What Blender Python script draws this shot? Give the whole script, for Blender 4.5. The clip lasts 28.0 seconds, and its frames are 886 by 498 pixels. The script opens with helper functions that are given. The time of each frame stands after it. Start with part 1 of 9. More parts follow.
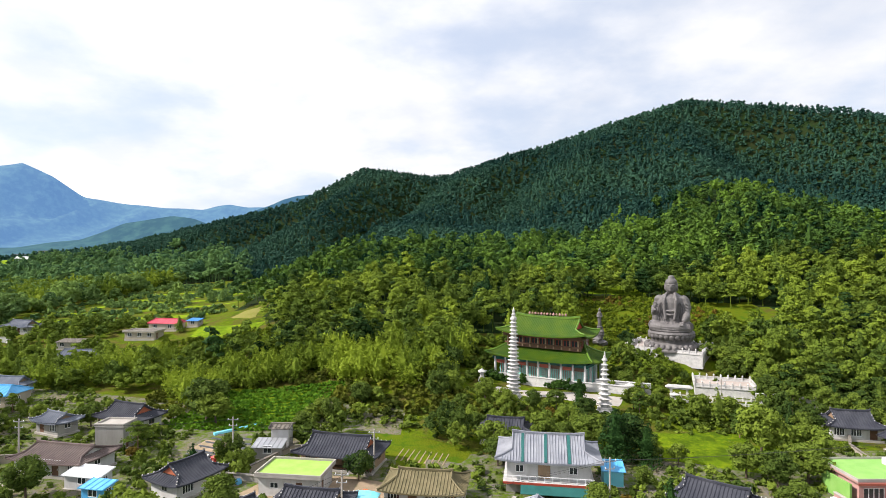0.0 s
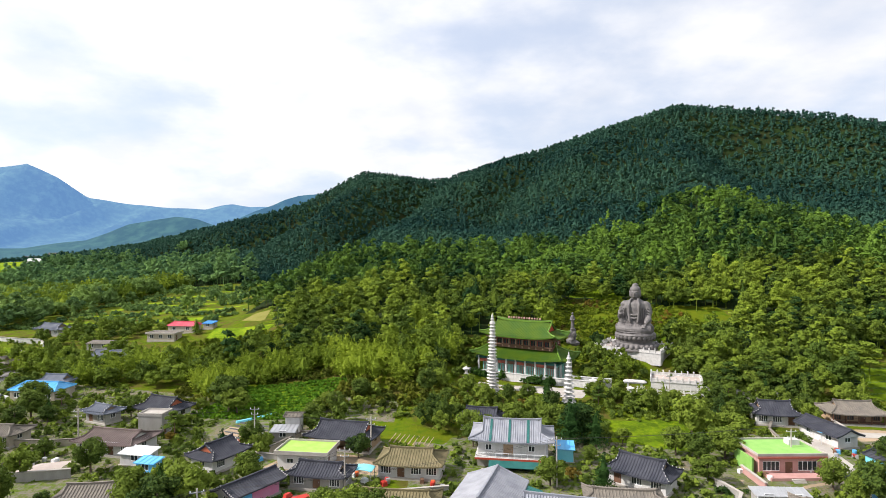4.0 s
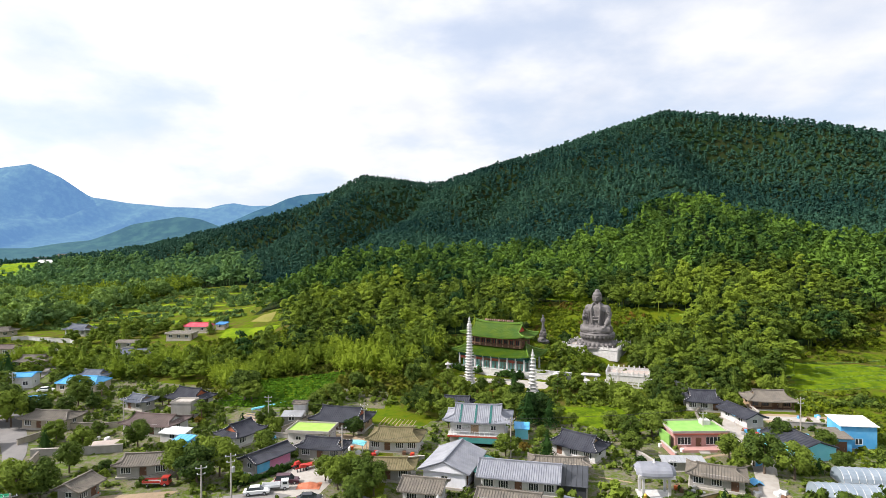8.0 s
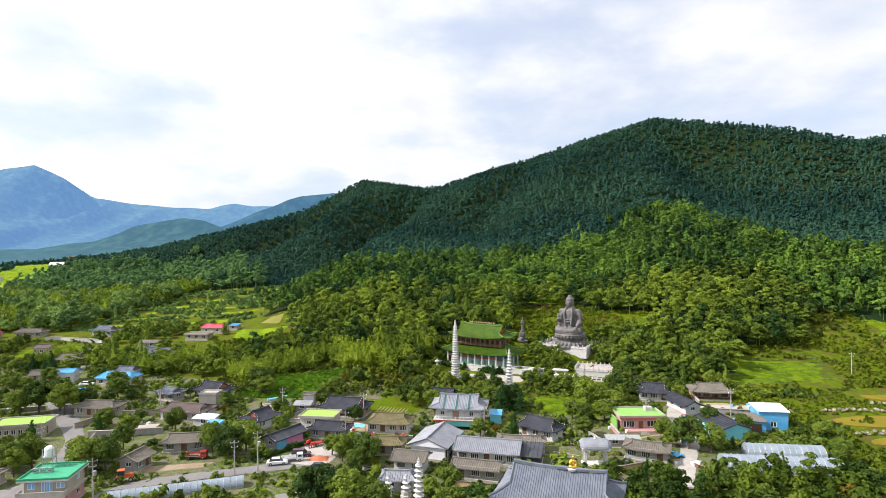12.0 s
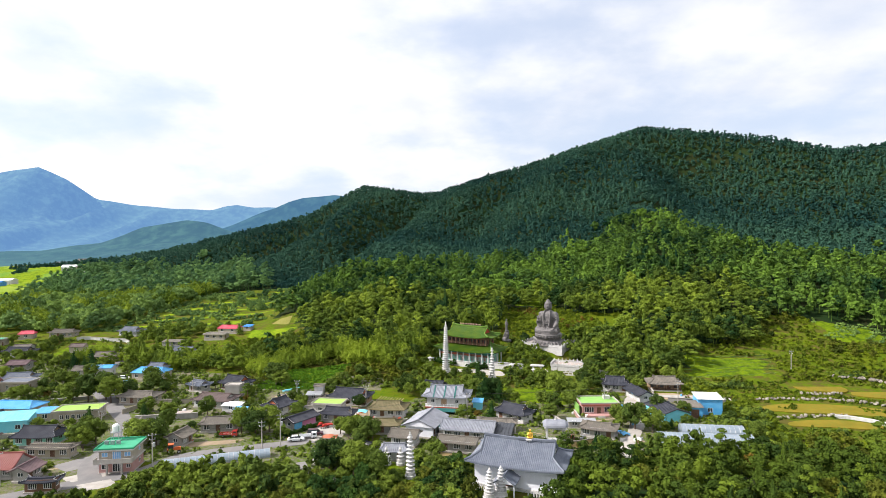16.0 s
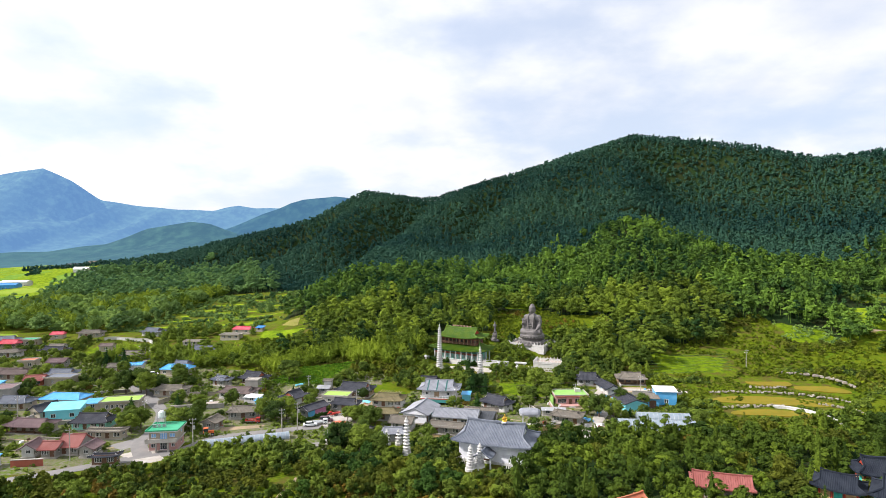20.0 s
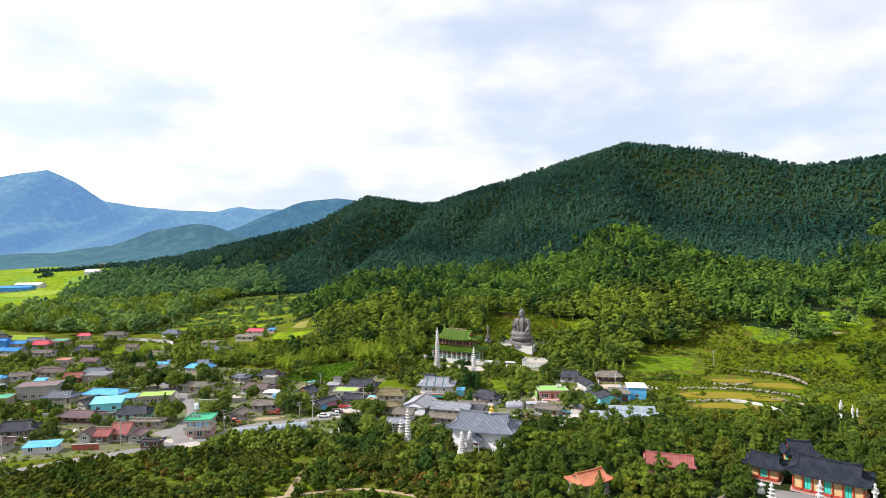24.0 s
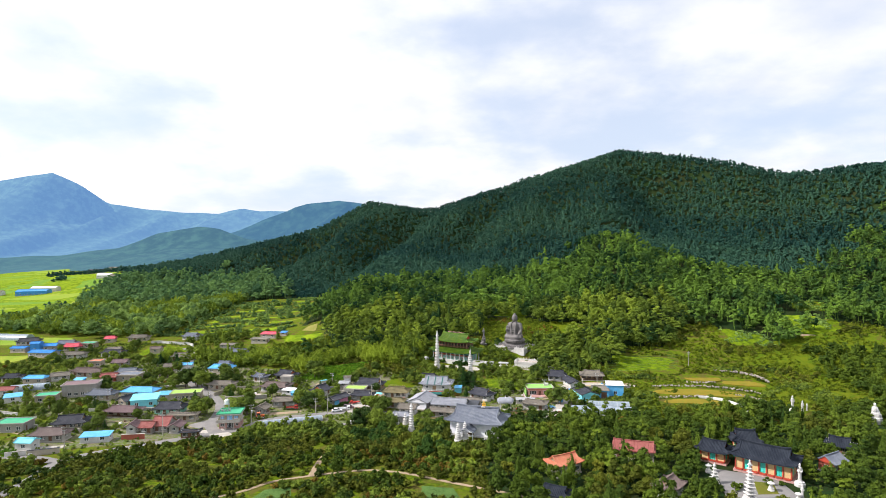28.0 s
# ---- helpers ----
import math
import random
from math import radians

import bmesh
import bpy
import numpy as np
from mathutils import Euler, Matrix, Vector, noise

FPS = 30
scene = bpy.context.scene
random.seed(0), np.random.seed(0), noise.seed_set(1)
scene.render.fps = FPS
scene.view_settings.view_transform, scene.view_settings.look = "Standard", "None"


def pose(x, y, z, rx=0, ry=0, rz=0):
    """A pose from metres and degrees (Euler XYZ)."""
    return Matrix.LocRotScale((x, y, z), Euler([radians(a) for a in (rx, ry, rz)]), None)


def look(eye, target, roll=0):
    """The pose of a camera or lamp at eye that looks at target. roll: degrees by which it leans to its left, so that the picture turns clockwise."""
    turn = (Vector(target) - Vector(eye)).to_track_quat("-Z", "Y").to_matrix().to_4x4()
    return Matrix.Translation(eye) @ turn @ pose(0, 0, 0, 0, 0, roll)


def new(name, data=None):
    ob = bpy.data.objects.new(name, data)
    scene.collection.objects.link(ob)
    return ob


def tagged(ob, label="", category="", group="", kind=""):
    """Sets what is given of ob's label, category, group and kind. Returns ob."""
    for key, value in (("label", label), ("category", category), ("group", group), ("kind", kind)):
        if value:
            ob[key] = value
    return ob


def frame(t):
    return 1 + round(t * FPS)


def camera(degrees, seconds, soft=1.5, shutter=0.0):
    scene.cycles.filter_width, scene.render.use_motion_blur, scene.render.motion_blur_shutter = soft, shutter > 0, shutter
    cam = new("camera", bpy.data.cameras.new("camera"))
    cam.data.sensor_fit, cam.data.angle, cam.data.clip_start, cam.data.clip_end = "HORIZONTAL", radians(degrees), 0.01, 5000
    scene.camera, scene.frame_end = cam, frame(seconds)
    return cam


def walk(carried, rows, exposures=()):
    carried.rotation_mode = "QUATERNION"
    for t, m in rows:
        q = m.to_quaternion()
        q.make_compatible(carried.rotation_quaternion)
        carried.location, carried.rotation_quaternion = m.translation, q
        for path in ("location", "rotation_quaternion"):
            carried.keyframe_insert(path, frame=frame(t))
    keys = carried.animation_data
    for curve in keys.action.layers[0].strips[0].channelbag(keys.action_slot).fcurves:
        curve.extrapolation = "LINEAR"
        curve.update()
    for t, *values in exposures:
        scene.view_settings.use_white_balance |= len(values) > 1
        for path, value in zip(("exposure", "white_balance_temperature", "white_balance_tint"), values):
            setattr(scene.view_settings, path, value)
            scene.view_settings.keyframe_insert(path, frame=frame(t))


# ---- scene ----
cam = camera(74.0, 28.0, soft=0.65)
# seconds, place in metres, turn, pitch and lean in degrees
ROWS = [
    (0.0, 0.00, -0.00, 36.00, -0.00, 0.00, -0.00),
    (0.5, -0.19, -2.18, 36.50, 0.04, -0.03, 0.03),
    (1.0, -0.21, -4.42, 37.02, 0.07, -0.07, 0.06),
    (1.5, 0.04, -6.75, 37.54, 0.09, -0.09, 0.08),
    (2.0, 0.53, -9.21, 38.02, 0.11, -0.12, 0.11),
    (2.5, 1.17, -11.79, 38.50, 0.13, -0.15, 0.14),
    (3.0, 1.90, -14.50, 39.03, 0.14, -0.17, 0.16),
    (3.5, 2.68, -17.37, 39.62, 0.15, -0.20, 0.18),
    (5.5, 5.63, -29.50, 41.86, 0.18, -0.35, 0.25),
    (6.0, 6.29, -32.61, 42.44, 0.19, -0.39, 0.26),
    (7.0, 7.44, -38.99, 43.63, 0.20, -0.46, 0.30),
    (8.0, 8.48, -45.44, 44.93, 0.20, -0.52, 0.33),
    (9.0, 9.43, -52.03, 46.21, 0.21, -0.56, 0.36),
    (10.0, 10.50, -58.55, 47.43, 0.21, -0.59, 0.37),
    (11.0, 11.51, -65.01, 48.56, 0.22, -0.62, 0.38),
    (12.0, 12.42, -71.59, 49.66, 0.23, -0.64, 0.40),
    (12.5, 12.85, -75.01, 50.22, 0.24, -0.65, 0.41),
    (14.5, 14.63, -89.41, 52.56, 0.25, -0.67, 0.42),
    (15.0, 15.05, -93.16, 53.14, 0.25, -0.67, 0.42),
    (16.0, 15.82, -100.89, 54.34, 0.25, -0.66, 0.42),
    (17.0, 16.57, -108.45, 55.65, 0.26, -0.66, 0.42),
    (18.0, 17.42, -115.72, 57.00, 0.27, -0.68, 0.42),
    (19.0, 18.15, -122.80, 58.28, 0.28, -0.70, 0.41),
    (20.0, 18.75, -129.74, 59.59, 0.29, -0.73, 0.40),
    (21.0, 19.30, -136.62, 60.95, 0.30, -0.76, 0.38),
    (21.5, 19.53, -140.10, 61.63, 0.30, -0.77, 0.38),
    (23.5, 20.15, -154.00, 64.49, 0.30, -0.77, 0.38),
    (24.0, 20.28, -157.53, 65.21, 0.30, -0.77, 0.39),
    (25.0, 20.49, -164.70, 66.71, 0.34, -0.76, 0.39),
    (26.0, 20.71, -171.95, 68.29, 0.36, -0.76, 0.41),
    (27.0, 20.94, -179.26, 69.91, 0.37, -0.77, 0.44),
    (28.0, 21.25, -186.60, 71.57, 0.37, -0.78, 0.48),
]
TILT = 0.0
walk(cam, [(t, pose(x, y, z, 90 + pitch + TILT, roll, yaw)) for t, x, y, z, yaw, pitch, roll in ROWS], exposures=[(0.0, 0.0, 6450, 10), (12.0, 0.03, 6420, 10), (28.0, 0.05, 6390, 10)])

# ---- sky and sun ----
SUN_ELEV, SUN_AZ = radians(42), radians(-98)      # height, and angle from straight ahead (minus: to the left)
SUN_DIR = Vector((math.sin(SUN_AZ) * math.cos(SUN_ELEV), math.cos(SUN_AZ) * math.cos(SUN_ELEV), math.sin(SUN_ELEV)))


def build_world():
    w = bpy.data.worlds.new("sky")
    scene.world = w
    w.use_nodes = True
    nt = w.node_tree
    nt.nodes.clear()
    N, K = nt.nodes.new, nt.links.new
    out, bg = N("ShaderNodeOutputWorld"), N("ShaderNodeBackground")
    sky = N("ShaderNodeTexSky")
    sky.sky_type, sky.sun_disc = "NISHITA", False
    sky.sun_elevation, sky.sun_rotation = SUN_ELEV, SUN_AZ
    sky.air_density, sky.dust_density, sky.ozone_density = 1.0, 1.2, 1.5
    sc = N("ShaderNodeVectorMath"); sc.operation = "SCALE"; sc.inputs["Scale"].default_value = 0.15
    K(sky.outputs[0], sc.inputs[0])
    tc = N("ShaderNodeTexCoord")
    # cloud deck: the direction, flattened towards the horizon
    sep = N("ShaderNodeSeparateXYZ"); K(tc.outputs["Generated"], sep.inputs[0])
    zz = N("ShaderNodeMath"); zz.operation = "MAXIMUM"; zz.inputs[1].default_value = 0.0; K(sep.outputs[2], zz.inputs[0])
    za = N("ShaderNodeMath"); za.operation = "ADD"; za.inputs[1].default_value = 0.32; K(zz.outputs[0], za.inputs[0])
    dv = N("ShaderNodeVectorMath"); dv.operation = "DIVIDE"; K(tc.outputs["Generated"], dv.inputs[0])
    cb = N("ShaderNodeCombineXYZ"); K(za.outputs[0], cb.inputs[0]); K(za.outputs[0], cb.inputs[1]); cb.inputs[2].default_value = 0.55
    K(cb.outputs[0], dv.inputs[1])
    n1 = N("ShaderNodeTexNoise"); n1.inputs["Scale"].default_value = 1.7; n1.inputs["Detail"].default_value = 7; n1.inputs["Roughness"].default_value = 0.52
    mp = N("ShaderNodeMapping"); mp.inputs["Location"].default_value = (CLOUD_AT[0], CLOUD_AT[1], CLOUD_AT[2]); K(dv.outputs[0], mp.inputs[0]); K(mp.outputs[0], n1.inputs["Vector"])
    r1 = N("ShaderNodeMapRange"); r1.interpolation_type = "SMOOTHSTEP"; r1.inputs[1].default_value, r1.inputs[2].default_value = 0.30, 0.57
    # a thinner stretch in the deck, beside the summit
    gp = N("ShaderNodeVectorMath"); gp.operation = "DOT_PRODUCT"; K(tc.outputs["Generated"], gp.inputs[0]); gp.inputs[1].default_value = Vector((0.42, 0.84, 0.34)).normalized()
    rg_ = N("ShaderNodeMapRange"); rg_.interpolation_type = "SMOOTHSTEP"; rg_.inputs[1].default_value, rg_.inputs[2].default_value, rg_.inputs[4].default_value = 0.945, 0.998, 0.09; K(gp.outputs["Value"], rg_.inputs[0])
    su = N("ShaderNodeMath"); su.operation = "SUBTRACT"; K(n1.outputs[0], su.inputs[0]); K(rg_.outputs[0], su.inputs[1])
    K(su.outputs[0], r1.inputs[0])
    n2 = N("ShaderNodeTexNoise"); n2.inputs["Scale"].default_value = 3.6; n2.inputs["Detail"].default_value = 6; K(mp.outputs[0], n2.inputs["Vector"])
    cc = N("ShaderNodeMix"); cc.data_type = "RGBA"; cc.inputs[6].default_value = (0.90, 0.92, 0.985, 1); cc.inputs[7].default_value = (1.08, 1.07, 1.08, 1)
    r2 = N("ShaderNodeMapRange"); r2.inputs[1].default_value, r2.inputs[2].default_value = 0.34, 0.56; K(n2.outputs[0], r2.inputs[0]); K(r2.outputs[0], cc.inputs[0])
    # thin veil between the clouds
    veil = N("ShaderNodeMix"); veil.data_type = "RGBA"; veil.inputs[0].default_value = 0.72; veil.inputs[7].default_value = (0.80, 0.87, 1.03, 1)
    K(sc.outputs[0], veil.inputs[6])
    mx = N("ShaderNodeMix"); mx.data_type = "RGBA"
    K(r1.outputs[0], mx.inputs[0]); K(veil.outputs[2], mx.inputs[6]); K(cc.outputs[2], mx.inputs[7])
    # brighter towards the sun's side
    dt = N("ShaderNodeVectorMath"); dt.operation = "DOT_PRODUCT"; K(tc.outputs["Generated"], dt.inputs[0]); dt.inputs[1].default_value = SUN_DIR
    r3 = N("ShaderNodeMapRange"); r3.inputs[1].default_value, r3.inputs[2].default_value, r3.inputs[3].default_value, r3.inputs[4].default_value = -0.10, 0.60, 0.985, 1.12
    K(dt.outputs["Value"], r3.inputs[0])
    fin = N("ShaderNodeVectorMath"); fin.operation = "SCALE"; K(mx.outputs[2], fin.inputs[0]); K(r3.outputs[0], fin.inputs["Scale"])
    K(fin.outputs[0], bg.inputs[0]); bg.inputs[1].default_value = 1.0
    K(bg.outputs[0], out.inputs[0])


CLOUD_AT = (3.1, 1.4, 0.6)
build_world()
sun_data = bpy.data.lights.new("sun", "SUN")
sun_data.energy, sun_data.angle, sun_data.color = 6.8, radians(0.6), (1.0, 0.92, 0.85)
sun = new("sun", sun_data)
sun.matrix_world = look(SUN_DIR * 300, (0, 0, 0))

# ---- materials ----


def mat(name, c, c2=None, rough=0.8, scale=0.6, fine=9.0, var=0.18, metal=0.0, bump=0.25, grit=0.02, spec=0.4, stain=None, stain_amount=0.5, streak=0.0):
    """A surface with broad and fine variation, stains of its own and fine relief."""
    m = bpy.data.materials.new(name)
    m.use_nodes = True
    nt = m.node_tree
    b = nt.nodes["Principled BSDF"]
    N, K = nt.nodes.new, nt.links.new
    geo = N("ShaderNodeNewGeometry")
    mp = N("ShaderNodeMapping"); mp.inputs["Scale"].default_value = (1, 1, 0.25 if streak else 1)
    K(geo.outputs["Position"], mp.inputs[0])
    a = N("ShaderNodeTexNoise"); a.inputs["Scale"].default_value = scale; a.inputs["Detail"].default_value = 5; K(mp.outputs[0], a.inputs["Vector"])
    f = N("ShaderNodeTexNoise"); f.inputs["Scale"].default_value = fine; f.inputs["Detail"].default_value = 3; K(geo.outputs["Position"], f.inputs["Vector"])
    c2 = c2 or tuple(v * (1 - 1.6 * var) for v in c)
    mx = N("ShaderNodeMix"); mx.data_type = "RGBA"; mx.inputs[6].default_value = (*c, 1); mx.inputs[7].default_value = (*c2, 1)
    ra = N("ShaderNodeMapRange"); ra.inputs[1].default_value, ra.inputs[2].default_value = 0.35, 0.68; K(a.outputs[0], ra.inputs[0]); K(ra.outputs[0], mx.inputs[0])
    hs = N("ShaderNodeHueSaturation"); K(mx.outputs[2], hs.inputs["Color"])
    oi = N("ShaderNodeObjectInfo")
    vf = N("ShaderNodeMapRange"); vf.inputs[3].default_value, vf.inputs[4].default_value = 1 - var, 1 + var; K(f.outputs[0], vf.inputs[0])
    vo = N("ShaderNodeMapRange"); vo.inputs[3].default_value, vo.inputs[4].default_value = 1 - 0.4 * var, 1 + 0.4 * var; K(oi.outputs["Random"], vo.inputs[0])
    mu = N("ShaderNodeMath"); mu.operation = "MULTIPLY"; K(vf.outputs[0], mu.inputs[0]); K(vo.outputs[0], mu.inputs[1]); K(mu.outputs[0], hs.inputs["Value"])
    last = hs.outputs[0]
    if stain:
        s = N("ShaderNodeTexNoise"); s.inputs["Scale"].default_value = scale * 2.3; s.inputs["Detail"].default_value = 8; s.inputs["Roughness"].default_value = 0.7; K(mp.outputs[0], s.inputs["Vector"])
        rs = N("ShaderNodeMapRange"); rs.inputs[1].default_value, rs.inputs[2].default_value, rs.inputs[4].default_value = 0.5, 0.72, stain_amount; K(s.outputs[0], rs.inputs[0])
        m2 = N("ShaderNodeMix"); m2.data_type = "RGBA"; K(rs.outputs[0], m2.inputs[0]); K(last, m2.inputs[6]); m2.inputs[7].default_value = (*stain, 1)
        last = m2.outputs[2]
    K(last, b.inputs["Base Color"])
    b.inputs["Roughness"].default_value, b.inputs["Metallic"].default_value, b.inputs["Specular IOR Level"].default_value = rough, metal, spec
    if bump:
        bu = N("ShaderNodeBump"); bu.inputs["Strength"].default_value = bump; bu.inputs["Distance"].default_value = grit; K(f.outputs[0], bu.inputs["Height"]); K(bu.outputs[0], b.inputs["Normal"])
    return m


def leaf_mat(name, light, dark, shine=0.08, clear=0.16):
    """Foliage: each tree has a tone of its own, each leaf clump differs a little, and leaves let light through."""
    m = bpy.data.materials.new(name)
    m.use_nodes = True
    nt = m.node_tree
    b = nt.nodes["Principled BSDF"]
    N, K = nt.nodes.new, nt.links.new
    at = N("ShaderNodeAttribute"); at.attribute_name = "tone"
    oi, geo = N("ShaderNodeObjectInfo"), N("ShaderNodeNewGeometry")
    no = N("ShaderNodeTexNoise"); no.inputs["Scale"].default_value = 0.05; no.inputs["Detail"].default_value = 4; K(geo.outputs["Position"], no.inputs["Vector"])
    nf = N("ShaderNodeTexNoise"); nf.inputs["Scale"].default_value = 4.0; nf.inputs["Detail"].default_value = 4; nf.inputs["Roughness"].default_value = 0.6; K(geo.outputs["Position"], nf.inputs["Vector"])
    s = N("ShaderNodeMath"); s.operation = "MULTIPLY_ADD"; K(oi.outputs["Random"], s.inputs[0]); s.inputs[1].default_value = 0.25; K(at.outputs["Fac"], s.inputs[2])
    s2 = N("ShaderNodeMath"); s2.operation = "MULTIPLY_ADD"; K(no.outputs[0], s2.inputs[0]); s2.inputs[1].default_value = 0.9; K(s.outputs[0], s2.inputs[2])
    s3 = N("ShaderNodeMath"); s3.operation = "MULTIPLY_ADD"; K(nf.outputs[0], s3.inputs[0]); s3.inputs[1].default_value = 0.85; K(s2.outputs[0], s3.inputs[2])
    r = N("ShaderNodeMapRange"); r.inputs[1].default_value, r.inputs[2].default_value = 0.76, 1.80; K(s3.outputs[0], r.inputs[0])
    mx = N("ShaderNodeMix"); mx.data_type = "RGBA"; mx.inputs[6].default_value = (*dark, 1); mx.inputs[7].default_value = (*light, 1); K(r.outputs[0], mx.inputs[0])
    K(mx.outputs[2], b.inputs["Base Color"])
    b.inputs["Roughness"].default_value, b.inputs["Specular IOR Level"].default_value = 0.75, shine
    bu = N("ShaderNodeBump"); bu.inputs["Strength"].default_value = 0.9; bu.inputs["Distance"].default_value = 0.22; K(nf.outputs[0], bu.inputs["Height"]); K(bu.outputs[0], b.inputs["Normal"])
    tr = N("ShaderNodeBsdfTranslucent"); K(mx.outputs[2], tr.inputs[0])
    ms = N("ShaderNodeMixShader"); ms.inputs[0].default_value = clear; K(b.outputs[0], ms.inputs[1]); K(tr.outputs[0], ms.inputs[2])
    K(ms.outputs[0], nt.nodes["Material Output"].inputs[0])
    return m


def glass_mat(name, c, clear=0.0):
    m = bpy.data.materials.new(name)
    m.use_nodes = True
    b = m.node_tree.nodes["Principled BSDF"]
    b.inputs["Base Color"].default_value = (*c, 1)
    b.inputs["Roughness"].default_value, b.inputs["Transmission Weight"].default_value, b.inputs["IOR"].default_value = 0.08, clear, 1.45
    return m


SLATE = mat("slate_tile", (0.030, 0.033, 0.046), (0.055, 0.058, 0.072), rough=0.7, var=0.25, scale=0.5, spec=0.25)
NIGHT_TILE = mat("blue_black_tile", (0.012, 0.016, 0.026), (0.024, 0.030, 0.042), rough=0.75, var=0.25, scale=0.5, spec=0.15)
SLATE_BLUE = mat("blue_grey_tile", (0.105, 0.122, 0.160), (0.150, 0.168, 0.205), rough=0.6, var=0.15)
PALE_TILE = mat("pale_grey_tile", (0.25, 0.265, 0.30), (0.185, 0.195, 0.23), rough=0.6, var=0.14, stain=(0.22, 0.22, 0.22), stain_amount=0.35)
WORN_TILE = mat("weathered_tile", (0.135, 0.122, 0.105), (0.19, 0.168, 0.138), rough=0.85, var=0.3, stain=(0.10, 0.095, 0.08), scale=0.8)
OLIVE_TILE = mat("mossy_tile", (0.13, 0.112, 0.055), (0.18, 0.15, 0.08), rough=0.85, var=0.28, stain=(0.09, 0.10, 0.05), scale=0.8)
BROWN_TILE = mat("brown_roof", (0.115, 0.085, 0.08), (0.16, 0.12, 0.11), rough=0.7, var=0.25)
MAUVE_TILE = mat("mauve_roof", (0.135, 0.088, 0.095), (0.18, 0.12, 0.125), rough=0.65, var=0.15)
RED_TILE = mat("red_tile", (0.22, 0.060, 0.052), (0.27, 0.09, 0.08), rough=0.6, var=0.2)
ORANGE_TILE = mat("orange_tile", (0.40, 0.11, 0.055), (0.46, 0.17, 0.09), rough=0.6, var=0.2)
PINK_METAL = mat("crimson_sheet", (0.55, 0.06, 0.10), (0.60, 0.12, 0.15), rough=0.45, var=0.12)
BLUE_METAL = mat("sky_blue_sheet", (0.075, 0.35, 0.68), (0.14, 0.43, 0.72), rough=0.42, var=0.1)
DEEP_BLUE = mat("strong_blue_sheet", (0.03, 0.20, 0.58), (0.05, 0.26, 0.62), rough=0.42, var=0.12)
CYAN_WALL = mat("turquoise_sheet", (0.16, 0.55, 0.66), (0.22, 0.60, 0.70), rough=0.5, var=0.1)
GREEN_TILE = mat("green_glazed_tile", (0.040, 0.095, 0.010), (0.075, 0.125, 0.006), rough=0.5, var=0.3, scale=0.35, spec=0.22)
GREEN_TRIM = mat("light_green_ridge", (0.13, 0.24, 0.03), rough=0.4, var=0.2)
GREEN_PAINT = mat("green_roof_paint", (0.20, 0.42, 0.085), (0.26, 0.47, 0.12), rough=0.6, var=0.14, stain=(0.25, 0.42, 0.16), stain_amount=0.4)
LIME_PAINT = mat("lime_roof_paint", (0.25, 0.42, 0.06), (0.32, 0.47, 0.10), rough=0.6, var=0.12, stain=(0.34, 0.5, 0.12), stain_amount=0.4)
JADE_PAINT = mat("jade_roof_paint", (0.025, 0.28, 0.14), (0.05, 0.33, 0.18), rough=0.6, var=0.12, stain=(0.05, 0.3, 0.2), stain_amount=0.35)
WHITE_WALL = mat("white_plaster", (0.56, 0.555, 0.55), (0.45, 0.445, 0.44), rough=0.85, var=0.10, stain=(0.38, 0.36, 0.33), stain_amount=0.5, streak=1)
CREAM_WALL = mat("cream_plaster", (0.41, 0.365, 0.30), (0.33, 0.29, 0.235), rough=0.85, var=0.1, stain=(0.40, 0.36, 0.29), stain_amount=0.35, streak=1)
GREY_WALL = mat("cement_render", (0.33, 0.32, 0.30), (0.26, 0.25, 0.235), rough=0.9, var=0.14, stain=(0.22, 0.21, 0.19), stain_amount=0.45, streak=1)
PINK_WALL = mat("rose_brick_wall", (0.46, 0.27, 0.25), (0.40, 0.22, 0.20), rough=0.85, var=0.16)
RED_WALL = mat("red_brick_wall", (0.36, 0.10, 0.065), (0.28, 0.08, 0.055), rough=0.85, var=0.2)
MURAL_PINK = mat("pink_mural_paint", (0.72, 0.25, 0.42), (0.66, 0.30, 0.46), rough=0.8, var=0.12)
MURAL_BLUE = mat("blue_mural_paint", (0.10, 0.45, 0.72), (0.2, 0.5, 0.72), rough=0.8, var=0.12)
# white plaster with the bluish tint of shaded fronts put into its colour
SHADE_TINTED_WALL = mat("white_plaster_shade_tint", (0.74, 0.75, 0.80), (0.68, 0.69, 0.74), rough=0.85, var=0.08, stain=(0.44, 0.44, 0.46), stain_amount=0.25, streak=1)
TEAL_PAINT = mat("teal_paint", (0.010, 0.085, 0.080), (0.02, 0.12, 0.11), rough=0.55, var=0.2)
MINT_PAINT = mat("mint_lattice_paint", (0.28, 0.58, 0.50), (0.20, 0.50, 0.44), rough=0.6, var=0.15)
RED_PAINT = mat("vermilion_paint", (0.40, 0.055, 0.03), (0.32, 0.05, 0.03), rough=0.55, var=0.2)
YELLOW_WALL = mat("ochre_plaster", (0.56, 0.40, 0.20), (0.50, 0.35, 0.17), rough=0.85, var=0.1)
WOOD = mat("weathered_timber", (0.16, 0.085, 0.05), (0.11, 0.06, 0.04), rough=0.75, var=0.25, fine=14)
PALE_WOOD = mat("pale_timber", (0.34, 0.24, 0.15), (0.28, 0.19, 0.12), rough=0.75, var=0.2)
GRANITE = mat("white_granite", (0.56, 0.55, 0.54), (0.46, 0.455, 0.45), rough=0.75, var=0.16, stain=(0.22, 0.215, 0.205), stain_amount=0.6, fine=16, scale=0.9)
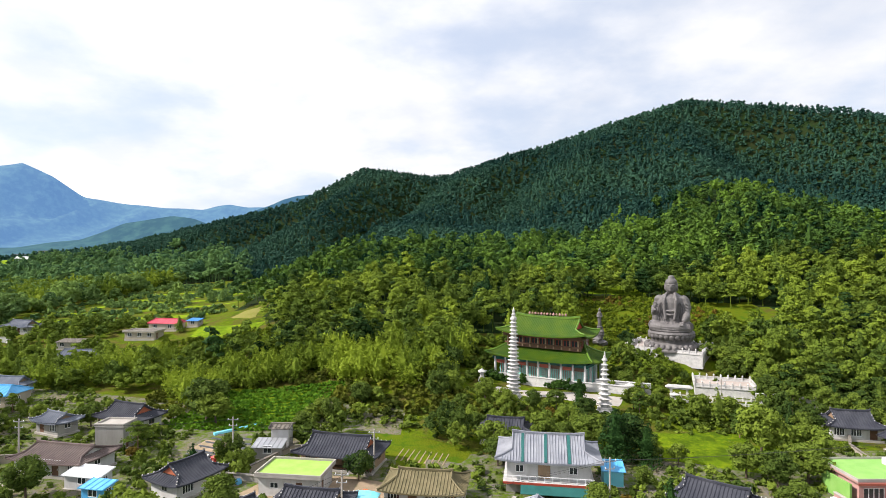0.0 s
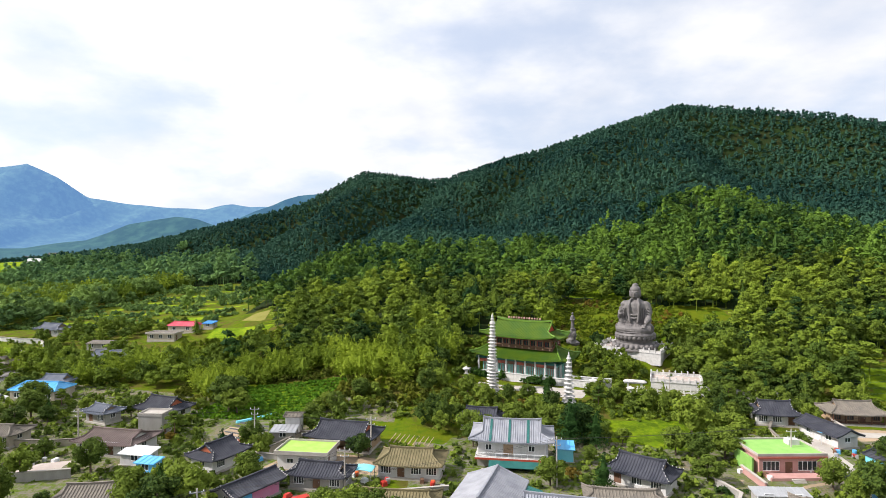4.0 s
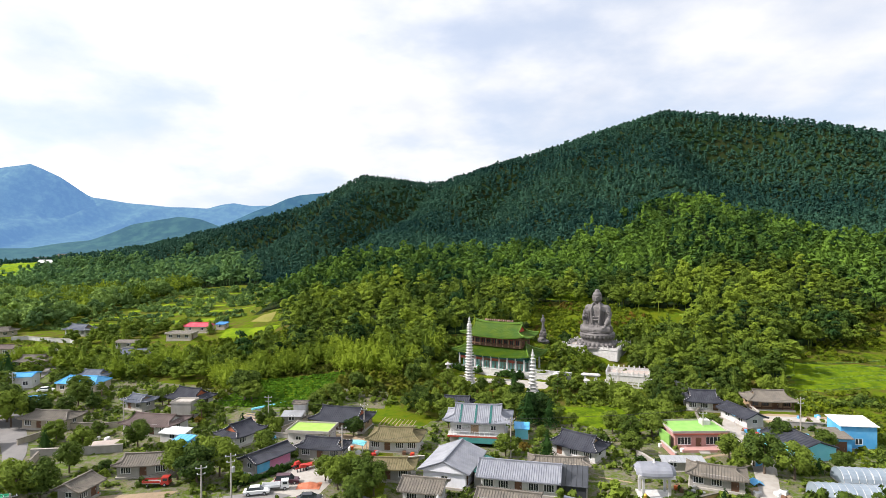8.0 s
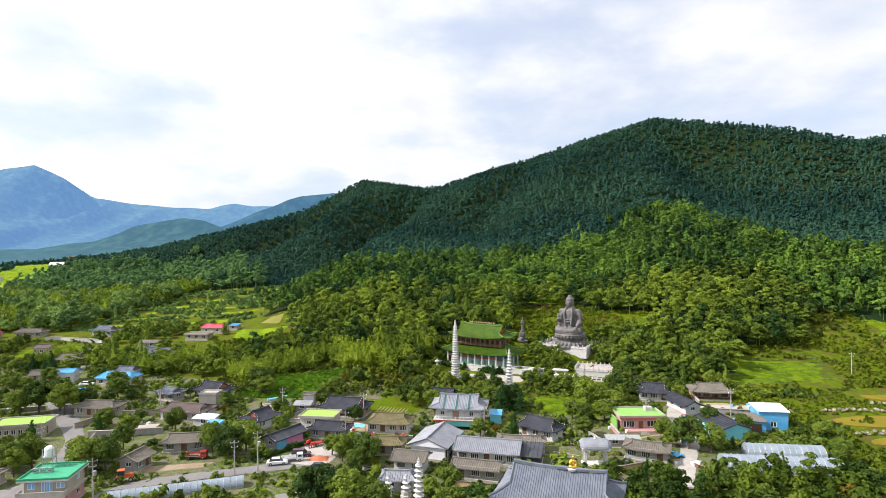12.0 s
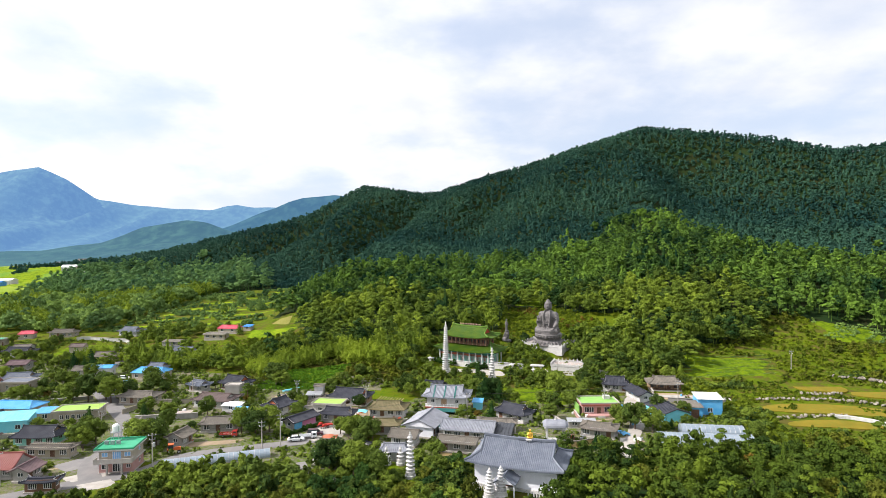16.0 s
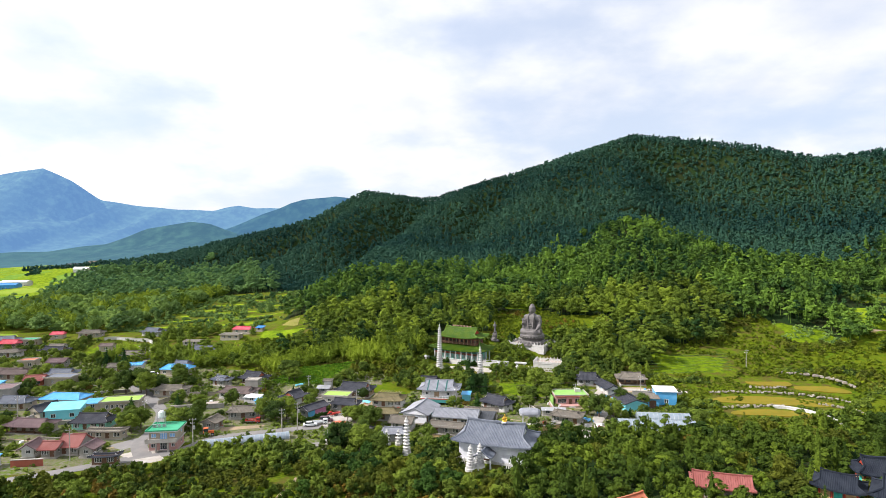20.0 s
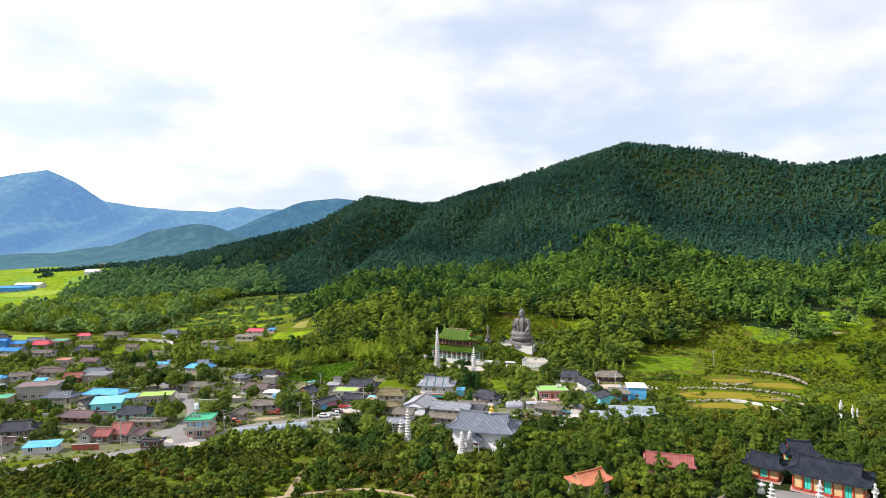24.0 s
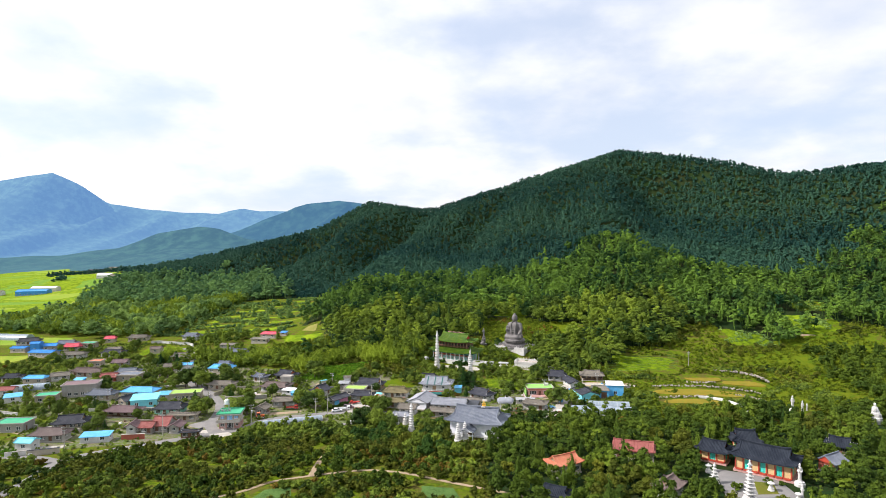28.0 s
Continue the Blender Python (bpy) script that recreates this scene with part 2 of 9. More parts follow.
BRONZE = mat("dark_patinated_bronze", (0.120, 0.112, 0.112), (0.170, 0.160, 0.158), rough=0.62, var=0.28, metal=0.1, scale=0.5, stain=(0.06, 0.057, 0.055), stain_amount=0.6, streak=1, bump=0.6, grit=0.08, fine=4.0)
GOLD = mat("gilded_metal", (0.80, 0.48, 0.08), rough=0.3, metal=0.9, var=0.1)
CONCRETE = mat("pale_concrete", (0.40, 0.375, 0.345), (0.33, 0.305, 0.275), rough=0.9, var=0.12, stain=(0.30, 0.28, 0.25), stain_amount=0.4)
PINK_CONCRETE = mat("whitish_concrete", (0.43, 0.37, 0.335), (0.36, 0.31, 0.28), rough=0.9, var=0.1, stain=(0.4, 0.36, 0.32), stain_amount=0.3)
ASPHALT = mat("worn_asphalt", (0.17, 0.165, 0.165), (0.21, 0.20, 0.195), rough=0.92, var=0.14, stain=(0.13, 0.13, 0.13), stain_amount=0.4, scale=0.3)
DIRT = mat("bare_earth", (0.33, 0.245, 0.165), (0.26, 0.195, 0.13), rough=0.95, var=0.2, stain=(0.13, 0.15, 0.045), stain_amount=0.6, scale=0.35)
POND = mat("ochre_pond", (0.205, 0.155, 0.016), (0.155, 0.130, 0.012), rough=0.85, spec=0.1, var=0.15, stain=(0.10, 0.16, 0.02), stain_amount=0.7, scale=0.25)
ROCK = mat("pale_rock", (0.33, 0.30, 0.25), (0.17, 0.15, 0.12), rough=0.9, var=0.25, fine=5)
STEEL = mat("galvanised_steel", (0.48, 0.49, 0.51), rough=0.45, metal=0.6, var=0.1)
DARK_METAL = mat("dark_sheet", (0.05, 0.055, 0.065), rough=0.5, var=0.2)
RUBBER = mat("rubber", (0.02, 0.02, 0.02), rough=0.8, var=0.1)
RED_METAL = mat("red_enamel", (0.45, 0.04, 0.03), rough=0.4, var=0.12)
ORANGE_METAL = mat("orange_enamel", (0.62, 0.13, 0.03), rough=0.4, var=0.12)
WHITE_METAL = mat("white_enamel", (0.78, 0.79, 0.80), rough=0.35, var=0.05)
PLUM_METAL = mat("plum_enamel", (0.10, 0.045, 0.06), rough=0.3, metal=0.3, var=0.08)
FILM = mat("greenhouse_film", (0.26, 0.31, 0.36), (0.20, 0.25, 0.30), rough=0.4, var=0.12, spec=0.25)
# opaque pane; the darkness of the room behind is put into its colour
GLASS = glass_mat("opaque_dark_window", (0.035, 0.045, 0.05))
PANE_BLUE = glass_mat("blue_window_film", (0.25, 0.5, 0.8))
BARK = mat("bark", (0.13, 0.095, 0.07), (0.09, 0.065, 0.05), rough=0.9, var=0.3)
PINE_BARK = mat("pine_bark", (0.24, 0.15, 0.10), (0.16, 0.11, 0.08), rough=0.9, var=0.3)
LEAF_HILL = leaf_mat("hillside_leaves", (0.22, 0.298, 0.03), (0.012, 0.042, 0.012))
# mountain leaves: cloud shade and blue haze are put into this colour
LEAF_MOUNT_DIMMED = leaf_mat("mountain_leaves_shade_and_haze", (0.052, 0.122, 0.07), (0.012, 0.048, 0.042), clear=0.2)
# hill leaves again, shifted from red so distance haze is in the colour
LEAF_UPPER_HAZED = leaf_mat("hazed_upper_hill_leaves", (0.142, 0.246, 0.032), (0.008, 0.038, 0.016))
LEAF_TEMPLE = leaf_mat("grove_leaves", (0.165, 0.232, 0.020), (0.012, 0.037, 0.010))
LEAF_SHADE = leaf_mat("shady_leaves", (0.104, 0.155, 0.014), (0.012, 0.036, 0.009))
# next two: lightened and blued, the left woods' haze put into the colour
LEAF_EDGE = leaf_mat("hazed_wood_edge_leaves", (0.26, 0.38, 0.08), (0.024, 0.075, 0.036))
LEAF_VALLEY = leaf_mat("hazed_valley_leaves", (0.165, 0.285, 0.08), (0.020, 0.076, 0.050))
LEAF_VILLAGE = leaf_mat("village_leaves", (0.225, 0.300, 0.036), (0.015, 0.042, 0.012))
LEAF_SCRUB = leaf_mat("scrub_leaves", (0.165, 0.18, 0.018), (0.016, 0.038, 0.008))
LEAF_OLIVE = leaf_mat("olive_shrub_leaves", (0.165, 0.212, 0.010), (0.032, 0.064, 0.007))
LEAF_BAMBOO = leaf_mat("bamboo_leaves", (0.28, 0.365, 0.03), (0.026, 0.066, 0.01), clear=0.22)
LEAF_DARK = leaf_mat("evergreen_leaves", (0.058, 0.118, 0.018), (0.008, 0.034, 0.01), clear=0.15)
LEAF_RUST = leaf_mat("rusty_leaves", (0.23, 0.15, 0.022), (0.07, 0.062, 0.012))
LEAF_CROP = leaf_mat("crop_leaves", (0.15, 0.29, 0.016), (0.04, 0.12, 0.01), clear=0.2)


def ground_mat(name, cols, scale):
    """Grass, weeds and bare patches mixed at three scales."""
    m = bpy.data.materials.new(name)
    m.use_nodes = True
    nt = m.node_tree
    b = nt.nodes["Principled BSDF"]
    N, K = nt.nodes.new, nt.links.new
    geo = N("ShaderNodeNewGeometry")
    last = None
    for i, c in enumerate(cols):
        if i == 0:
            rgb = N("ShaderNodeRGB"); rgb.outputs[0].default_value = (*c, 1); last = rgb.outputs[0]
            continue
        n = N("ShaderNodeTexNoise"); n.inputs["Scale"].default_value = scale * (1, 0.23, 5.0, 1.7, 0.6)[i % 5]; n.inputs["Detail"].default_value = 7; n.inputs["Roughness"].default_value = 0.62
        mp = N("ShaderNodeMapping"); mp.inputs["Location"].default_value = (i * 31.7, i * 12.3, 0); K(geo.outputs["Position"], mp.inputs[0]); K(mp.outputs[0], n.inputs["Vector"])
        r = N("ShaderNodeMapRange"); r.inputs[1].default_value, r.inputs[2].default_value = 0.44, 0.62; K(n.outputs[0], r.inputs[0])
        mx = N("ShaderNodeMix"); mx.data_type = "RGBA"; K(r.outputs[0], mx.inputs[0]); K(last, mx.inputs[6]); mx.inputs[7].default_value = (*c, 1)
        last = mx.outputs[2]
    K(last, b.inputs["Base Color"])
    b.inputs["Roughness"].default_value, b.inputs["Specular IOR Level"].default_value = 1.0, 0.03
    n = N("ShaderNodeTexNoise"); n.inputs["Scale"].default_value = 2.4; n.inputs["Detail"].default_value = 6; K(geo.outputs["Position"], n.inputs["Vector"])
    bu = N("ShaderNodeBump"); bu.inputs["Strength"].default_value = 0.8; bu.inputs["Distance"].default_value = 0.35; K(n.outputs[0], bu.inputs["Height"]); K(bu.outputs[0], b.inputs["Normal"])
    return m


GROUND = ground_mat("meadow_and_weeds", [(0.078, 0.122, 0.005), (0.036, 0.066, 0.005), (0.105, 0.145, 0.006), (0.090, 0.080, 0.020)], 0.14)
MEADOW = ground_mat("sunny_grass", [(0.115, 0.180, 0.006), (0.070, 0.130, 0.006), (0.150, 0.205, 0.008), (0.055, 0.095, 0.006)], 0.2)
TERRACE = ground_mat("terrace_grass", [(0.175, 0.255, 0.010), (0.115, 0.200, 0.008), (0.21, 0.275, 0.014), (0.09, 0.15, 0.008)], 0.12)
LOTUS = ground_mat("lotus_leaves", [(0.060, 0.120, 0.030), (0.030, 0.070, 0.016), (0.10, 0.16, 0.05)], 0.9)
# paddy colours have blue mixed in for haze over the plain
PADDY = ground_mat("rice_paddy", [(0.185, 0.270, 0.034), (0.140, 0.235, 0.030), (0.225, 0.280, 0.040)], 0.012)
PADDY_LUSH = ground_mat("lush_rice_paddy", [(0.120, 0.225, 0.030), (0.095, 0.195, 0.026), (0.150, 0.240, 0.034)], 0.02)
PADDY_RIPE = ground_mat("ripening_rice_paddy", [(0.215, 0.275, 0.034), (0.180, 0.255, 0.032), (0.245, 0.280, 0.044)], 0.02)
DRY_GRASS = ground_mat("dry_grass_slope", [(0.088, 0.128, 0.006), (0.092, 0.092, 0.008), (0.052, 0.106, 0.006), (0.102, 0.128, 0.007)], 0.12)
DARKENED_LITTER = ground_mat("darkened_leaf_litter", [(0.018, 0.032, 0.010), (0.030, 0.028, 0.012), (0.012, 0.036, 0.010)], 0.25)
STUBBLE = ground_mat("pale_stubble", [(0.20, 0.20, 0.05), (0.14, 0.17, 0.02), (0.24, 0.21, 0.08)], 0.3)
LAWN = ground_mat("olive_lawn", [(0.11, 0.12, 0.018), (0.08, 0.11, 0.015), (0.13, 0.12, 0.03)], 0.3)

# ---- land ----
RIDGE_X = (-900, -600, -420, -323, -212, -144, -99, -78, -48, -27, 8, 55, 95, 150, 205, 219, 241, 278, 320, 353, 372, 403, 432, 600, 1200)
RIDGE_Y = (700, 660, 640, 625, 604, 594, 585, 582, 570, 565, 550, 545, 540, 534, 530, 529, 515, 495, 455, 435, 415, 405, 395, 380, 380)
RIDGE_Z = (0, 12, 25, 37, 60, 76, 99, 108, 102, 97, 97, 112, 123, 140, 156, 161, 156, 149, 136, 123, 123, 126, 128, 137, 90)

SPUR_Y = (0, 235, 262, 270, 283, 313, 352, 360, 417, 505, 700)
SPUR_X = (160, 168, 168, 167, 163, 150, 157, 160, 175, 204, 204)
SPUR_Z = (-60, 20, 36, 40, 46, 59, 66, 74, 101, 148, 100)


def height(x, y):
    """The land's height over the village green."""
    x, y = np.asarray(x, float) / 1.2, np.asarray(y, float) / 1.2
    s = y - (92 + np.maximum(0, -20 - x))
    s = 6 * np.logaddexp(0, s / 6)
    foot = 60 * (1 - np.exp(-0.19 * s / 60)) * np.interp(x, (-110, -75, -45), (0.22, 0.35, 1.0))
    foot = foot + np.interp(y, (135, 200, 260, 330, 420, 520), (0, 10, 17, 24, 20, 0)) * np.exp(-((x - 128 - 0.07 * y) / np.where(x > 150, 70.0, 48.0)) ** 2)
    yr, hr = np.interp(x, RIDGE_X, RIDGE_Y), np.interp(x, RIDGE_X, RIDGE_Z)
    d = yr - y
    q = np.exp(-(np.abs(d) / np.where(d > 0, np.interp(x, (-140, -40, 60), (150.0, 145.0, 195.0)), 320.0)) ** 1.7)
    spur = np.abs(np.sin((x + 0.55 * d) / 50 + 1.1 * np.sin(x / 83.0) + 0.5 * np.sin(y / 57.0)))
    mount = np.maximum(0, hr * q * (1 - 0.56 * (1 - spur) * np.clip(4 * q * (1 - q), 0, 1)) - 2.5)
    back = 146 * np.exp(-(((x - 150) / 120) ** 2 + ((y - 722) / 90) ** 2))
    foot = foot + 0.02 * np.clip(y - 80, 0, 140) * np.clip((-30 - x) / 40, 0, 1)
    foot = foot + 0.08 * np.clip(y - 150, 0, 30) * np.clip((-30 - x) / 40, 0, 1) * np.clip((190 + x) / 40, 0, 1)
    h = (foot ** 4 + mount ** 4 + back ** 4 + 1e-9) ** 0.25
    # the great spur that runs from the summit down to the village
    across = x - np.interp(y, SPUR_Y, SPUR_X)
    spine = np.interp(y, SPUR_Y, SPUR_Z) - np.where(across < 0, 0.50, 0.66) * (np.sqrt(across ** 2 + 36) - 6)
    h = h + 7 * np.logaddexp(0, (spine - h) / 7) - 7 * np.logaddexp(0, -h / 7 - 6)
    rough = np.clip(h / 12, 0, 1)
    h = 1.2 * h + rough * (0.9 * np.sin(x / 13 + np.sin(y / 17)) * np.sin(y / 15 + 1.3 * np.sin(x / 23)))
    for px, py, r, pz in PADS:
        d = np.clip((np.hypot(x * 1.2 - px, y * 1.2 - py) - r) / 9.0, 0, 1)
        d = d * d * (3 - 2 * d)
        h = pz * (1 - d) + h * d
    return h


# levelled ground: middle, radius, height
PADS = ((26.0, 146.0, 13.0, 3.6), (60.4, 156.4, 12.0, 7.8), (63.0, 134.5, 7.0, 2.6), (15.6, 130.0, 4.0, 2.8), (33.0, 120.0, 3.5, 2.5))


def hgt(x, y):
    return float(height(x, y))

# ---- mesh helpers ----


class Shape:
    """Corners and faces of one mesh."""

    def __init__(self):
        self.v, self.f = [], []

    def add(self, vs, fs):
        n = len(self.v)
        self.v += [tuple(p) for p in vs]
        self.f += [tuple(i + n for i in q) for q in fs]
        return self

    def box(self, c, s, turn=0.0, top=1.0):
        """A box of size s on centre c; top: how far its upper face is drawn in."""
        ca, sa = math.cos(turn), math.sin(turn)
        vs = []
        for k in (-0.5, 0.5):
            w = top if k > 0 else 1.0
            for a, b in ((-0.5, -0.5), (0.5, -0.5), (0.5, 0.5), (-0.5, 0.5)):
                x, y = a * s[0] * w, b * s[1] * w
                vs.append((c[0] + x * ca - y * sa, c[1] + x * sa + y * ca, c[2] + k * s[2]))
        return self.add(vs, [(0, 3, 2, 1), (4, 5, 6, 7), (0, 1, 5, 4), (1, 2, 6, 5), (2, 3, 7, 6), (3, 0, 4, 7)])

    def lathe(self, c, prof, n=10, ang=0.0, sx=1.0, sy=1.0):
        """A turned body: prof holds (radius, height) from the bottom up."""
        vs, fs = [], []
        for r, z in prof:
            for i in range(n):
                a = ang + 2 * math.pi * i / n
                vs.append((c[0] + r * math.cos(a) * sx, c[1] + r * math.sin(a) * sy, c[2] + z))
        for j in range(len(prof) - 1):
            for i in range(n):
                k = (i + 1) % n
                fs.append((j * n + i, j * n + k, (j + 1) * n + k, (j + 1) * n + i))
        fs.append(tuple(range(n - 1, -1, -1)))
        fs.append(tuple((len(prof) - 1) * n + i for i in range(n)))
        return self.add(vs, fs)

    def tube(self, pts, r, n=5):
        """A round bar along pts; r: one radius or one for each point."""
        rs = r if isinstance(r, (list, tuple)) else [r] * len(pts)
        vs, fs = [], []
        for i, p in enumerate(pts):
            a, b = Vector(pts[max(0, i - 1)]), Vector(pts[min(len(pts) - 1, i + 1)])
            d = (b - a).normalized()
            u = d.cross(Vector((0, 0, 1)) if abs(d.z) < 0.9 else Vector((1, 0, 0))).normalized()
            w = d.cross(u)
            for k in range(n):
                t = 2 * math.pi * k / n
                vs.append(Vector(p) + (u * math.cos(t) + w * math.sin(t)) * rs[i])
        for i in range(len(pts) - 1):
            for k in range(n):
                j = (k + 1) % n
                fs.append((i * n + k, i * n + j, (i + 1) * n + j, (i + 1) * n + k))
        fs.append(tuple(range(n - 1, -1, -1)))
        fs.append(tuple((len(pts) - 1) * n + k for k in range(n)))
        return self.add(vs, fs)

    def slab(self, g, th):
        """A bent plate: g is rows of points of its upper side, th its thickness."""
        nj, ni = len(g), len(g[0])
        vs = [p for row in g for p in row] + [(p[0], p[1], p[2] - th) for row in g for p in row]
        o = nj * ni
        fs = []
        for j in range(nj - 1):
            for i in range(ni - 1):
                a, b, c, d = j * ni + i, j * ni + i + 1, (j + 1) * ni + i + 1, (j + 1) * ni + i
                fs += [(a, b, c, d), (o + d, o + c, o + b, o + a)]
        rim = [i for i in range(ni)] + [j * ni + ni - 1 for j in range(1, nj)] + [(nj - 1) * ni + i for i in range(ni - 2, -1, -1)] + [j * ni for j in range(nj - 2, 0, -1)]
        for k in range(len(rim)):
            a, b = rim[k], rim[(k + 1) % len(rim)]
            fs.append((b, a, o + a, o + b))
        return self.add(vs, fs)

    def ball(self, c, r, n=8, m=5, noise_amt=0.0, rng=None):
        rx, ry, rz = r if isinstance(r, (tuple, list)) else (r, r, r)
        vs, fs = [(c[0], c[1], c[2] - rz)], []
        for j in range(1, m):
            p = math.pi * j / m
            for i in range(n):
                a = 2 * math.pi * (i + 0.5 * (j % 2)) / n
                k = 1 + (rng.uniform(-noise_amt, noise_amt) if rng else 0)
                vs.append((c[0] + rx * k * math.sin(p) * math.cos(a), c[1] + ry * k * math.sin(p) * math.sin(a), c[2] - rz * k * math.cos(p)))
        vs.append((c[0], c[1], c[2] + rz))
        for i in range(n):
            k = (i + 1) % n
            fs.append((0, 1 + k, 1 + i))
            for j in range(m - 2):
                fs.append((1 + j * n + i, 1 + j * n + k, 1 + (j + 1) * n + k, 1 + (j + 1) * n + i))
            fs.append((1 + (m - 2) * n + i, 1 + (m - 2) * n + k, len(vs) - 1))
        return self.add(vs, fs)

    def mesh(self, name, material, smooth=False):
        me = bpy.data.meshes.new(name)
        me.from_pydata(self.v, [], self.f)
        me.materials.append(material)
        if smooth:
            me.polygons.foreach_set("use_smooth", [True] * len(me.polygons))
        me.update()
        return me


def part(name, shape, material, parent, label="", kind="", smooth=False, at=None):
    """One mesh under a thing or under a part."""
    me = shape.mesh(name, material, smooth) if isinstance(shape, Shape) else shape      # a ready mesh is shared
    ob = new(name, me)
    ob.parent = parent
    if at:
        ob.location = at
    return tagged(ob, label, "", "", kind)


def thing(name, x, y, z, turn=0.0, label="", category="", group="", kind=""):
    ob = new(name)
    ob.empty_display_size = 0.5
    ob.matrix_basis = pose(x, y, z, 0, 0, turn)
    return tagged(ob, label, category, group, kind)


def solid(name, shape, material, label="", category="", group="", kind="", smooth=False):
    """A top-level thing of one mesh."""
    return tagged(new(name, shape.mesh(name, material, smooth)), label, category, group, kind)


FOOT = []          # round footprints that trees keep off: x, y, radius


def keep_off(x, y, r):
    FOOT.append((x, y, r))


# ---- roofs and walls ----


def roof_points(R, L, W, ze, zr, vg, up, bend, nu=9, nv=6):
    """Sides of a tiled roof: ridge length R, eaves L by W, eave and ridge heights; vg: how far down the gable reaches (1: a plain gable roof)."""
    def half(v):
        return R / 2 if v <= vg else R / 2 + (L - R) / 2 * (v - vg) / max(1e-6, 1 - vg)

    def z(v, s):
        return ze + (zr - ze) * ((1 - v) ** bend) + up * abs(s) ** 3 * v * v + 0.02 * (zr - ze) * abs(s) ** 2 * (1 - v)

    vs = sorted(set([i / nv for i in range(nv + 1)] + ([vg] if 0 < vg < 1 else [])))
    us = [-1 + 2 * i / (nu - 1) for i in range(nu)]
    front = [[(u * half(v), -W / 2 * v, z(v, u)) for u in us] for v in vs]
    back = [[(-u * half(v), W / 2 * v, z(v, u)) for u in us] for v in vs]
    sides = []
    if vg < 1:
        low = [v for v in vs if v >= vg - 1e-9]
        sides = [[[(sg * half(v), sg * s * W / 2 * v, z(v, s)) for s in us] for v in low] for sg in (1, -1)]
    return front, back, sides, half, z, vs


def tiled_roof(parent, R, L, W, ze, zr, vg, material, up=0.35, bend=1.3, th=0.22, roll=0.5, cap=None, dots=True, gable=None, name="roof_slope"):
    """Roof plates, tile rolls, ridges, verge ridges and gable infill as parts of parent."""
    front, back, sides, half, z, vs = roof_points(R, L, W, ze, zr, vg, up, bend)
    rf = part(name, Shape().slab(front, th), material, parent)
    for g in [back] + sides:
        part(name, Shape().slab(g, th), material, parent)
    if roll:
        t = Shape()
        n = int(L / roll)
        for sg in (-1, 1):
            for i in range(n + 1):
                x = -L / 2 + (i + 0.5) * L / (n + 1)
                pts = []
                for v in [k / 6 for k in range(7)]:
                    h = half(v)
                    if abs(x) <= h:
                        pts.append((x, sg * W / 2 * v, z(v, x / h) + 0.05))
                strip(t, pts, 0.09, 0.07, (1, 0))
        if vg < 1:
            n2 = int(W / roll)
            for sg in (-1, 1):
                for i in range(n2 + 1):
                    y = -W / 2 + (i + 0.5) * W / (n2 + 1)
                    pts = []
                    for k in range(5):
                        v = vg + (1 - vg) * k / 4
                        hw = W / 2 * v
                        if abs(y) <= hw:
                            pts.append((sg * half(v), y, z(v, y / hw) + 0.05))
                    strip(t, pts, 0.09, 0.07, (0, 1))
        part("tiling", t, material, rf, kind="stuff")
    # main ridge, lifted at its ends
    cap = cap or material
    r = Shape()
    k = 0.16 if zr - ze < 3 else 0.26
    r.slab([[(u * (R / 2 + 0.15), sy * k, z(0, u) + k * 1.5 + up * 0.5 * abs(u) ** 4) for u in [-1, -0.7, -0.35, 0, 0.35, 0.7, 1]] for sy in (-1, 1)], k * 1.9)
    part("ridge", r, cap, rf)
    d = Shape()
    for sx in (-1, 1):
        for sy in (-1, 1):
            pts = [(sx * half(v), sy * W / 2 * v, z(v, 1) + 0.12) for v in vs]
            part("hip_ridge", Shape().tube(pts, k * 0.8, 4), cap, parent)
            if dots:
                for v in np.linspace(0.25, 1, 6):
                    d.box((sx * half(v), sy * W / 2 * v, z(v, 1) + 0.12 + k), (0.13, 0.13, 0.13))
                d.box((sx * (R / 2 + 0.1), 0, z(0, 1) + k * 1.6 + up * 0.5), (0.14, 0.28, 0.28))
    if dots:
        part("ridge_plaster", d, WHITE_WALL, rf, "white plastered ridge end tiles", kind="stuff")
    if gable:
        for sx in (-1, 1):
            g = Shape()
            xg = sx * (R / 2 - 0.35)
            top = [(xg, -W / 2 * v * 0.98, z(v, 1) - th * 0.6) for v in vs if v <= vg][::-1] + [(xg, W / 2 * v * 0.98, z(v, 1) - th * 0.6) for v in vs if v <= vg][1:]
            n = len(top)
            a = [(x + 0.1, y, zz) for x, y, zz in top] + [(x - 0.1, y, zz) for x, y, zz in top]
            g.add(a, [tuple(range(n)), tuple(range(2 * n - 1, n - 1, -1))] + [(i, i + n, (i + 1) % n + n, (i + 1) % n) for i in range(n)])
            part("gable_infill", g, gable, parent)
    return rf


def strip(t, pts, w, h, across):
    """A low round-backed roll along pts."""
    if len(pts) < 2:
        return
    ax, ay = across[0] * w, across[1] * w
    vs, fs = [], []
    for x, y, zz in pts:
        vs += [(x - ax, y - ay, zz - 0.03), (x, y, zz + h), (x + ax, y + ay, zz - 0.03)]
    for i in range(len(pts) - 1):
        a = 3 * i
        fs += [(a, a + 1, a + 4, a + 3), (a + 1, a + 2, a + 5, a + 4)]
    t.add(vs, fs)


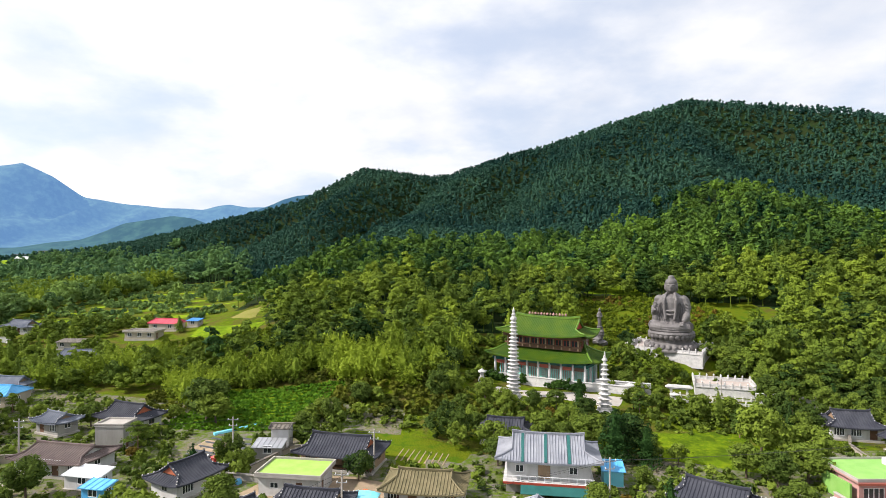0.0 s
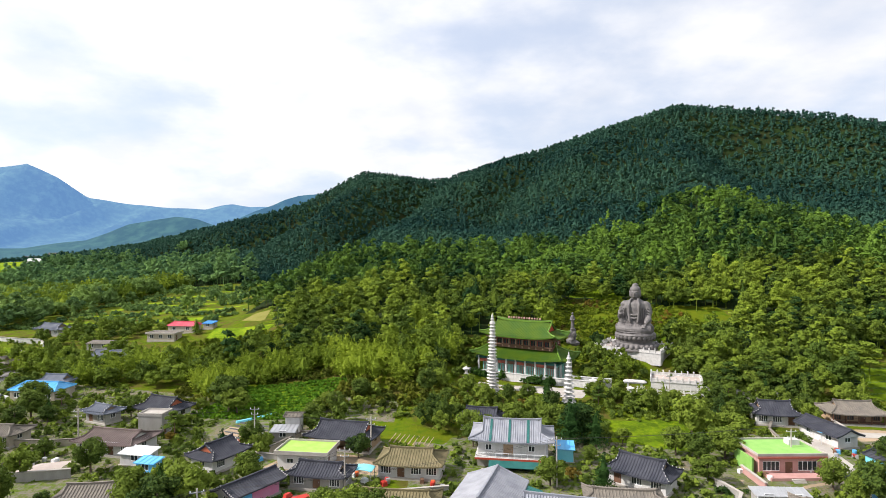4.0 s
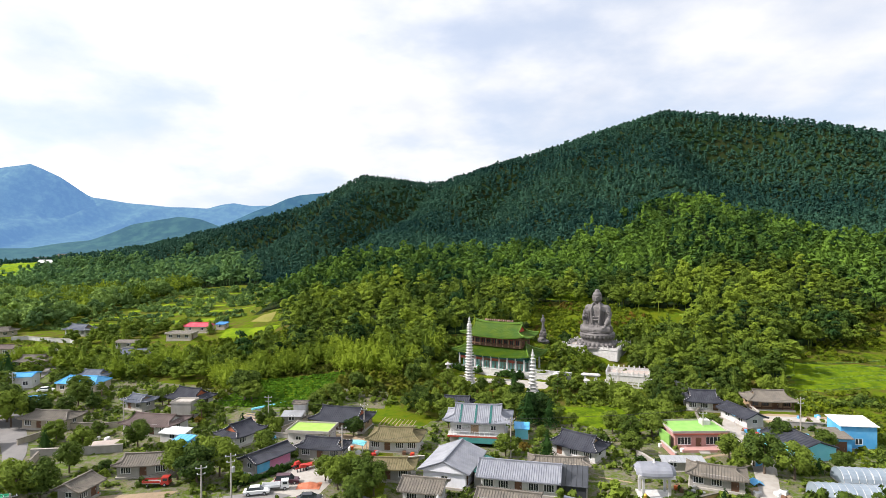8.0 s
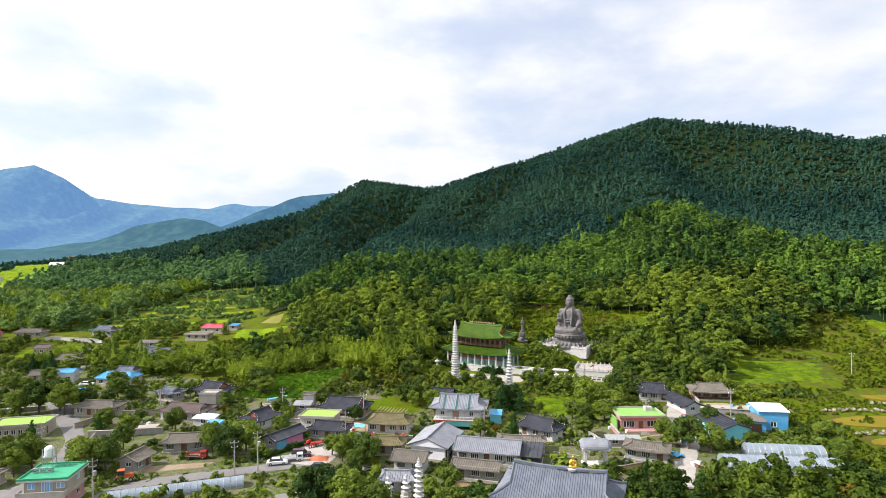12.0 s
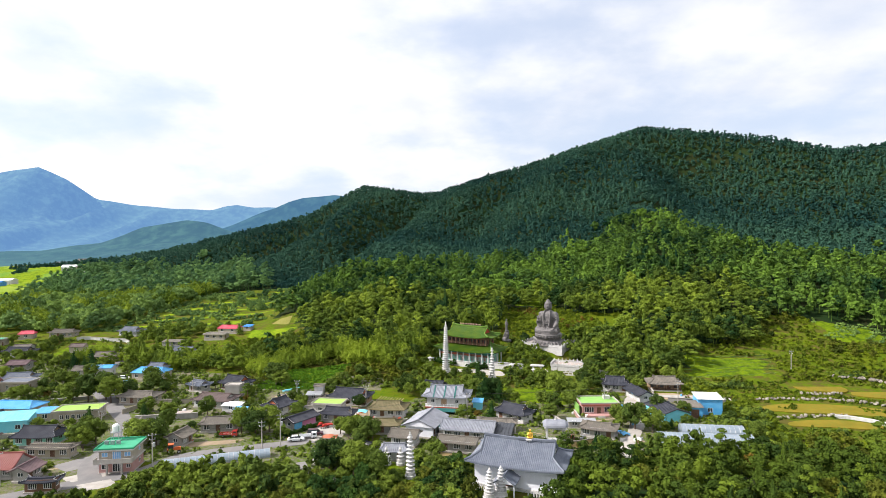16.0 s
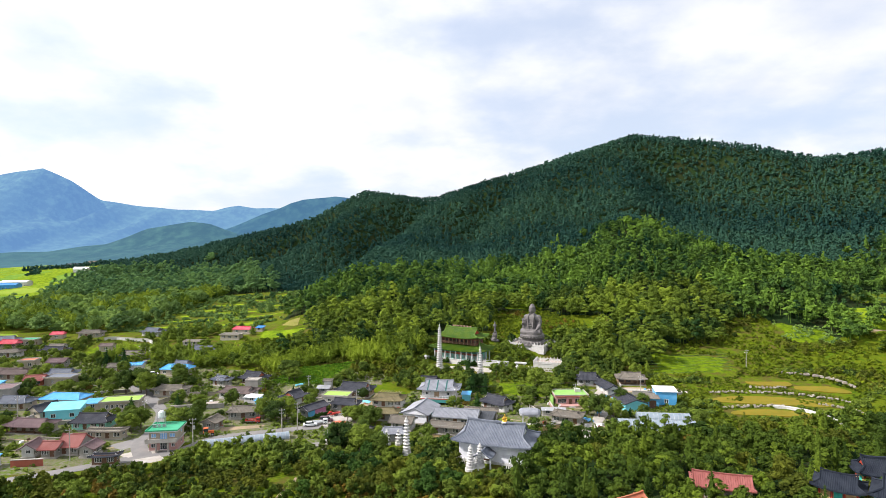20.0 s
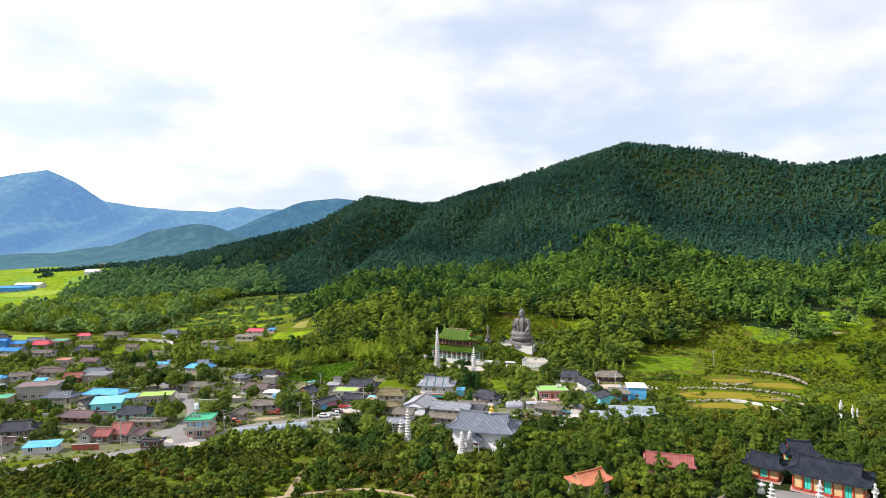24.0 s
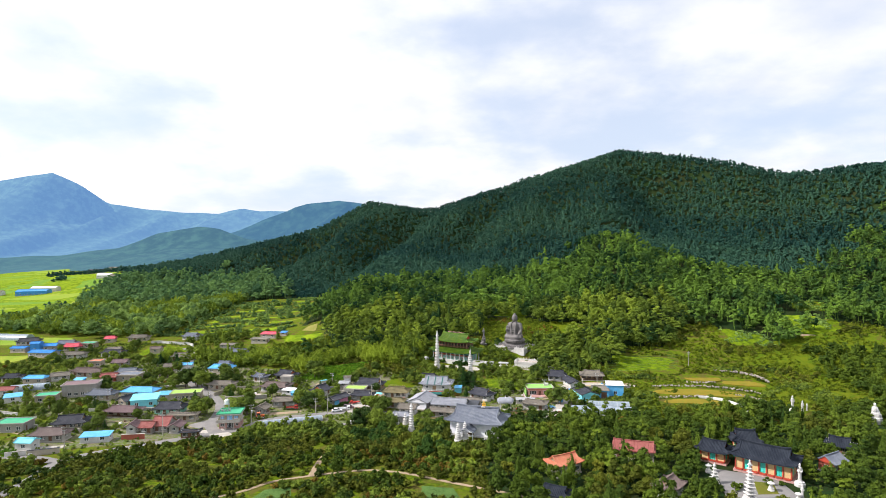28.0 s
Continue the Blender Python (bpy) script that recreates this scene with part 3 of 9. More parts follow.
def pierced_wall(s, a, b, z0, z1, th, holes):
    """A wall from a to b, one body with real openings; holes: start and end along it, sill and head."""
    ax, ay = a
    dx, dy = b[0] - ax, b[1] - ay
    ln = math.hypot(dx, dy)
    dx, dy = dx / ln, dy / ln
    us = sorted(set([0, ln] + [round(v, 4) for h in holes for v in h[:2]]))
    ws = sorted(set([z0, z1] + [round(min(max(v, z0), z1), 4) for h in holes for v in h[2:]]))
    nu, nw = len(us) - 1, len(ws) - 1

    def full(i, j):
        if not (0 <= i < nu and 0 <= j < nw):
            return False
        u, w = (us[i] + us[i + 1]) / 2, (ws[j] + ws[j + 1]) / 2
        return not any(h[0] < u < h[1] and h[2] < w < h[3] for h in holes)
    ids, vs, fs = {}, [], []

    def at(i, j, k):
        if (i, j, k) not in ids:
            o = (k - 0.5) * th
            ids[(i, j, k)] = len(vs)
            vs.append((ax + dx * us[i] - dy * o, ay + dy * us[i] + dx * o, ws[j]))
        return ids[(i, j, k)]
    for i in range(nu):
        for j in range(nw):
            if not full(i, j):
                continue
            fs.append((at(i, j, 0), at(i + 1, j, 0), at(i + 1, j + 1, 0), at(i, j + 1, 0)))
            fs.append((at(i, j, 1), at(i, j + 1, 1), at(i + 1, j + 1, 1), at(i + 1, j, 1)))
            for (ni, nj), (p, q) in {(i - 1, j): ((i, j + 1), (i, j)), (i + 1, j): ((i + 1, j), (i + 1, j + 1)), (i, j - 1): ((i, j), (i + 1, j)), (i, j + 1): ((i + 1, j + 1), (i, j + 1))}.items():
                if not full(ni, nj):
                    fs.append((at(*p, 0), at(*p, 1), at(*q, 1), at(*q, 0)))
    s.add(vs, fs)


def window(parent, x, y, z, w, h, ang=0.0, frame_mat=None, pane=None, bars=1, name="window"):
    """Frame, mullions and panes filling an opening."""
    frame_mat = frame_mat or WHITE_METAL
    ca, sa = math.cos(ang), math.sin(ang)
    f = Shape()
    n = bars + 1
    e = 0.09
    pw = (w - e) / n
    a, b = (x - ca * w / 2, y - sa * w / 2), (x + ca * w / 2, y + sa * w / 2)
    pierced_wall(f, a, b, z - h / 2, z + h / 2, 0.1, [(e + i * pw, (i + 1) * pw, z - h / 2 + e, z + h / 2 - e) for i in range(n)])
    wn = part(name, f, frame_mat, parent)
    part("pane", Shape().box((x - sa * -0.02, y + ca * 0.02, z), (w - 0.1, 0.03, h - 0.1), ang), pane or GLASS, wn)
    return wn


def walls(parent, L, W, h, material, front=(), back=(), left=(), right=(), th=0.22, z0=0.0, frame_mat=None, pane=None, name="wall"):
    """Four walls with windows ('w') and doors ('d') at places along them: (kind, middle, width, sill, height)."""
    l, w = L / 2, W / 2
    runs = {"front": ((-l, -w + th / 2), (l, -w + th / 2), front), "back": ((l, w - th / 2), (-l, w - th / 2), back),
            "left": ((-l + th / 2, w - th), (-l + th / 2, -w + th), left), "right": ((l - th / 2, -w + th), (l - th / 2, w - th), right)}
    for side, (a, b, ops) in runs.items():
        ln = math.hypot(b[0] - a[0], b[1] - a[1])
        ang = math.atan2(b[1] - a[1], b[0] - a[0])
        s = Shape()
        pierced_wall(s, a, b, z0, z0 + h, th, [(ln / 2 + m - wd / 2, ln / 2 + m + wd / 2, z0 + sl, z0 + sl + hh) for _, m, wd, sl, hh in ops])
        wl = part(name, s, material, parent)
        for k, m, wd, sl, hh in ops:
            px, py = (a[0] + b[0]) / 2 + m * math.cos(ang), (a[1] + b[1]) / 2 + m * math.sin(ang)
            if k == "w":
                window(parent, px, py, z0 + sl + hh / 2, wd, hh, ang, frame_mat, pane, 1 if wd < 1.8 else 3)
            else:
                d = Shape().box((px, py, z0 + sl + hh / 2), (wd - 0.04, 0.08, hh - 0.03), ang)
                dr = part("door", d, WOOD if k == "d" else PALE_WOOD, parent)
                part("door_handle", Shape().box((px + 0.3 * wd * math.cos(ang) + 0.07 * math.sin(ang), py + 0.3 * wd * math.sin(ang) - 0.07 * math.cos(ang), z0 + sl + 1.0), (0.06, 0.06, 0.25), ang), STEEL, dr)


def spread(n, L, kind="w", wd=1.6, sl=0.8, hh=1.35):
    return [(kind, -L / 2 + L * (i + 0.5) / n, wd, sl, hh) for i in range(n)]


# ---- houses ----


def hanok(x, y, turn, R, W, hr, roof_mat, wall_mat=None, he=2.7, vg=0.55, hang=2.0, veranda=False, label="", up=0.32, roll=0.5, gable=None, dots=True, name="house", doors=3, group="village houses", base=0.45, bend=1.3):
    """A tiled house with a hip-and-gable roof, or a plain gable roof where vg is 1."""
    L = R + 2 * hang if vg < 1 else R
    z = min(hgt(x, y), hgt(x, y - W / 2))
    wall_mat = wall_mat or WHITE_WALL
    h = thing(name, x, y, z, turn, label or "single-storey house with a dark grey tiled roof", "house", group)
    keep_off(x, y, max(L, W) / 2 + 0.3)
    wl, ww = L - 1.5, W - 1.9
    part("plinth", Shape().box((0, 0, base / 2 - 0.6), (wl + 0.5, ww + 0.5, base + 1.2)), CONCRETE, h)
    inset = 1.3 if veranda else 0
    fr = []
    n = max(2, int(wl / 2.6))
    for i in range(n):
        m = -wl / 2 + wl * (i + 0.5) / n
        # large dark windows, sized to darken fronts that eaves shade
        fr.append(("d", m, 1.3, 0.05, 2.0) if (i * 7 + int(abs(x))) % 3 == 0 else ("w", m, 1.85, 0.55, 1.4))
    body = new("walls")
    body.parent = h
    body.location = (0, inset / 2, 0)
    walls(body, wl, ww - inset, he - base + 0.25, wall_mat, front=fr, back=spread(2, wl), left=[("w", 0, 1.3, 0.9, 1.0)], right=[("w", 0, 1.3, 0.9, 1.0)], z0=base, frame_mat=WOOD if veranda else None)
    for o in list(body.children):
        o.location = o.location + body.location
        o.parent = h
    bpy.data.objects.remove(body)
    if veranda:
        for i in range(n + 1):
            px = -wl / 2 + 0.15 + (wl - 0.3) * i / n
            part("post", Shape().box((px, -ww / 2 + 0.15, base + (he - base) / 2), (0.2, 0.2, he - base)), WOOD, h)
        part("veranda_floor", Shape().box((0, -ww / 2 + 0.65, base + 0.22), (wl - 0.1, 1.25, 0.12)), WOOD, h)
        part("veranda_beam", Shape().box((0, -ww / 2 + 0.15, he - 0.05), (wl, 0.16, 0.24)), WOOD, h)
    tiled_roof(h, R, L, W, he, hr, vg, roof_mat, up=up if vg < 1 else 0.04, roll=roll, gable=gable or (wall_mat if vg >= 1 else PALE_WOOD), dots=dots, bend=bend)
    return h


def flat_house(x, y, turn, L, W, h, roof_mat, wall_mat, label, hang=0.5, name="flat_roofed_house", front=None, parapet=True, group="village houses", z=None):
    """A flat-roofed house: walls with openings, a jutting roof slab with a low rim, and its painted deck."""
    z = hgt(x, y) if z is None else z
    t = thing(name, x, y, z, turn, label, "house", group)
    keep_off(x, y, max(L, W) / 2 + 0.5)
    part("plinth", Shape().box((0, 0, -0.4), (L + 0.2, W + 0.2, 1.1)), CONCRETE, t)
    n = max(1, int(L / 2.8))
    walls(t, L, W, h - 0.3, wall_mat, front=front if front is not None else spread(n, L), back=spread(n, L), left=[("w", 0, 1.2, 0.9, 1.1)], right=[("d", -W / 5, 0.9, 0.0, 2.0)], z0=0.15)
    part("roof_slab", Shape().box((0, 0, h), (L + 2 * hang, W + 2 * hang, 0.3)), wall_mat if wall_mat is not WHITE_WALL else CONCRETE, t)
    part("roof_deck", Shape().box((0, 0, h + 0.17), (L + 2 * hang - 0.5, W + 2 * hang - 0.5, 0.05)), roof_mat, t, "painted waterproof roof deck")
    if parapet:
        for cx, cy, sx, sy in ((0, -W / 2 - hang + 0.1, L + 2 * hang, 0.2), (0, W / 2 + hang - 0.1, L + 2 * hang, 0.2), (-L / 2 - hang + 0.1, 0, 0.2, W + 2 * hang - 0.4), (L / 2 + hang - 0.1, 0, 0.2, W + 2 * hang - 0.4)):
            part("parapet", Shape().box((cx, cy, h + 0.32), (sx, sy, 0.36)), CONCRETE, t)
    return t


def metal_shed(x, y, turn, L, W, he, hr, roof_mat, wall_mat, label, name="shed", ribs=0.9, lean=False, front=None, group="sheds and barns", hip=0.0, z=None):
    """A shed under profiled sheet: gable, hipped or lean-to roof with raised seams."""
    z = hgt(x, y) if z is None else z
    t = thing(name, x, y, z, turn, label, "shed", group)
    keep_off(x, y, max(L, W) / 2 + 0.3)
    part("footing", Shape().box((0, 0, -0.35), (L - 0.3, W - 0.3, 0.9)), CONCRETE, t)
    walls(t, L - 0.7, W - 0.7, he - 0.1, wall_mat, front=front if front is not None else spread(max(1, int(L / 4)), L, wd=1.5), right=[("w", 0, 1.0, 1.0, 0.9)], z0=0.1, th=0.15)
    if lean:
        g = [[(-L / 2, -W / 2, he), (0, -W / 2, he), (L / 2, -W / 2, he)], [(-L / 2, W / 2, hr), (0, W / 2, hr), (L / 2, W / 2, hr)]]
        rf = part("roof", Shape().slab(g, 0.12), roof_mat, t)
        sm = Shape()
        for i in range(int(L / ribs) + 1):
            px = -L / 2 + 0.1 + (L - 0.2) * i / max(1, int(L / ribs))
            strip(sm, [(px, -W / 2, he + 0.02), (px, W / 2, hr + 0.02)], 0.06, 0.06, (1, 0))
        part("seaming", sm, roof_mat, rf, kind="stuff")
        for sx in (-1, 1):
            en = Shape()
            xg = sx * (L / 2 - 0.42)
            q = [(xg, -W / 2 + 0.4, he), (xg, W / 2 - 0.4, he), (xg, W / 2 - 0.4, hr - 0.2)]
            en.add([(a + 0.06, b, c) for a, b, c in q] + [(a - 0.06, b, c) for a, b, c in q], [(0, 1, 2), (5, 4, 3), (0, 3, 4, 1), (1, 4, 5, 2), (2, 5, 3, 0)])
            part("gable_infill", en, wall_mat, t)
    else:
        tiled_roof(t, L - 2 * hip, L, W, he, hr, 1.0 if not hip else 0.02, roof_mat, up=0.02, bend=1.0, th=0.12, roll=ribs, dots=False, gable=wall_mat if not hip else None)
    return t

# ---- ground ----


def spaced(a, b, step, far, grow):
    mid = list(np.arange(a, b + 0.1, step))
    out, s = [mid[-1]], step
    while out[-1] < far[1]:
        s *= grow
        out.append(out[-1] + s)
    neg, s = [mid[0]], step
    while neg[-1] > far[0]:
        s *= grow
        neg.append(neg[-1] - s)
    return np.array(neg[:0:-1] + mid + out[1:])


def fill_mesh(name, verts, faces_flat, per, material, smooth=True, tone=None):
    """A mesh straight from arrays; per: corners of each face."""
    me = bpy.data.meshes.new(name)
    nf = len(faces_flat) // per
    me.vertices.add(len(verts)), me.loops.add(len(faces_flat)), me.polygons.add(nf)
    me.vertices.foreach_set("co", np.ascontiguousarray(verts, np.float32).ravel())
    me.loops.foreach_set("vertex_index", np.ascontiguousarray(faces_flat, np.int32))
    me.polygons.foreach_set("loop_start", np.arange(0, nf * per, per, dtype=np.int32))
    me.polygons.foreach_set("loop_total", np.full(nf, per, np.int32))
    me.polygons.foreach_set("use_smooth", np.full(nf, smooth))
    if tone is not None:
        me.attributes.new("tone", "FLOAT", "POINT").data.foreach_set("value", np.ascontiguousarray(tone, np.float32))
    me.materials.append(material)
    me.update(calc_edges=True)
    return me


def grid_faces(nx, ny):
    i, j = np.meshgrid(np.arange(nx - 1), np.arange(ny - 1))
    a = (j * nx + i).ravel()
    return np.stack([a, a + 1, a + nx + 1, a + nx], 1).ravel()


gx, gy = spaced(-300, 310, 4.5, (-4000, 4000), 1.06), spaced(-72, 740, 5.5, (-2500, 4600), 1.07)
GX, GY = np.meshgrid(gx, gy)
GZ = height(GX, GY)
land = fill_mesh("ground", np.stack([GX, GY, GZ], -1).reshape(-1, 3), grid_faces(len(gx), len(gy)), 4, GROUND)
land.materials.append(DARKENED_LITTER)
land.materials.append(TERRACE)
tagged(new("ground", land), "weedy green valley floor rising into wooded hills", "ground", kind="structure")


def patch(name, corners, material, label, category="field", lift=0.08, step=4.0, kind="", group="", wobble=0.0):
    """A field or yard laid over the land between four corners."""
    a, b, c, d = [np.array(p, float) for p in corners]
    nu = max(2, int(max(np.linalg.norm(b - a), np.linalg.norm(c - d)) / step) + 1)
    nv = max(2, int(max(np.linalg.norm(d - a), np.linalg.norm(c - b)) / step) + 1)
    u, v = np.meshgrid(np.linspace(0, 1, nu), np.linspace(0, 1, nv))
    u, v = u[..., None], v[..., None]
    p = (a * (1 - u) + b * u) * (1 - v) + (d * (1 - u) + c * u) * v
    e = 4 * np.minimum(np.minimum(u, 1 - u), np.minimum(v, 1 - v))
    if wobble:
        p = p + wobble * np.sin(p[..., ::-1] / 3.1 + p / 7.0)
    z = height(p[..., 0], p[..., 1]) + np.where(e[..., 0] > 0, lift, -0.3)
    vs = np.concatenate([p, z[..., None]], -1).reshape(-1, 3)
    return tagged(new(name, fill_mesh(name, vs, grid_faces(nu, nv), 4, material)), label, category, group, kind)


def ribbon(name, pts, w, material, label, lift=0.12, kind="structure", category="road"):
    """A road along pts with a rounded course and a raised edge."""
    p = np.array(pts, float)
    t = np.arange(len(p))
    tt = np.linspace(0, len(p) - 1, (len(p) - 1) * 6 + 1)
    q = np.stack([np.interp(tt, t, p[:, k]) for k in (0, 1)], 1)
    for _ in range(4):
        q[1:-1] = (q[:-2] + 2 * q[1:-1] + q[2:]) / 4
    d = np.gradient(q, axis=0)
    n = np.stack([-d[:, 1], d[:, 0]], 1) / np.linalg.norm(d, axis=1)[:, None]
    ws = np.interp(tt, t, w if isinstance(w, (list, tuple)) else [w] * len(p))[:, None]
    rows = []
    for k, dz in ((-0.53, -0.35), (-0.5, lift), (0, lift + 0.04), (0.5, lift), (0.53, -0.35)):
        e = q + n * ws * k
        rows.append(np.concatenate([e, (height(q[:, 0], q[:, 1]) + dz)[:, None]], 1))
    vs = np.stack(rows, 1).reshape(-1, 3)
    for k in range(0, len(q), 2):
        keep_off(q[k, 0], q[k, 1], float(ws[k, 0]) / 2 + 0.4)
    return tagged(new(name, fill_mesh(name, vs, grid_faces(5, len(q)), 4, material, smooth=False)), label, category, kind=kind)


# far ranges, their blue distance haze put in as material glow
def far_range(name, px, py, pz, width, material, label, seed):
    px, py, pz = [1.2 * np.array(v, float) for v in (px, py, pz)]
    width *= 1.2
    xs = np.linspace(px[0], px[-1], 220)
    yr, zr = np.interp(xs, px, py), np.interp(xs, px, pz)
    rows = []
    for k in np.linspace(0, 1, 26):
        zz = zr * (1 - k) ** 1.25
        y = yr - width * k
        w = np.clip(4 * k * (1 - k) * 1.4, 0, 1)
        zz = zz * (1 - 0.34 * w * np.abs(np.sin(xs / 95 + seed + 1.2 * np.sin(xs / 210) + 2.5 * k))) + 4 * np.sin(xs / 27 + 9 * k) * np.clip(3 * k, 0.25, 1) * (1 - k)
        rows.append(np.stack([xs, y, zz], 1))
    back = rows[0].copy(); back[:, 1] += 300; back[:, 2] = -20
    vs = np.stack([back] + rows, 0).reshape(-1, 3)
    return tagged(new(name, fill_mesh(name, vs, grid_faces(220, 27), 4, material)), label, "mountain", kind="structure")


# forest colour plus blue emission that stands in for air haze
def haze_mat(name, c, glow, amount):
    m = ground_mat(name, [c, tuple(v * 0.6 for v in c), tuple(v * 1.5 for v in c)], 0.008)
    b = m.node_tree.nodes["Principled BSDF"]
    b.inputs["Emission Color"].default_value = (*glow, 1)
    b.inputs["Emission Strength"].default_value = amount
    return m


HAZE_A = haze_mat("far_forest_haze_glow", (0.032, 0.056, 0.034), (0.125, 0.262, 0.540), 1.0)
HAZE_C = haze_mat("ridge_forest_haze_glow", (0.016, 0.034, 0.022), (0.048, 0.132, 0.285), 1.0)
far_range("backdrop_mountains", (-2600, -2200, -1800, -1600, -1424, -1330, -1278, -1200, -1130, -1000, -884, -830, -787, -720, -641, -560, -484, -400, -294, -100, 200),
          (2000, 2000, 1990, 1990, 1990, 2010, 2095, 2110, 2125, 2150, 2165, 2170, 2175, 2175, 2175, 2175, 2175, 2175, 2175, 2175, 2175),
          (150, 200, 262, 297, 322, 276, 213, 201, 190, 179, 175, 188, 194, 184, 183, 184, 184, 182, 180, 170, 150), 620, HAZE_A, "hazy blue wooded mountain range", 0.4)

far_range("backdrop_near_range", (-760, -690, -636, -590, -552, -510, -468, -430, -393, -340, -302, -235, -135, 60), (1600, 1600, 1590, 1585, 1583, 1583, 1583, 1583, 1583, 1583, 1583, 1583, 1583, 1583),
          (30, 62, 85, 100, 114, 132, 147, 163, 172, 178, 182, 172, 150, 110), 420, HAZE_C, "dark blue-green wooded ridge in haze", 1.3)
HAZE_B = haze_mat("foothill_forest_haze_glow", (0.020, 0.042, 0.024), (0.052, 0.130, 0.235), 1.0)
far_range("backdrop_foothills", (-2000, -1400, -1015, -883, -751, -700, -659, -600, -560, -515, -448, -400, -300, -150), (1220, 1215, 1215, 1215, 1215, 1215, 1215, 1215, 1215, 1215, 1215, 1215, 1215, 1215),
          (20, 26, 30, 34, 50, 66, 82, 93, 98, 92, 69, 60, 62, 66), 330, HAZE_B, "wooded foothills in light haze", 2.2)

# ---- foliage ----


def clump(rng, n, c, r, size, up=0.35):
    """n leaf clumps round an ellipsoid: triangles that face outwards, unevenly."""
    d = rng.normal(size=(n, 3)); d /= np.linalg.norm(d, axis=1)[:, None]
    d[:, 2] = np.where(d[:, 2] < -0.35, -d[:, 2], d[:, 2])
    p = np.array(c) + d * np.array(r) * rng.uniform(0.80, 1.14, (n, 1))
    nn = d + rng.normal(size=(n, 3)) * 0.55 + np.array([0, 0, up]); nn /= np.linalg.norm(nn, axis=1)[:, None]
    a = np.cross(nn, rng.normal(size=(n, 3))); a /= np.linalg.norm(a, axis=1)[:, None]
    b = np.cross(nn, a)
    s = size * rng.uniform(0.6, 1.35, (n, 1))
    v = np.stack([p - a * s * 0.6 - b * s * 0.4, p + a * s * 0.6 - b * s * 0.35, p + b * s * 0.7], 1)
    return v.reshape(-1, 3)


OCT = np.array([(1, 0, 0), (0, 1, 0), (-1, 0, 0), (0, -1, 0), (0, 0, 1), (0, 0, -1)], float)
OCT_F = np.array([(0, 1, 4), (1, 2, 4), (2, 3, 4), (3, 0, 4), (1, 0, 5), (2, 1, 5), (3, 2, 5), (0, 3, 5)])


def core(c, r):
    return (np.array(c) + OCT * np.array(r))[OCT_F].reshape(-1, 3)


def post3(x0, y0, z0, x1, y1, z1, r0, r1):
    """A three-sided tapered stem, as loose triangles."""
    k = np.array([(math.cos(a), math.sin(a), 0) for a in (0.3, 2.4, 4.5)])
    lo, hi = np.array((x0, y0, z0)) + k * r0, np.array((x1, y1, z1)) + k * r1
    t = []
    for i in range(3):
        j = (i + 1) % 3
        t += [lo[i], lo[j], hi[j], lo[i], hi[j], hi[i]]
    return np.array(t)


def leafy(rng, w, h, bare, lobes, n, size, thick=0.85):
    """Crown of a broad-leaved tree as loose triangles: uneven lobes round a stem, height h, width w."""
    out = []
    ch = h - bare
    for i in range(lobes):
        a = 2.4 * i + rng.uniform(-0.5, 0.5)
        k = (i + 0.5) / lobes
        rr = w * 0.5 * (0.62 * math.sin(math.pi * (0.12 + 0.80 * k)) + 0.05) * rng.uniform(0.75, 1.2)
        cz = bare + ch * (0.22 + 0.62 * k)
        r = w * 0.5 * rng.uniform(0.36, 0.56) * (1.05 - 0.35 * k)
        c = (rr * math.cos(a), rr * math.sin(a), cz)
        out.append(core(c, (r * thick, r * thick, r * thick * 0.8)))
        out.append(clump(rng, n, c, (r, r, r * 0.85), size))
    return np.concatenate(out)


def conifer(rng, w, h, bare, tiers, n, size):
    """Crown of a spired conifer as loose triangles."""
    out = [core((0, 0, bare + (h - bare) * 0.42), (w * 0.24, w * 0.24, (h - bare) * 0.5))]
    for i in range(tiers):
        k = i / tiers
        r = w * 0.5 * (1 - k) ** 0.8 * rng.uniform(0.85, 1.1)
        z = bare + (h - bare) * (k * 0.95 + 0.06)
        m = max(5, int(n * (1 - 0.6 * k)))
        out.append(clump(rng, m, (rng.uniform(-0.1, 0.1) * w, rng.uniform(-0.1, 0.1) * w, z), (r, r, (h - bare) / tiers * 0.55), size * (1 - 0.4 * k)))
    return np.concatenate(out)


def pine(rng, w, h, bare, pads, n, size):
    """Crown of a red pine: flat needle pads on a bent stem."""
    out = []
    for i in range(pads):
        a = 2.4 * i + rng.uniform(-0.4, 0.4)
        k = i / max(1, pads - 1)
        rr = w * 0.34 * (1 - 0.75 * k) * rng.uniform(0.7, 1.2)
        z = bare + (h - bare) * (0.15 + 0.75 * k)
        r = w * 0.5 * rng.uniform(0.40, 0.58) * (1 - 0.3 * k)
        c = (rr * math.cos(a), rr * math.sin(a), z)
        out.append(core(c, (r * 0.8, r * 0.8, r * 0.32)))
        out.append(clump(rng, n, c, (r, r, r * 0.45), size, 0.8))
    return np.concatenate(out)


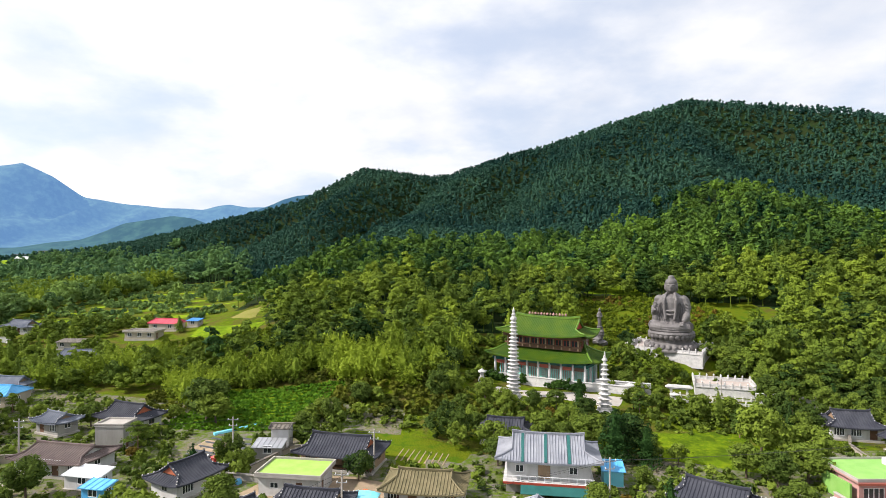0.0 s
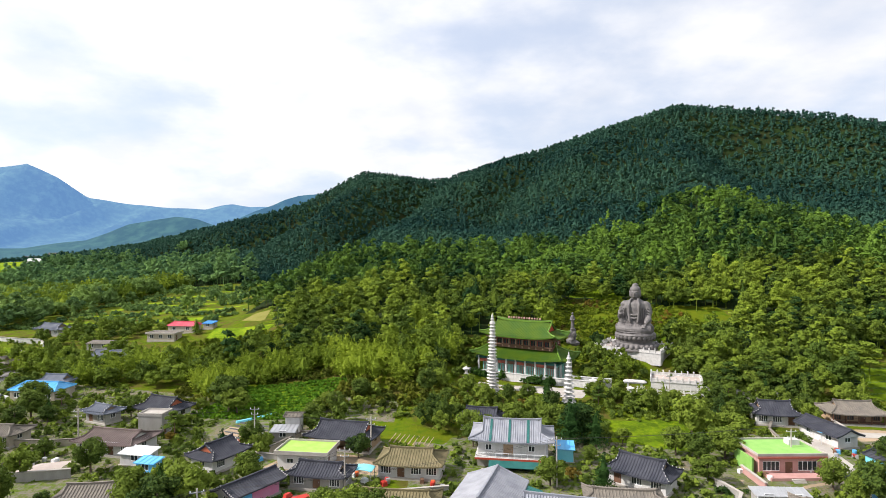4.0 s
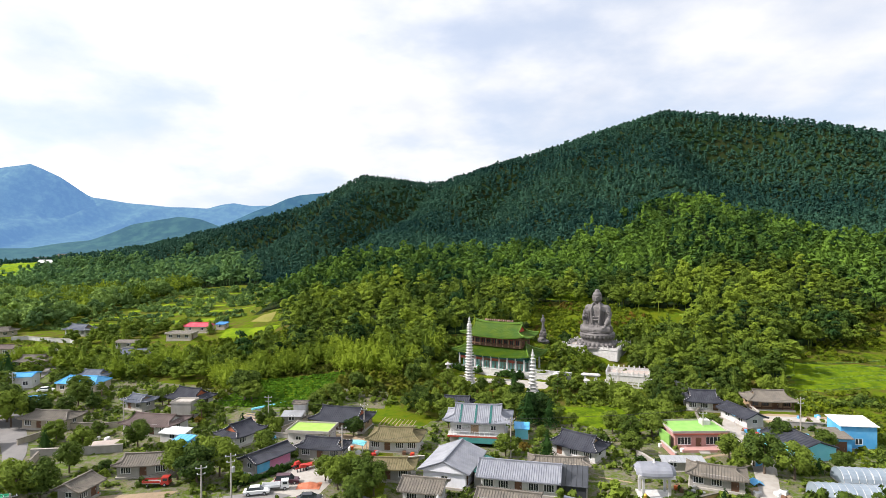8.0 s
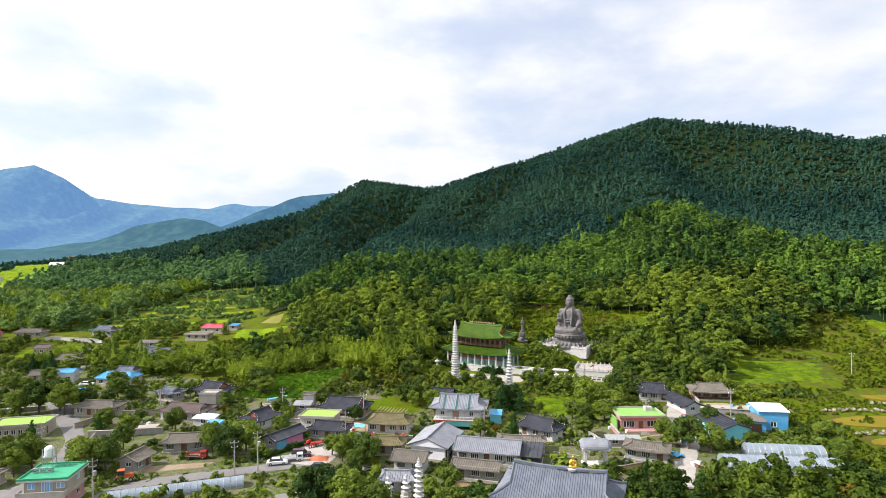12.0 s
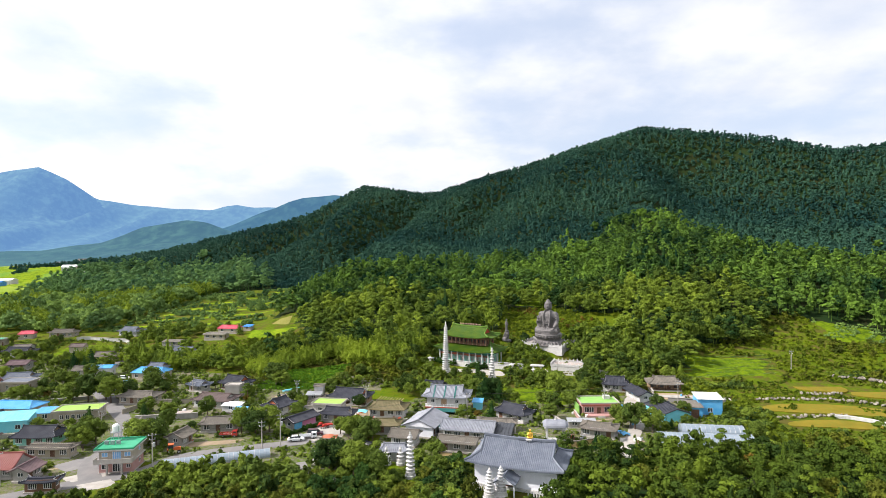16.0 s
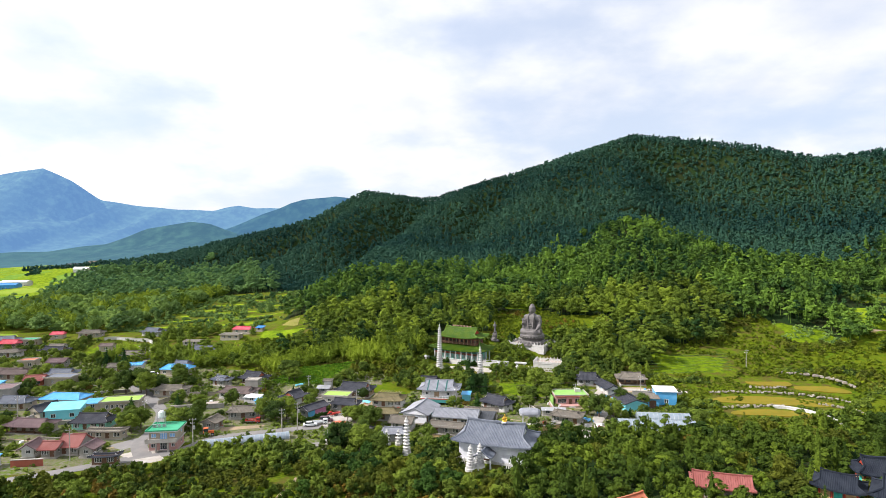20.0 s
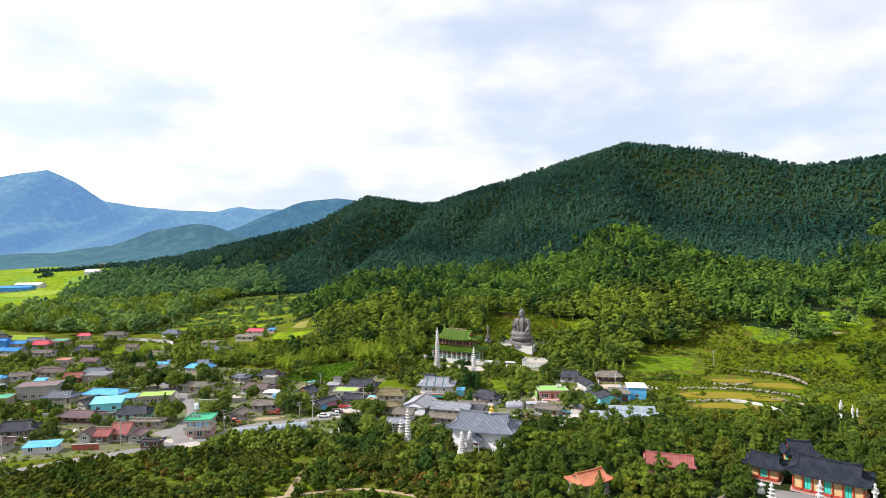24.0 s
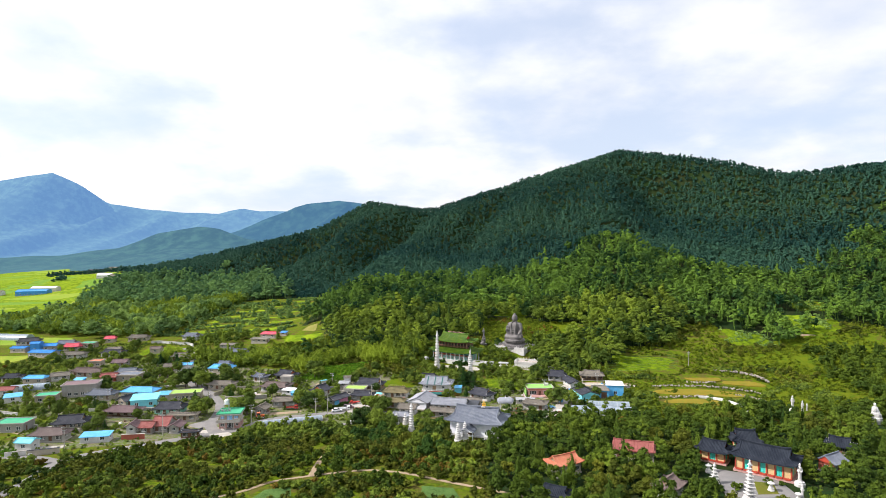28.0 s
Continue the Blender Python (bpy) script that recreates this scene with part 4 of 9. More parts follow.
def bamboo(rng, w, h, n, size):
    """A clump of bamboo: leafy culms that arch outwards into plumes."""
    out = []
    for i in range(9):
        a = 2.4 * i + rng.uniform(-0.4, 0.4)
        bx, by = math.cos(a) * w * 0.16, math.sin(a) * w * 0.16
        reach = w * (0.12 + 0.075 * i)
        lx, ly = math.cos(a) * reach, math.sin(a) * reach
        hh = h * (1.04 - 0.055 * i) * rng.uniform(0.9, 1.05)
        for k in range(n):
            t = 0.22 + 0.78 * (k + rng.uniform()) / n
            fat = 0.55 * math.sin(math.pi * min(1, 0.15 + 0.8 * t)) + 0.1
            p = np.array((bx + lx * t ** 2.2, by + ly * t ** 2.2, hh * (t - 0.2 * t ** 4))) + rng.normal(size=3) * fat * np.array((1, 1, 0.6)) * 0.8
            s = size * (1.2 - 0.55 * t) * rng.uniform(0.7, 1.3)
            d = rng.normal(size=3); d[2] = -abs(d[2]) * 0.6 - 0.1; d /= np.linalg.norm(d)
            q = np.cross(d, rng.normal(size=3)); q /= np.linalg.norm(q)
            out.append(np.array([p - q * s * 0.32, p + q * s * 0.32, p + d * s]))
    out.append(core((0, 0, h * 0.40), (w * 0.32, w * 0.32, h * 0.34)))
    return np.concatenate(out)


def sow(name, forms, xs, ys, size, material, label, category, rng, tones=None, sink=0.15, stem=None, kind="stuff"):
    """Many plants in one mesh, each a turned and scaled copy of one of the forms."""
    zs = height(xs, ys) - sink
    pick = rng.integers(0, len(forms), len(xs))
    ang, sc = rng.uniform(0, 6.283, len(xs)), size * rng.uniform(0.78, 1.25, len(xs))
    tall = rng.uniform(0.78, 1.28, len(xs))
    tn = rng.uniform(0, 0.55, len(xs)) if tones is None else tones
    vs, ts = [], []
    for k, f in enumerate(forms):
        i = np.nonzero(pick == k)[0]
        if not len(i):
            continue
        c, s = np.cos(ang[i])[:, None], np.sin(ang[i])[:, None]
        x = (f[:, 0] * c - f[:, 1] * s) * sc[i][:, None] + xs[i][:, None]
        y = (f[:, 0] * s + f[:, 1] * c) * sc[i][:, None] + ys[i][:, None]
        z = f[:, 2][None] * (sc[i] * tall[i])[:, None] + zs[i][:, None]
        vs.append(np.stack([x, y, z], -1).reshape(-1, 3))
        ts.append(np.repeat(tn[i], len(f)))
    v, t = np.concatenate(vs), np.concatenate(ts)
    me = fill_mesh(name, v, np.arange(len(v)), 3, material, smooth=False, tone=t)
    return tagged(new(name, me), label, category, kind=kind)


def scatter(x0, x1, y0, y1, step, rng, test, jitter=0.42):
    nx, ny = max(1, int((x1 - x0) / step)), max(1, int((y1 - y0) / step))
    x, y = np.meshgrid(x0 + (np.arange(nx) + 0.5) * step, y0 + (np.arange(ny) + 0.5) * step)
    x = x + np.where(np.arange(ny)[:, None] % 2, step / 2, 0)
    x, y = (x + rng.uniform(-jitter, jitter, x.shape) * step).ravel(), (y + rng.uniform(-jitter, jitter, y.shape) * step).ravel()
    k = test(x, y)
    return x[k], y[k]


def clear_of(x, y, pad=0.0):
    k = np.ones(len(x), bool)
    for fx, fy, r in FOOT:
        k &= (x - fx) ** 2 + (y - fy) ** 2 > (r + pad) ** 2
    return k


WOOD_X = (-450, -400, -330, -300, -250, -215, -165, -155, -110, -76, -70, -52, -20, 2, 8, 34, 40, 60, 76, 82, 90, 96, 104, 126, 142, 158, 166, 178, 192, 213, 225, 260, 320)
WOOD_Y = (640, 600, 400, 350, 340, 340, 350, 350, 345, 338, 190, 128, 125, 122, 142, 146, 176, 180, 156, 122, 106, 108, 126, 131, 150, 153, 132, 126, 137, 153, 165, 150, 150)


def wood_edge(x):
    return 1.2 * np.interp(np.asarray(x) / 1.2, WOOD_X, WOOD_Y)


FIELD_SLOPE = [(-92, 194), (-58, 190), (-60, 212), (-66, 216), (-70, 240), (-92, 237)]      # open land on the western slope
BUSH_SLOPE = [(-92, 174), (-48, 170), (-56, 192), (-92, 196)]
DRY_SLOPE = [(76, 160), (101, 169), (110, 197), (84, 193)]


def inside(x, y, poly):
    k = np.zeros(np.shape(x), bool)
    j = len(poly) - 1
    for i in range(len(poly)):
        (xi, yi), (xj, yj) = poly[i], poly[j]
        k ^= ((yi > y) != (yj > y)) & (x < (xj - xi) * (y - yi) / (yj - yi + 1e-12) + xi)
        j = i
    return k

# leaf litter under the woods, coloured darker for the shade between trees
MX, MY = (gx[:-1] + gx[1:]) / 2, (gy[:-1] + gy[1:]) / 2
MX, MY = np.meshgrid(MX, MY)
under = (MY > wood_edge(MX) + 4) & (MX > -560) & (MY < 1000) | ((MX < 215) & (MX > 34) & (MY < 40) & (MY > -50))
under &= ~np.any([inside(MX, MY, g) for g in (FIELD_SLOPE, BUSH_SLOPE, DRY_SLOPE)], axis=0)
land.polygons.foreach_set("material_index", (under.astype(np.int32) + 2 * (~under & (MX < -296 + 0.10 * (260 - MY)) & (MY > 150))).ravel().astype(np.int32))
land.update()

# ---- the village ----
# middle row, below the temple
hanok(-16.8, 97.8, -14, 10.3, 8.5, 5.0, SLATE, PALE_WOOD, veranda=True, gable=ORANGE_TILE, label="farmhouse with a dark slate tiled roof and timber veranda")
hanok(-17.4, 78.0, -12, 7.7, 5.8, 4.2, SLATE, GREY_WALL, hang=1.6, label="gatehouse with a dark tiled roof and cement walls", name="gatehouse")
hanok(-62.6, 117.5, -22, 7.9, 7.8, 5.0, SLATE, WHITE_WALL, veranda=True, gable=ORANGE_TILE, label="old farmhouse with a dark tiled roof and white walls")
hanok(-38.1, 87.4, 62, 6.0, 7.4, 4.8, SLATE, WHITE_WALL, gable=ORANGE_TILE, label="small dark-roofed house with an orange gable end", hang=1.6)
hanok(-75.0, 114.3, -24, 5.3, 5.8, 4.0, SLATE_BLUE, GREY_WALL, hang=1.3, label="low grey-roofed outbuilding among trees", name="outbuilding")
hanok(-61.5, 95.8, -12, 10.8, 9.0, 4.2, BROWN_TILE, WHITE_WALL, hang=1.5, dots=False, label="wide brown-roofed house with white trim", gable=WHITE_WALL)
hanok(-89.3, 100.0, -6, 8.9, 7.4, 4.0, WORN_TILE, CREAM_WALL, hang=2.2, dots=False, vg=0.2, label="low farmhouse with a weathered brown hipped roof")
hanok(-50.4, 69.7, 8, 7.8, 6.5, 4.0, WORN_TILE, GREY_WALL, hang=1.6, dots=False, label="old barn-like house with a weathered grey tile roof")
hanok(-56.5, 57.8, 80, 6.2, 6.0, 4.0, WORN_TILE, GREY_WALL, vg=1.0, dots=False, label="old dark gabled shed with a sagging roof", name="old_shed", group="sheds and barns")
hanok(-2.5, 83.7, -8, 7.7, 8.1, 4.5, OLIVE_TILE, WHITE_WALL, hang=2.2, vg=0.3, dots=False, label="house with a mossy olive tile roof and red-trimmed eaves")
hanok(-4.0, 67.4, -6, 10.1, 6.3, 3.8, OLIVE_TILE, GREY_WALL, hang=1.8, vg=0.25, dots=False, label="low long outbuilding with an olive brown roof", name="outbuilding")
hanok(11.5, 108.0, -12, 6.7, 6.3, 4.5, SLATE, WHITE_WALL, hang=1.6, dots=False, label="dark-roofed house half hidden by trees")
hanok(36.4, 78.0, -40, 7.8, 7.0, 4.9, SLATE, WHITE_WALL, hang=1.7, vg=0.4, label="white-walled house with a dark slate tile roof")
hanok(30.2, 68.0, -8, 9.1, 5.8, 3.5, WORN_TILE, CREAM_WALL, hang=1.4, vg=0.3, dots=False, label="low building with a flat brown roof", name="outbuilding")
hanok(4.6, 57.0, -14, 7.9, 6.7, 4.0, WORN_TILE, WHITE_WALL, vg=1.0, dots=False, label="gabled outbuilding with a pale grey roof", name="outbuilding")
hanok(18.9, 52.3, -16, 10.8, 6.3, 3.6, WORN_TILE, GREY_WALL, vg=1.0, dots=False, label="long low building with a brown weathered roof", name="outbuilding")
# right-hand hamlet
hanok(76.4, 110.4, -12, 6.5, 7.2, 5.0, SLATE, WHITE_WALL, hang=1.7, label="dark-roofed farmhouse with white ridge ends")
hanok(81.4, 99.6, 100, 11.3, 6.3, 4.0, SLATE, WHITE_WALL, vg=1.0, dots=False, label="long dark-roofed wing with a white gable end", name="farm_wing")
hanok(94.1, 110.8, -8, 7.7, 7.8, 4.8, WORN_TILE, PALE_WOOD, hang=2.2, veranda=True, dots=False, vg=0.35, label="old farmhouse with a weathered grey hipped roof")
hanok(58.2, 62.6, -24, 6.5, 7.2, 3.8, WORN_TILE, GREY_WALL, hang=2.0, vg=0.25, dots=False, label="low cluttered house with a brown weathered roof")
metal_shed(83.7, 80.2, 98, 12.5, 8.5, 2.6, 4.0, SLATE, CYAN_WALL, "barn with a dark roof and a blue-green end wall", name="barn")
rose = flat_house(63.7, 86.1, 1, 11.3, 7.8, 3.5, GREEN_PAINT, PINK_WALL, "rose brick house with a bright green flat roof", front=[("w", -3.5, 3.0, 0.7, 1.7), ("d", -0.4, 1.3, 0.05, 2.2), ("w", 2.9, 3.4, 0.7, 1.7)])
part("front_terrace", Shape().box((-0.4, -5.2, 0.2), (9.0, 2.4, 0.7)), PINK_WALL, rose, "rose brick front terrace")
for k in range(3):
    part("step", Shape().box((-0.4, -6.6 - 0.32 * k, 0.36 - 0.18 * k), (2.2, 0.32, 0.18)), CONCRETE, rose)
part("cornice", Shape().box((0, -4.44, 3.28), (12.2, 0.12, 0.3)), RED_WALL, rose, "dark red cornice")
part("stair_wall", Shape().box((-6.6, -0.6, 1.5), (0.3, 6.0, 3.0)), GREEN_PAINT, rose, "green painted stair wall")
part("roof_box", Shape().box((3.4, 1.6, 4.1), (2.0, 1.6, 1.2)), WHITE_WALL, rose, "small rendered box on the roof")
# left village, road front
flat_house(-22.0, 88.1, -8, 9.1, 6.0, 3.0, LIME_PAINT, WHITE_WALL, "white flat-roofed house with a lime green roof", front=[("w", -2.2, 1.3, 1.0, 0.9), ("d", 1.6, 1.0, 0.05, 2.0)])
hanok(-95.6, 59.3, 2, 9.1, 7.8, 4.8, SLATE, MINT_PAINT, hang=1.6, vg=0.45, label="house with a dark tiled roof and pale green walls")
hanok(-113.2, 55.8, -7, 10.8, 7.8, 4.2, MAUVE_TILE, CREAM_WALL, hang=1.8, vg=0.3, dots=False, veranda=True, label="house with a broad mauve roof and open veranda")
hanok(-138.3, 82.7, -2, 9.1, 7.8, 4.5, SLATE_BLUE, CREAM_WALL, hang=2.0, vg=0.35, label="farmhouse with a blue-grey tiled roof")
hanok(-120.5, 72.5, 68, 8.4, 6.7, 4.5, SLATE, CREAM_WALL, vg=1.0, dots=False, label="dark gabled house with a grey end wall")
hanok(-149.7, 125.9, 8, 8.9, 7.4, 4.5, SLATE_BLUE, CREAM_WALL, hang=1.8, label="farmhouse with a grey tiled roof")
hanok(-174.7, 129.9, 0, 10.8, 7.2, 4.0, BROWN_TILE, CREAM_WALL, hang=1.6, vg=0.3, dots=False, label="long low house with a brown roof")
hanok(-167.0, 150.1, 4, 8.9, 7.2, 4.0, MAUVE_TILE, GREY_WALL, vg=1.0, dots=False, label="gabled house with a mauve roof")
hanok(-186.4, 176.5, -4, 10.8, 7.4, 4.5, SLATE, WHITE_WALL, hang=1.7, label="house with a dark tiled roof at the village edge")
hanok(-131.4, 139.0, 8, 10.1, 6.3, 4.0, WORN_TILE, WHITE_WALL, vg=1.0, dots=False, label="long house with a grey tiled roof")
hanok(-138.9, 164.5, 6, 7.7, 7.2, 4.5, WORN_TILE, CREAM_WALL, hang=1.8, label="old farmhouse with a grey roof beside the lane", dots=False)
hanok(-154.7, 216.5, -14, 8.9, 7.6, 4.8, SLATE_BLUE, WHITE_WALL, hang=1.8, label="white-walled farmhouse with a blue-grey roof")
hanok(-108.9, 177.0, -6, 10.8, 7.2, 4.2, SLATE_BLUE, WHITE_WALL, hang=1.5, vg=0.4, dots=False, label="grey-roofed house behind the bamboo")
hanok(-104.1, 142.1, -6, 6.2, 6.0, 4.3, SLATE_BLUE, WHITE_WALL, hang=1.4, dots=False, label="grey-roofed house behind a blue roof")
hanok(-191.3, 216.5, 0, 10.8, 7.4, 4.2, WORN_TILE, CREAM_WALL, hang=1.6, vg=0.3, dots=False, label="low house with a brown-grey roof")
hanok(-125.5, 40.5, 12, 8.9, 8.1, 5.0, SLATE, CREAM_WALL, hang=1.9, label="large farmhouse with a dark tiled roof")
hanok(-124.1, 26.4, 2, 9.1, 7.2, 4.5, BROWN_TILE, GREY_WALL, hang=1.9, vg=0.35, dots=False, label="farmhouse with a dark brown roof")
hanok(-170.6, 126.8, 0, 11.3, 6.7, 4.0, BROWN_TILE, CREAM_WALL, hang=1.3, vg=0.3, dots=False, label="long low house with brown tiles")
hanok(-204.7, 116.1, 6, 6.5, 6.7, 4.2, SLATE, WHITE_WALL, hang=1.6, dots=False, label="small house with dark tiled roof")
hanok(-181.7, 119.3, 24, 8.9, 6.7, 4.0, WORN_TILE, WHITE_WALL, vg=1.0, dots=False, label="gabled house with a grey roof")
hanok(-268.2, 217.5, 20, 11.5, 7.8, 4.6, SLATE, WHITE_WALL, hang=1.8, dots=False, label="dark-roofed house at the far end of the village")
hanok(-235.6, 207.6, 10, 10.1, 7.4, 4.6, SLATE_BLUE, WHITE_WALL, hang=1.8, dots=False, label="house with a slate grey roof")
hanok(-208.1, 172.3, 6, 11.5, 7.4, 4.0, WORN_TILE, WHITE_WALL, hang=1.2, vg=0.3, dots=False, label="white house with a pale grey roof")
hanok(-224.5, 196.6, 0, 9.1, 7.4, 4.5, PINK_METAL, CREAM_WALL, hang=1.0, vg=0.3, dots=False, label="house with a crimson metal roof")
hanok(-153.8, 115.6, 10, 8.2, 6.7, 4.4, RED_TILE, RED_WALL, vg=1.0, dots=False, label="red brick house with a dark red gabled roof")
hanok(-73.4, 27.6, 6, 5.8, 3.8, 3.0, SLATE, WOOD, hang=1.0, label="small tiled gateway beside the road", name="gateway", group="gates")
hanok(-98.2, 34.7, 96, 6.0, 5.2, 4.2, MAUVE_TILE, WHITE_WALL, vg=1.0, dots=False, label="white house with a steep mauve gable towards the road")
hanok(-87.9, 37.4, 0, 6.7, 7.8, 5.2, RED_TILE, GREY_WALL, vg=1.0, dots=False, label="brick house with a dusty red gabled roof")
hanok(-92.2, 34.3, 0, 5.5, 5.8, 4.2, RED_TILE, GREY_WALL, vg=1.0, dots=False, label="lower wing with a dusty red roof", name="house_wing")
hanok(-81.8, 34.7, 90, 6.0, 5.4, 3.9, MAUVE_TILE, GREY_WALL, vg=1.0, dots=False, label="porch wing with a mauve gable and stone walls", name="house_wing")
hanok(-85.9, 49.2, -2, 10.8, 5.2, 3.0, WORN_TILE, CREAM_WALL, vg=0.3, hang=1.0, dots=False, label="long mud-walled barn along the lane", name="long_barn", group="sheds and barns")
flat_house(-98.9, 82.1, 12, 12.5, 7.2, 3.2, LIME_PAINT, CREAM_WALL, "long house with a bright green flat roof", front=spread(6, 9.6, wd=1.1))
flat_house(-152.3, 90.2, 16, 14.4, 8.5, 5.6, MAUVE_TILE, GREY_WALL, "grey two-storey block with a brown flat roof", front=spread(4, 11))
flat_house(-161.0, 78.9, 16, 8.2, 6.3, 3.2, JADE_PAINT, CREAM_WALL, "cream flat-roofed house with a green roof")
flat_house(-146.5, 38.7, 5, 10.8, 7.4, 3.2, JADE_PAINT, GREY_WALL, "house with a green painted flat roof")
flat_house(-180.6, 149.3, 6, 6.5, 5.6, 3.3, ORANGE_TILE, CREAM_WALL, "cream house with an orange-brown flat roof")
flat_house(-216.7, 201.3, -4, 9.1, 6.0, 3.4, JADE_PAINT, CREAM_WALL, "house with a green edged roof")
flat_house(-59.5, 107.0, -4, 5.3, 4.0, 4.2, CONCRETE, GREY_WALL, "plain grey rendered storehouse block", name="storehouse", hang=0.1, front=[])
flat_house(-103.6, 203.9, -6, 10.8, 5.6, 2.6, WORN_TILE, CREAM_WALL, "low shed-like house with a flat brown roof", name="low_house")
flat_house(-144.4, 117.9, 0, 10.8, 6.3, 3.2, SLATE_BLUE, CREAM_WALL, "beige block house with a grey roof", front=spread(2, 8, wd=1.0))
# sheet-roofed sheds
metal_shed(-102.4, 133.9, -6, 13.2, 7.8, 2.8, 4.3, BLUE_METAL, CREAM_WALL, "farmhouse under a bright sky-blue sheet roof", hip=2.0, name="blue_roofed_house")
metal_shed(-124.7, 138.3, 14, 8.6, 6.7, 3.6, 4.3, BLUE_METAL, WHITE_WALL, "white block shed with a pale blue roof")
metal_shed(-106.4, 114.6, 20, 7.7, 7.2, 2.6, 3.3, BLUE_METAL, TEAL_PAINT, "small shed with a bright blue sheet roof")
metal_shed(-112.3, 71.0, 14, 11.3, 6.9, 3.5, 4.8, CYAN_WALL, CYAN_WALL, "turquoise sheet-clad lean-to shed", lean=True)
metal_shed(-122.4, 86.9, -4, 15.6, 8.5, 3.0, 4.4, BLUE_METAL, CREAM_WALL, "house under a broad bright blue roof", hip=2.6, name="blue_roofed_house")
metal_shed(-108.6, 81.7, 8, 6.7, 5.6, 2.6, 3.2, BLUE_METAL, CREAM_WALL, "lean-to with a blue sheet roof", lean=True, name="lean_to")
metal_shed(-106.5, 25.1, 10, 10.3, 4.9, 2.3, 3.0, BLUE_METAL, WHITE_WALL, "long low shed with a bright blue roof", lean=True)
metal_shed(-126.2, 17.3, -4, 6.7, 4.7, 2.8, 3.8, CYAN_WALL, WHITE_WALL, "white hut with a turquoise gabled roof")
metal_shed(-177.0, 79.4, 30, 7.4, 5.6, 2.6, 3.4, BLUE_METAL, WHITE_WALL, "white shed with a blue roof", lean=True)
metal_shed(-188.3, 90.8, 14, 7.4, 6.0, 2.8, 4.0, RED_TILE, WHITE_WALL, "white house with a red sheet roof")
metal_shed(-165.3, 109.0, 0, 5.3, 4.0, 2.8, 3.5, BLUE_METAL, DEEP_BLUE, "small shed of blue sheet metal", lean=True)
metal_shed(-190.6, 114.0, 0, 11.3, 6.3, 2.8, 3.8, BLUE_METAL, CREAM_WALL, "long house with a blue roof", hip=1.5)
metal_shed(-256.2, 192.9, 0, 10.3, 6.7, 2.8, 3.6, DEEP_BLUE, CREAM_WALL, "barn with a deep blue roof", name="barn")
metal_shed(-246.7, 194.3, 8, 6.5, 5.6, 5.4, 6.2, DEEP_BLUE, DEEP_BLUE, "tall blue sheet-clad store", name="storehouse")
metal_shed(-231.0, 178.4, -8, 16.8, 7.8, 2.9, 4.0, DEEP_BLUE, GREY_WALL, "long barn with a deep blue roof", name="barn")
metal_shed(-239.7, 198.2, 12, 8.4, 6.7, 3.0, 4.2, DEEP_BLUE, GREY_WALL, "barn with a blue sheet roof", name="barn")
metal_shed(-211.9, 217.4, 14, 7.9, 5.6, 2.8, 4.2, PINK_METAL, CREAM_WALL, "small house with a crimson roof", hip=1.2)
metal_shed(-277.0, 289.3, -4, 10.8, 7.8, 3.4, 5.2, BLUE_METAL, WHITE_WALL, "white barn with a bright blue roof", name="barn")
metal_shed(-100.4, 214.1, -8, 11.3, 6.7, 2.6, 3.9, PINK_METAL, CREAM_WALL, "farmhouse with a bright crimson sheet roof", hip=1.2, name="crimson_roofed_house")
metal_shed(-90.9, 215.6, -8, 4.8, 4.5, 2.2, 2.8, DEEP_BLUE, CREAM_WALL, "small shed with a blue roof", lean=True)
metal_shed(-28.9, 105.6, -2, 3.8, 3.4, 3.9, 4.3, WORN_TILE, WHITE_WALL, "white rendered store tower", name="storehouse", front=[])
metal_shed(-30.0, 101.9, -2, 5.5, 3.6, 2.0, 2.6, STEEL, GREY_WALL, "open lean-to with a pale sheet roof", lean=True, name="lean_to")
metal_shed(98.1, 84.5, -8, 7.9, 6.7, 5.0, 5.6, WHITE_METAL, BLUE_METAL, "blue sheet-clad store with a white roof", lean=True, name="storehouse")
metal_shed(92.1, 81.2, -8, 5.0, 6.3, 3.4, 4.0, WORN_TILE, BLUE_METAL, "blue lean-to store with a rusty roof", lean=True, name="lean_to", front=[("d", 0, 2.4, 0.0, 2.6)])
metal_shed(-53.6, 88.9, -12, 6.7, 3.4, 2.2, 2.8, WHITE_METAL, WHITE_WALL, "white sheet lean-to beside the brown house", lean=True, name="lean_to")
metal_shed(-49.4, 84.2, -12, 4.3, 2.9, 2.2, 2.6, BLUE_METAL, BLUE_METAL, "small bright blue shed", lean=True)
metal_shed(55.1, 70.4, -4, 8.4, 2.9, 2.0, 2.4, STEEL, GREY_WALL, "low shed with pale sheet roofing", lean=True, name="lean_to")
metal_shed(-190.1, 184.4, 4, 8.4, 5.6, 2.8, 4.0, WORN_TILE, WHITE_WALL, "small shed with a grey roof")
metal_shed(-163.8, 185.2, 6, 7.2, 5.6, 2.8, 4.0, BROWN_TILE, CREAM_WALL, "small shed with a brown roof")
metal_shed(-120.0, 193.6, -4, 13.2, 4.5, 2.4, 3.0, WORN_TILE, GREY_WALL, "long low shed with grey roofing", lean=True)
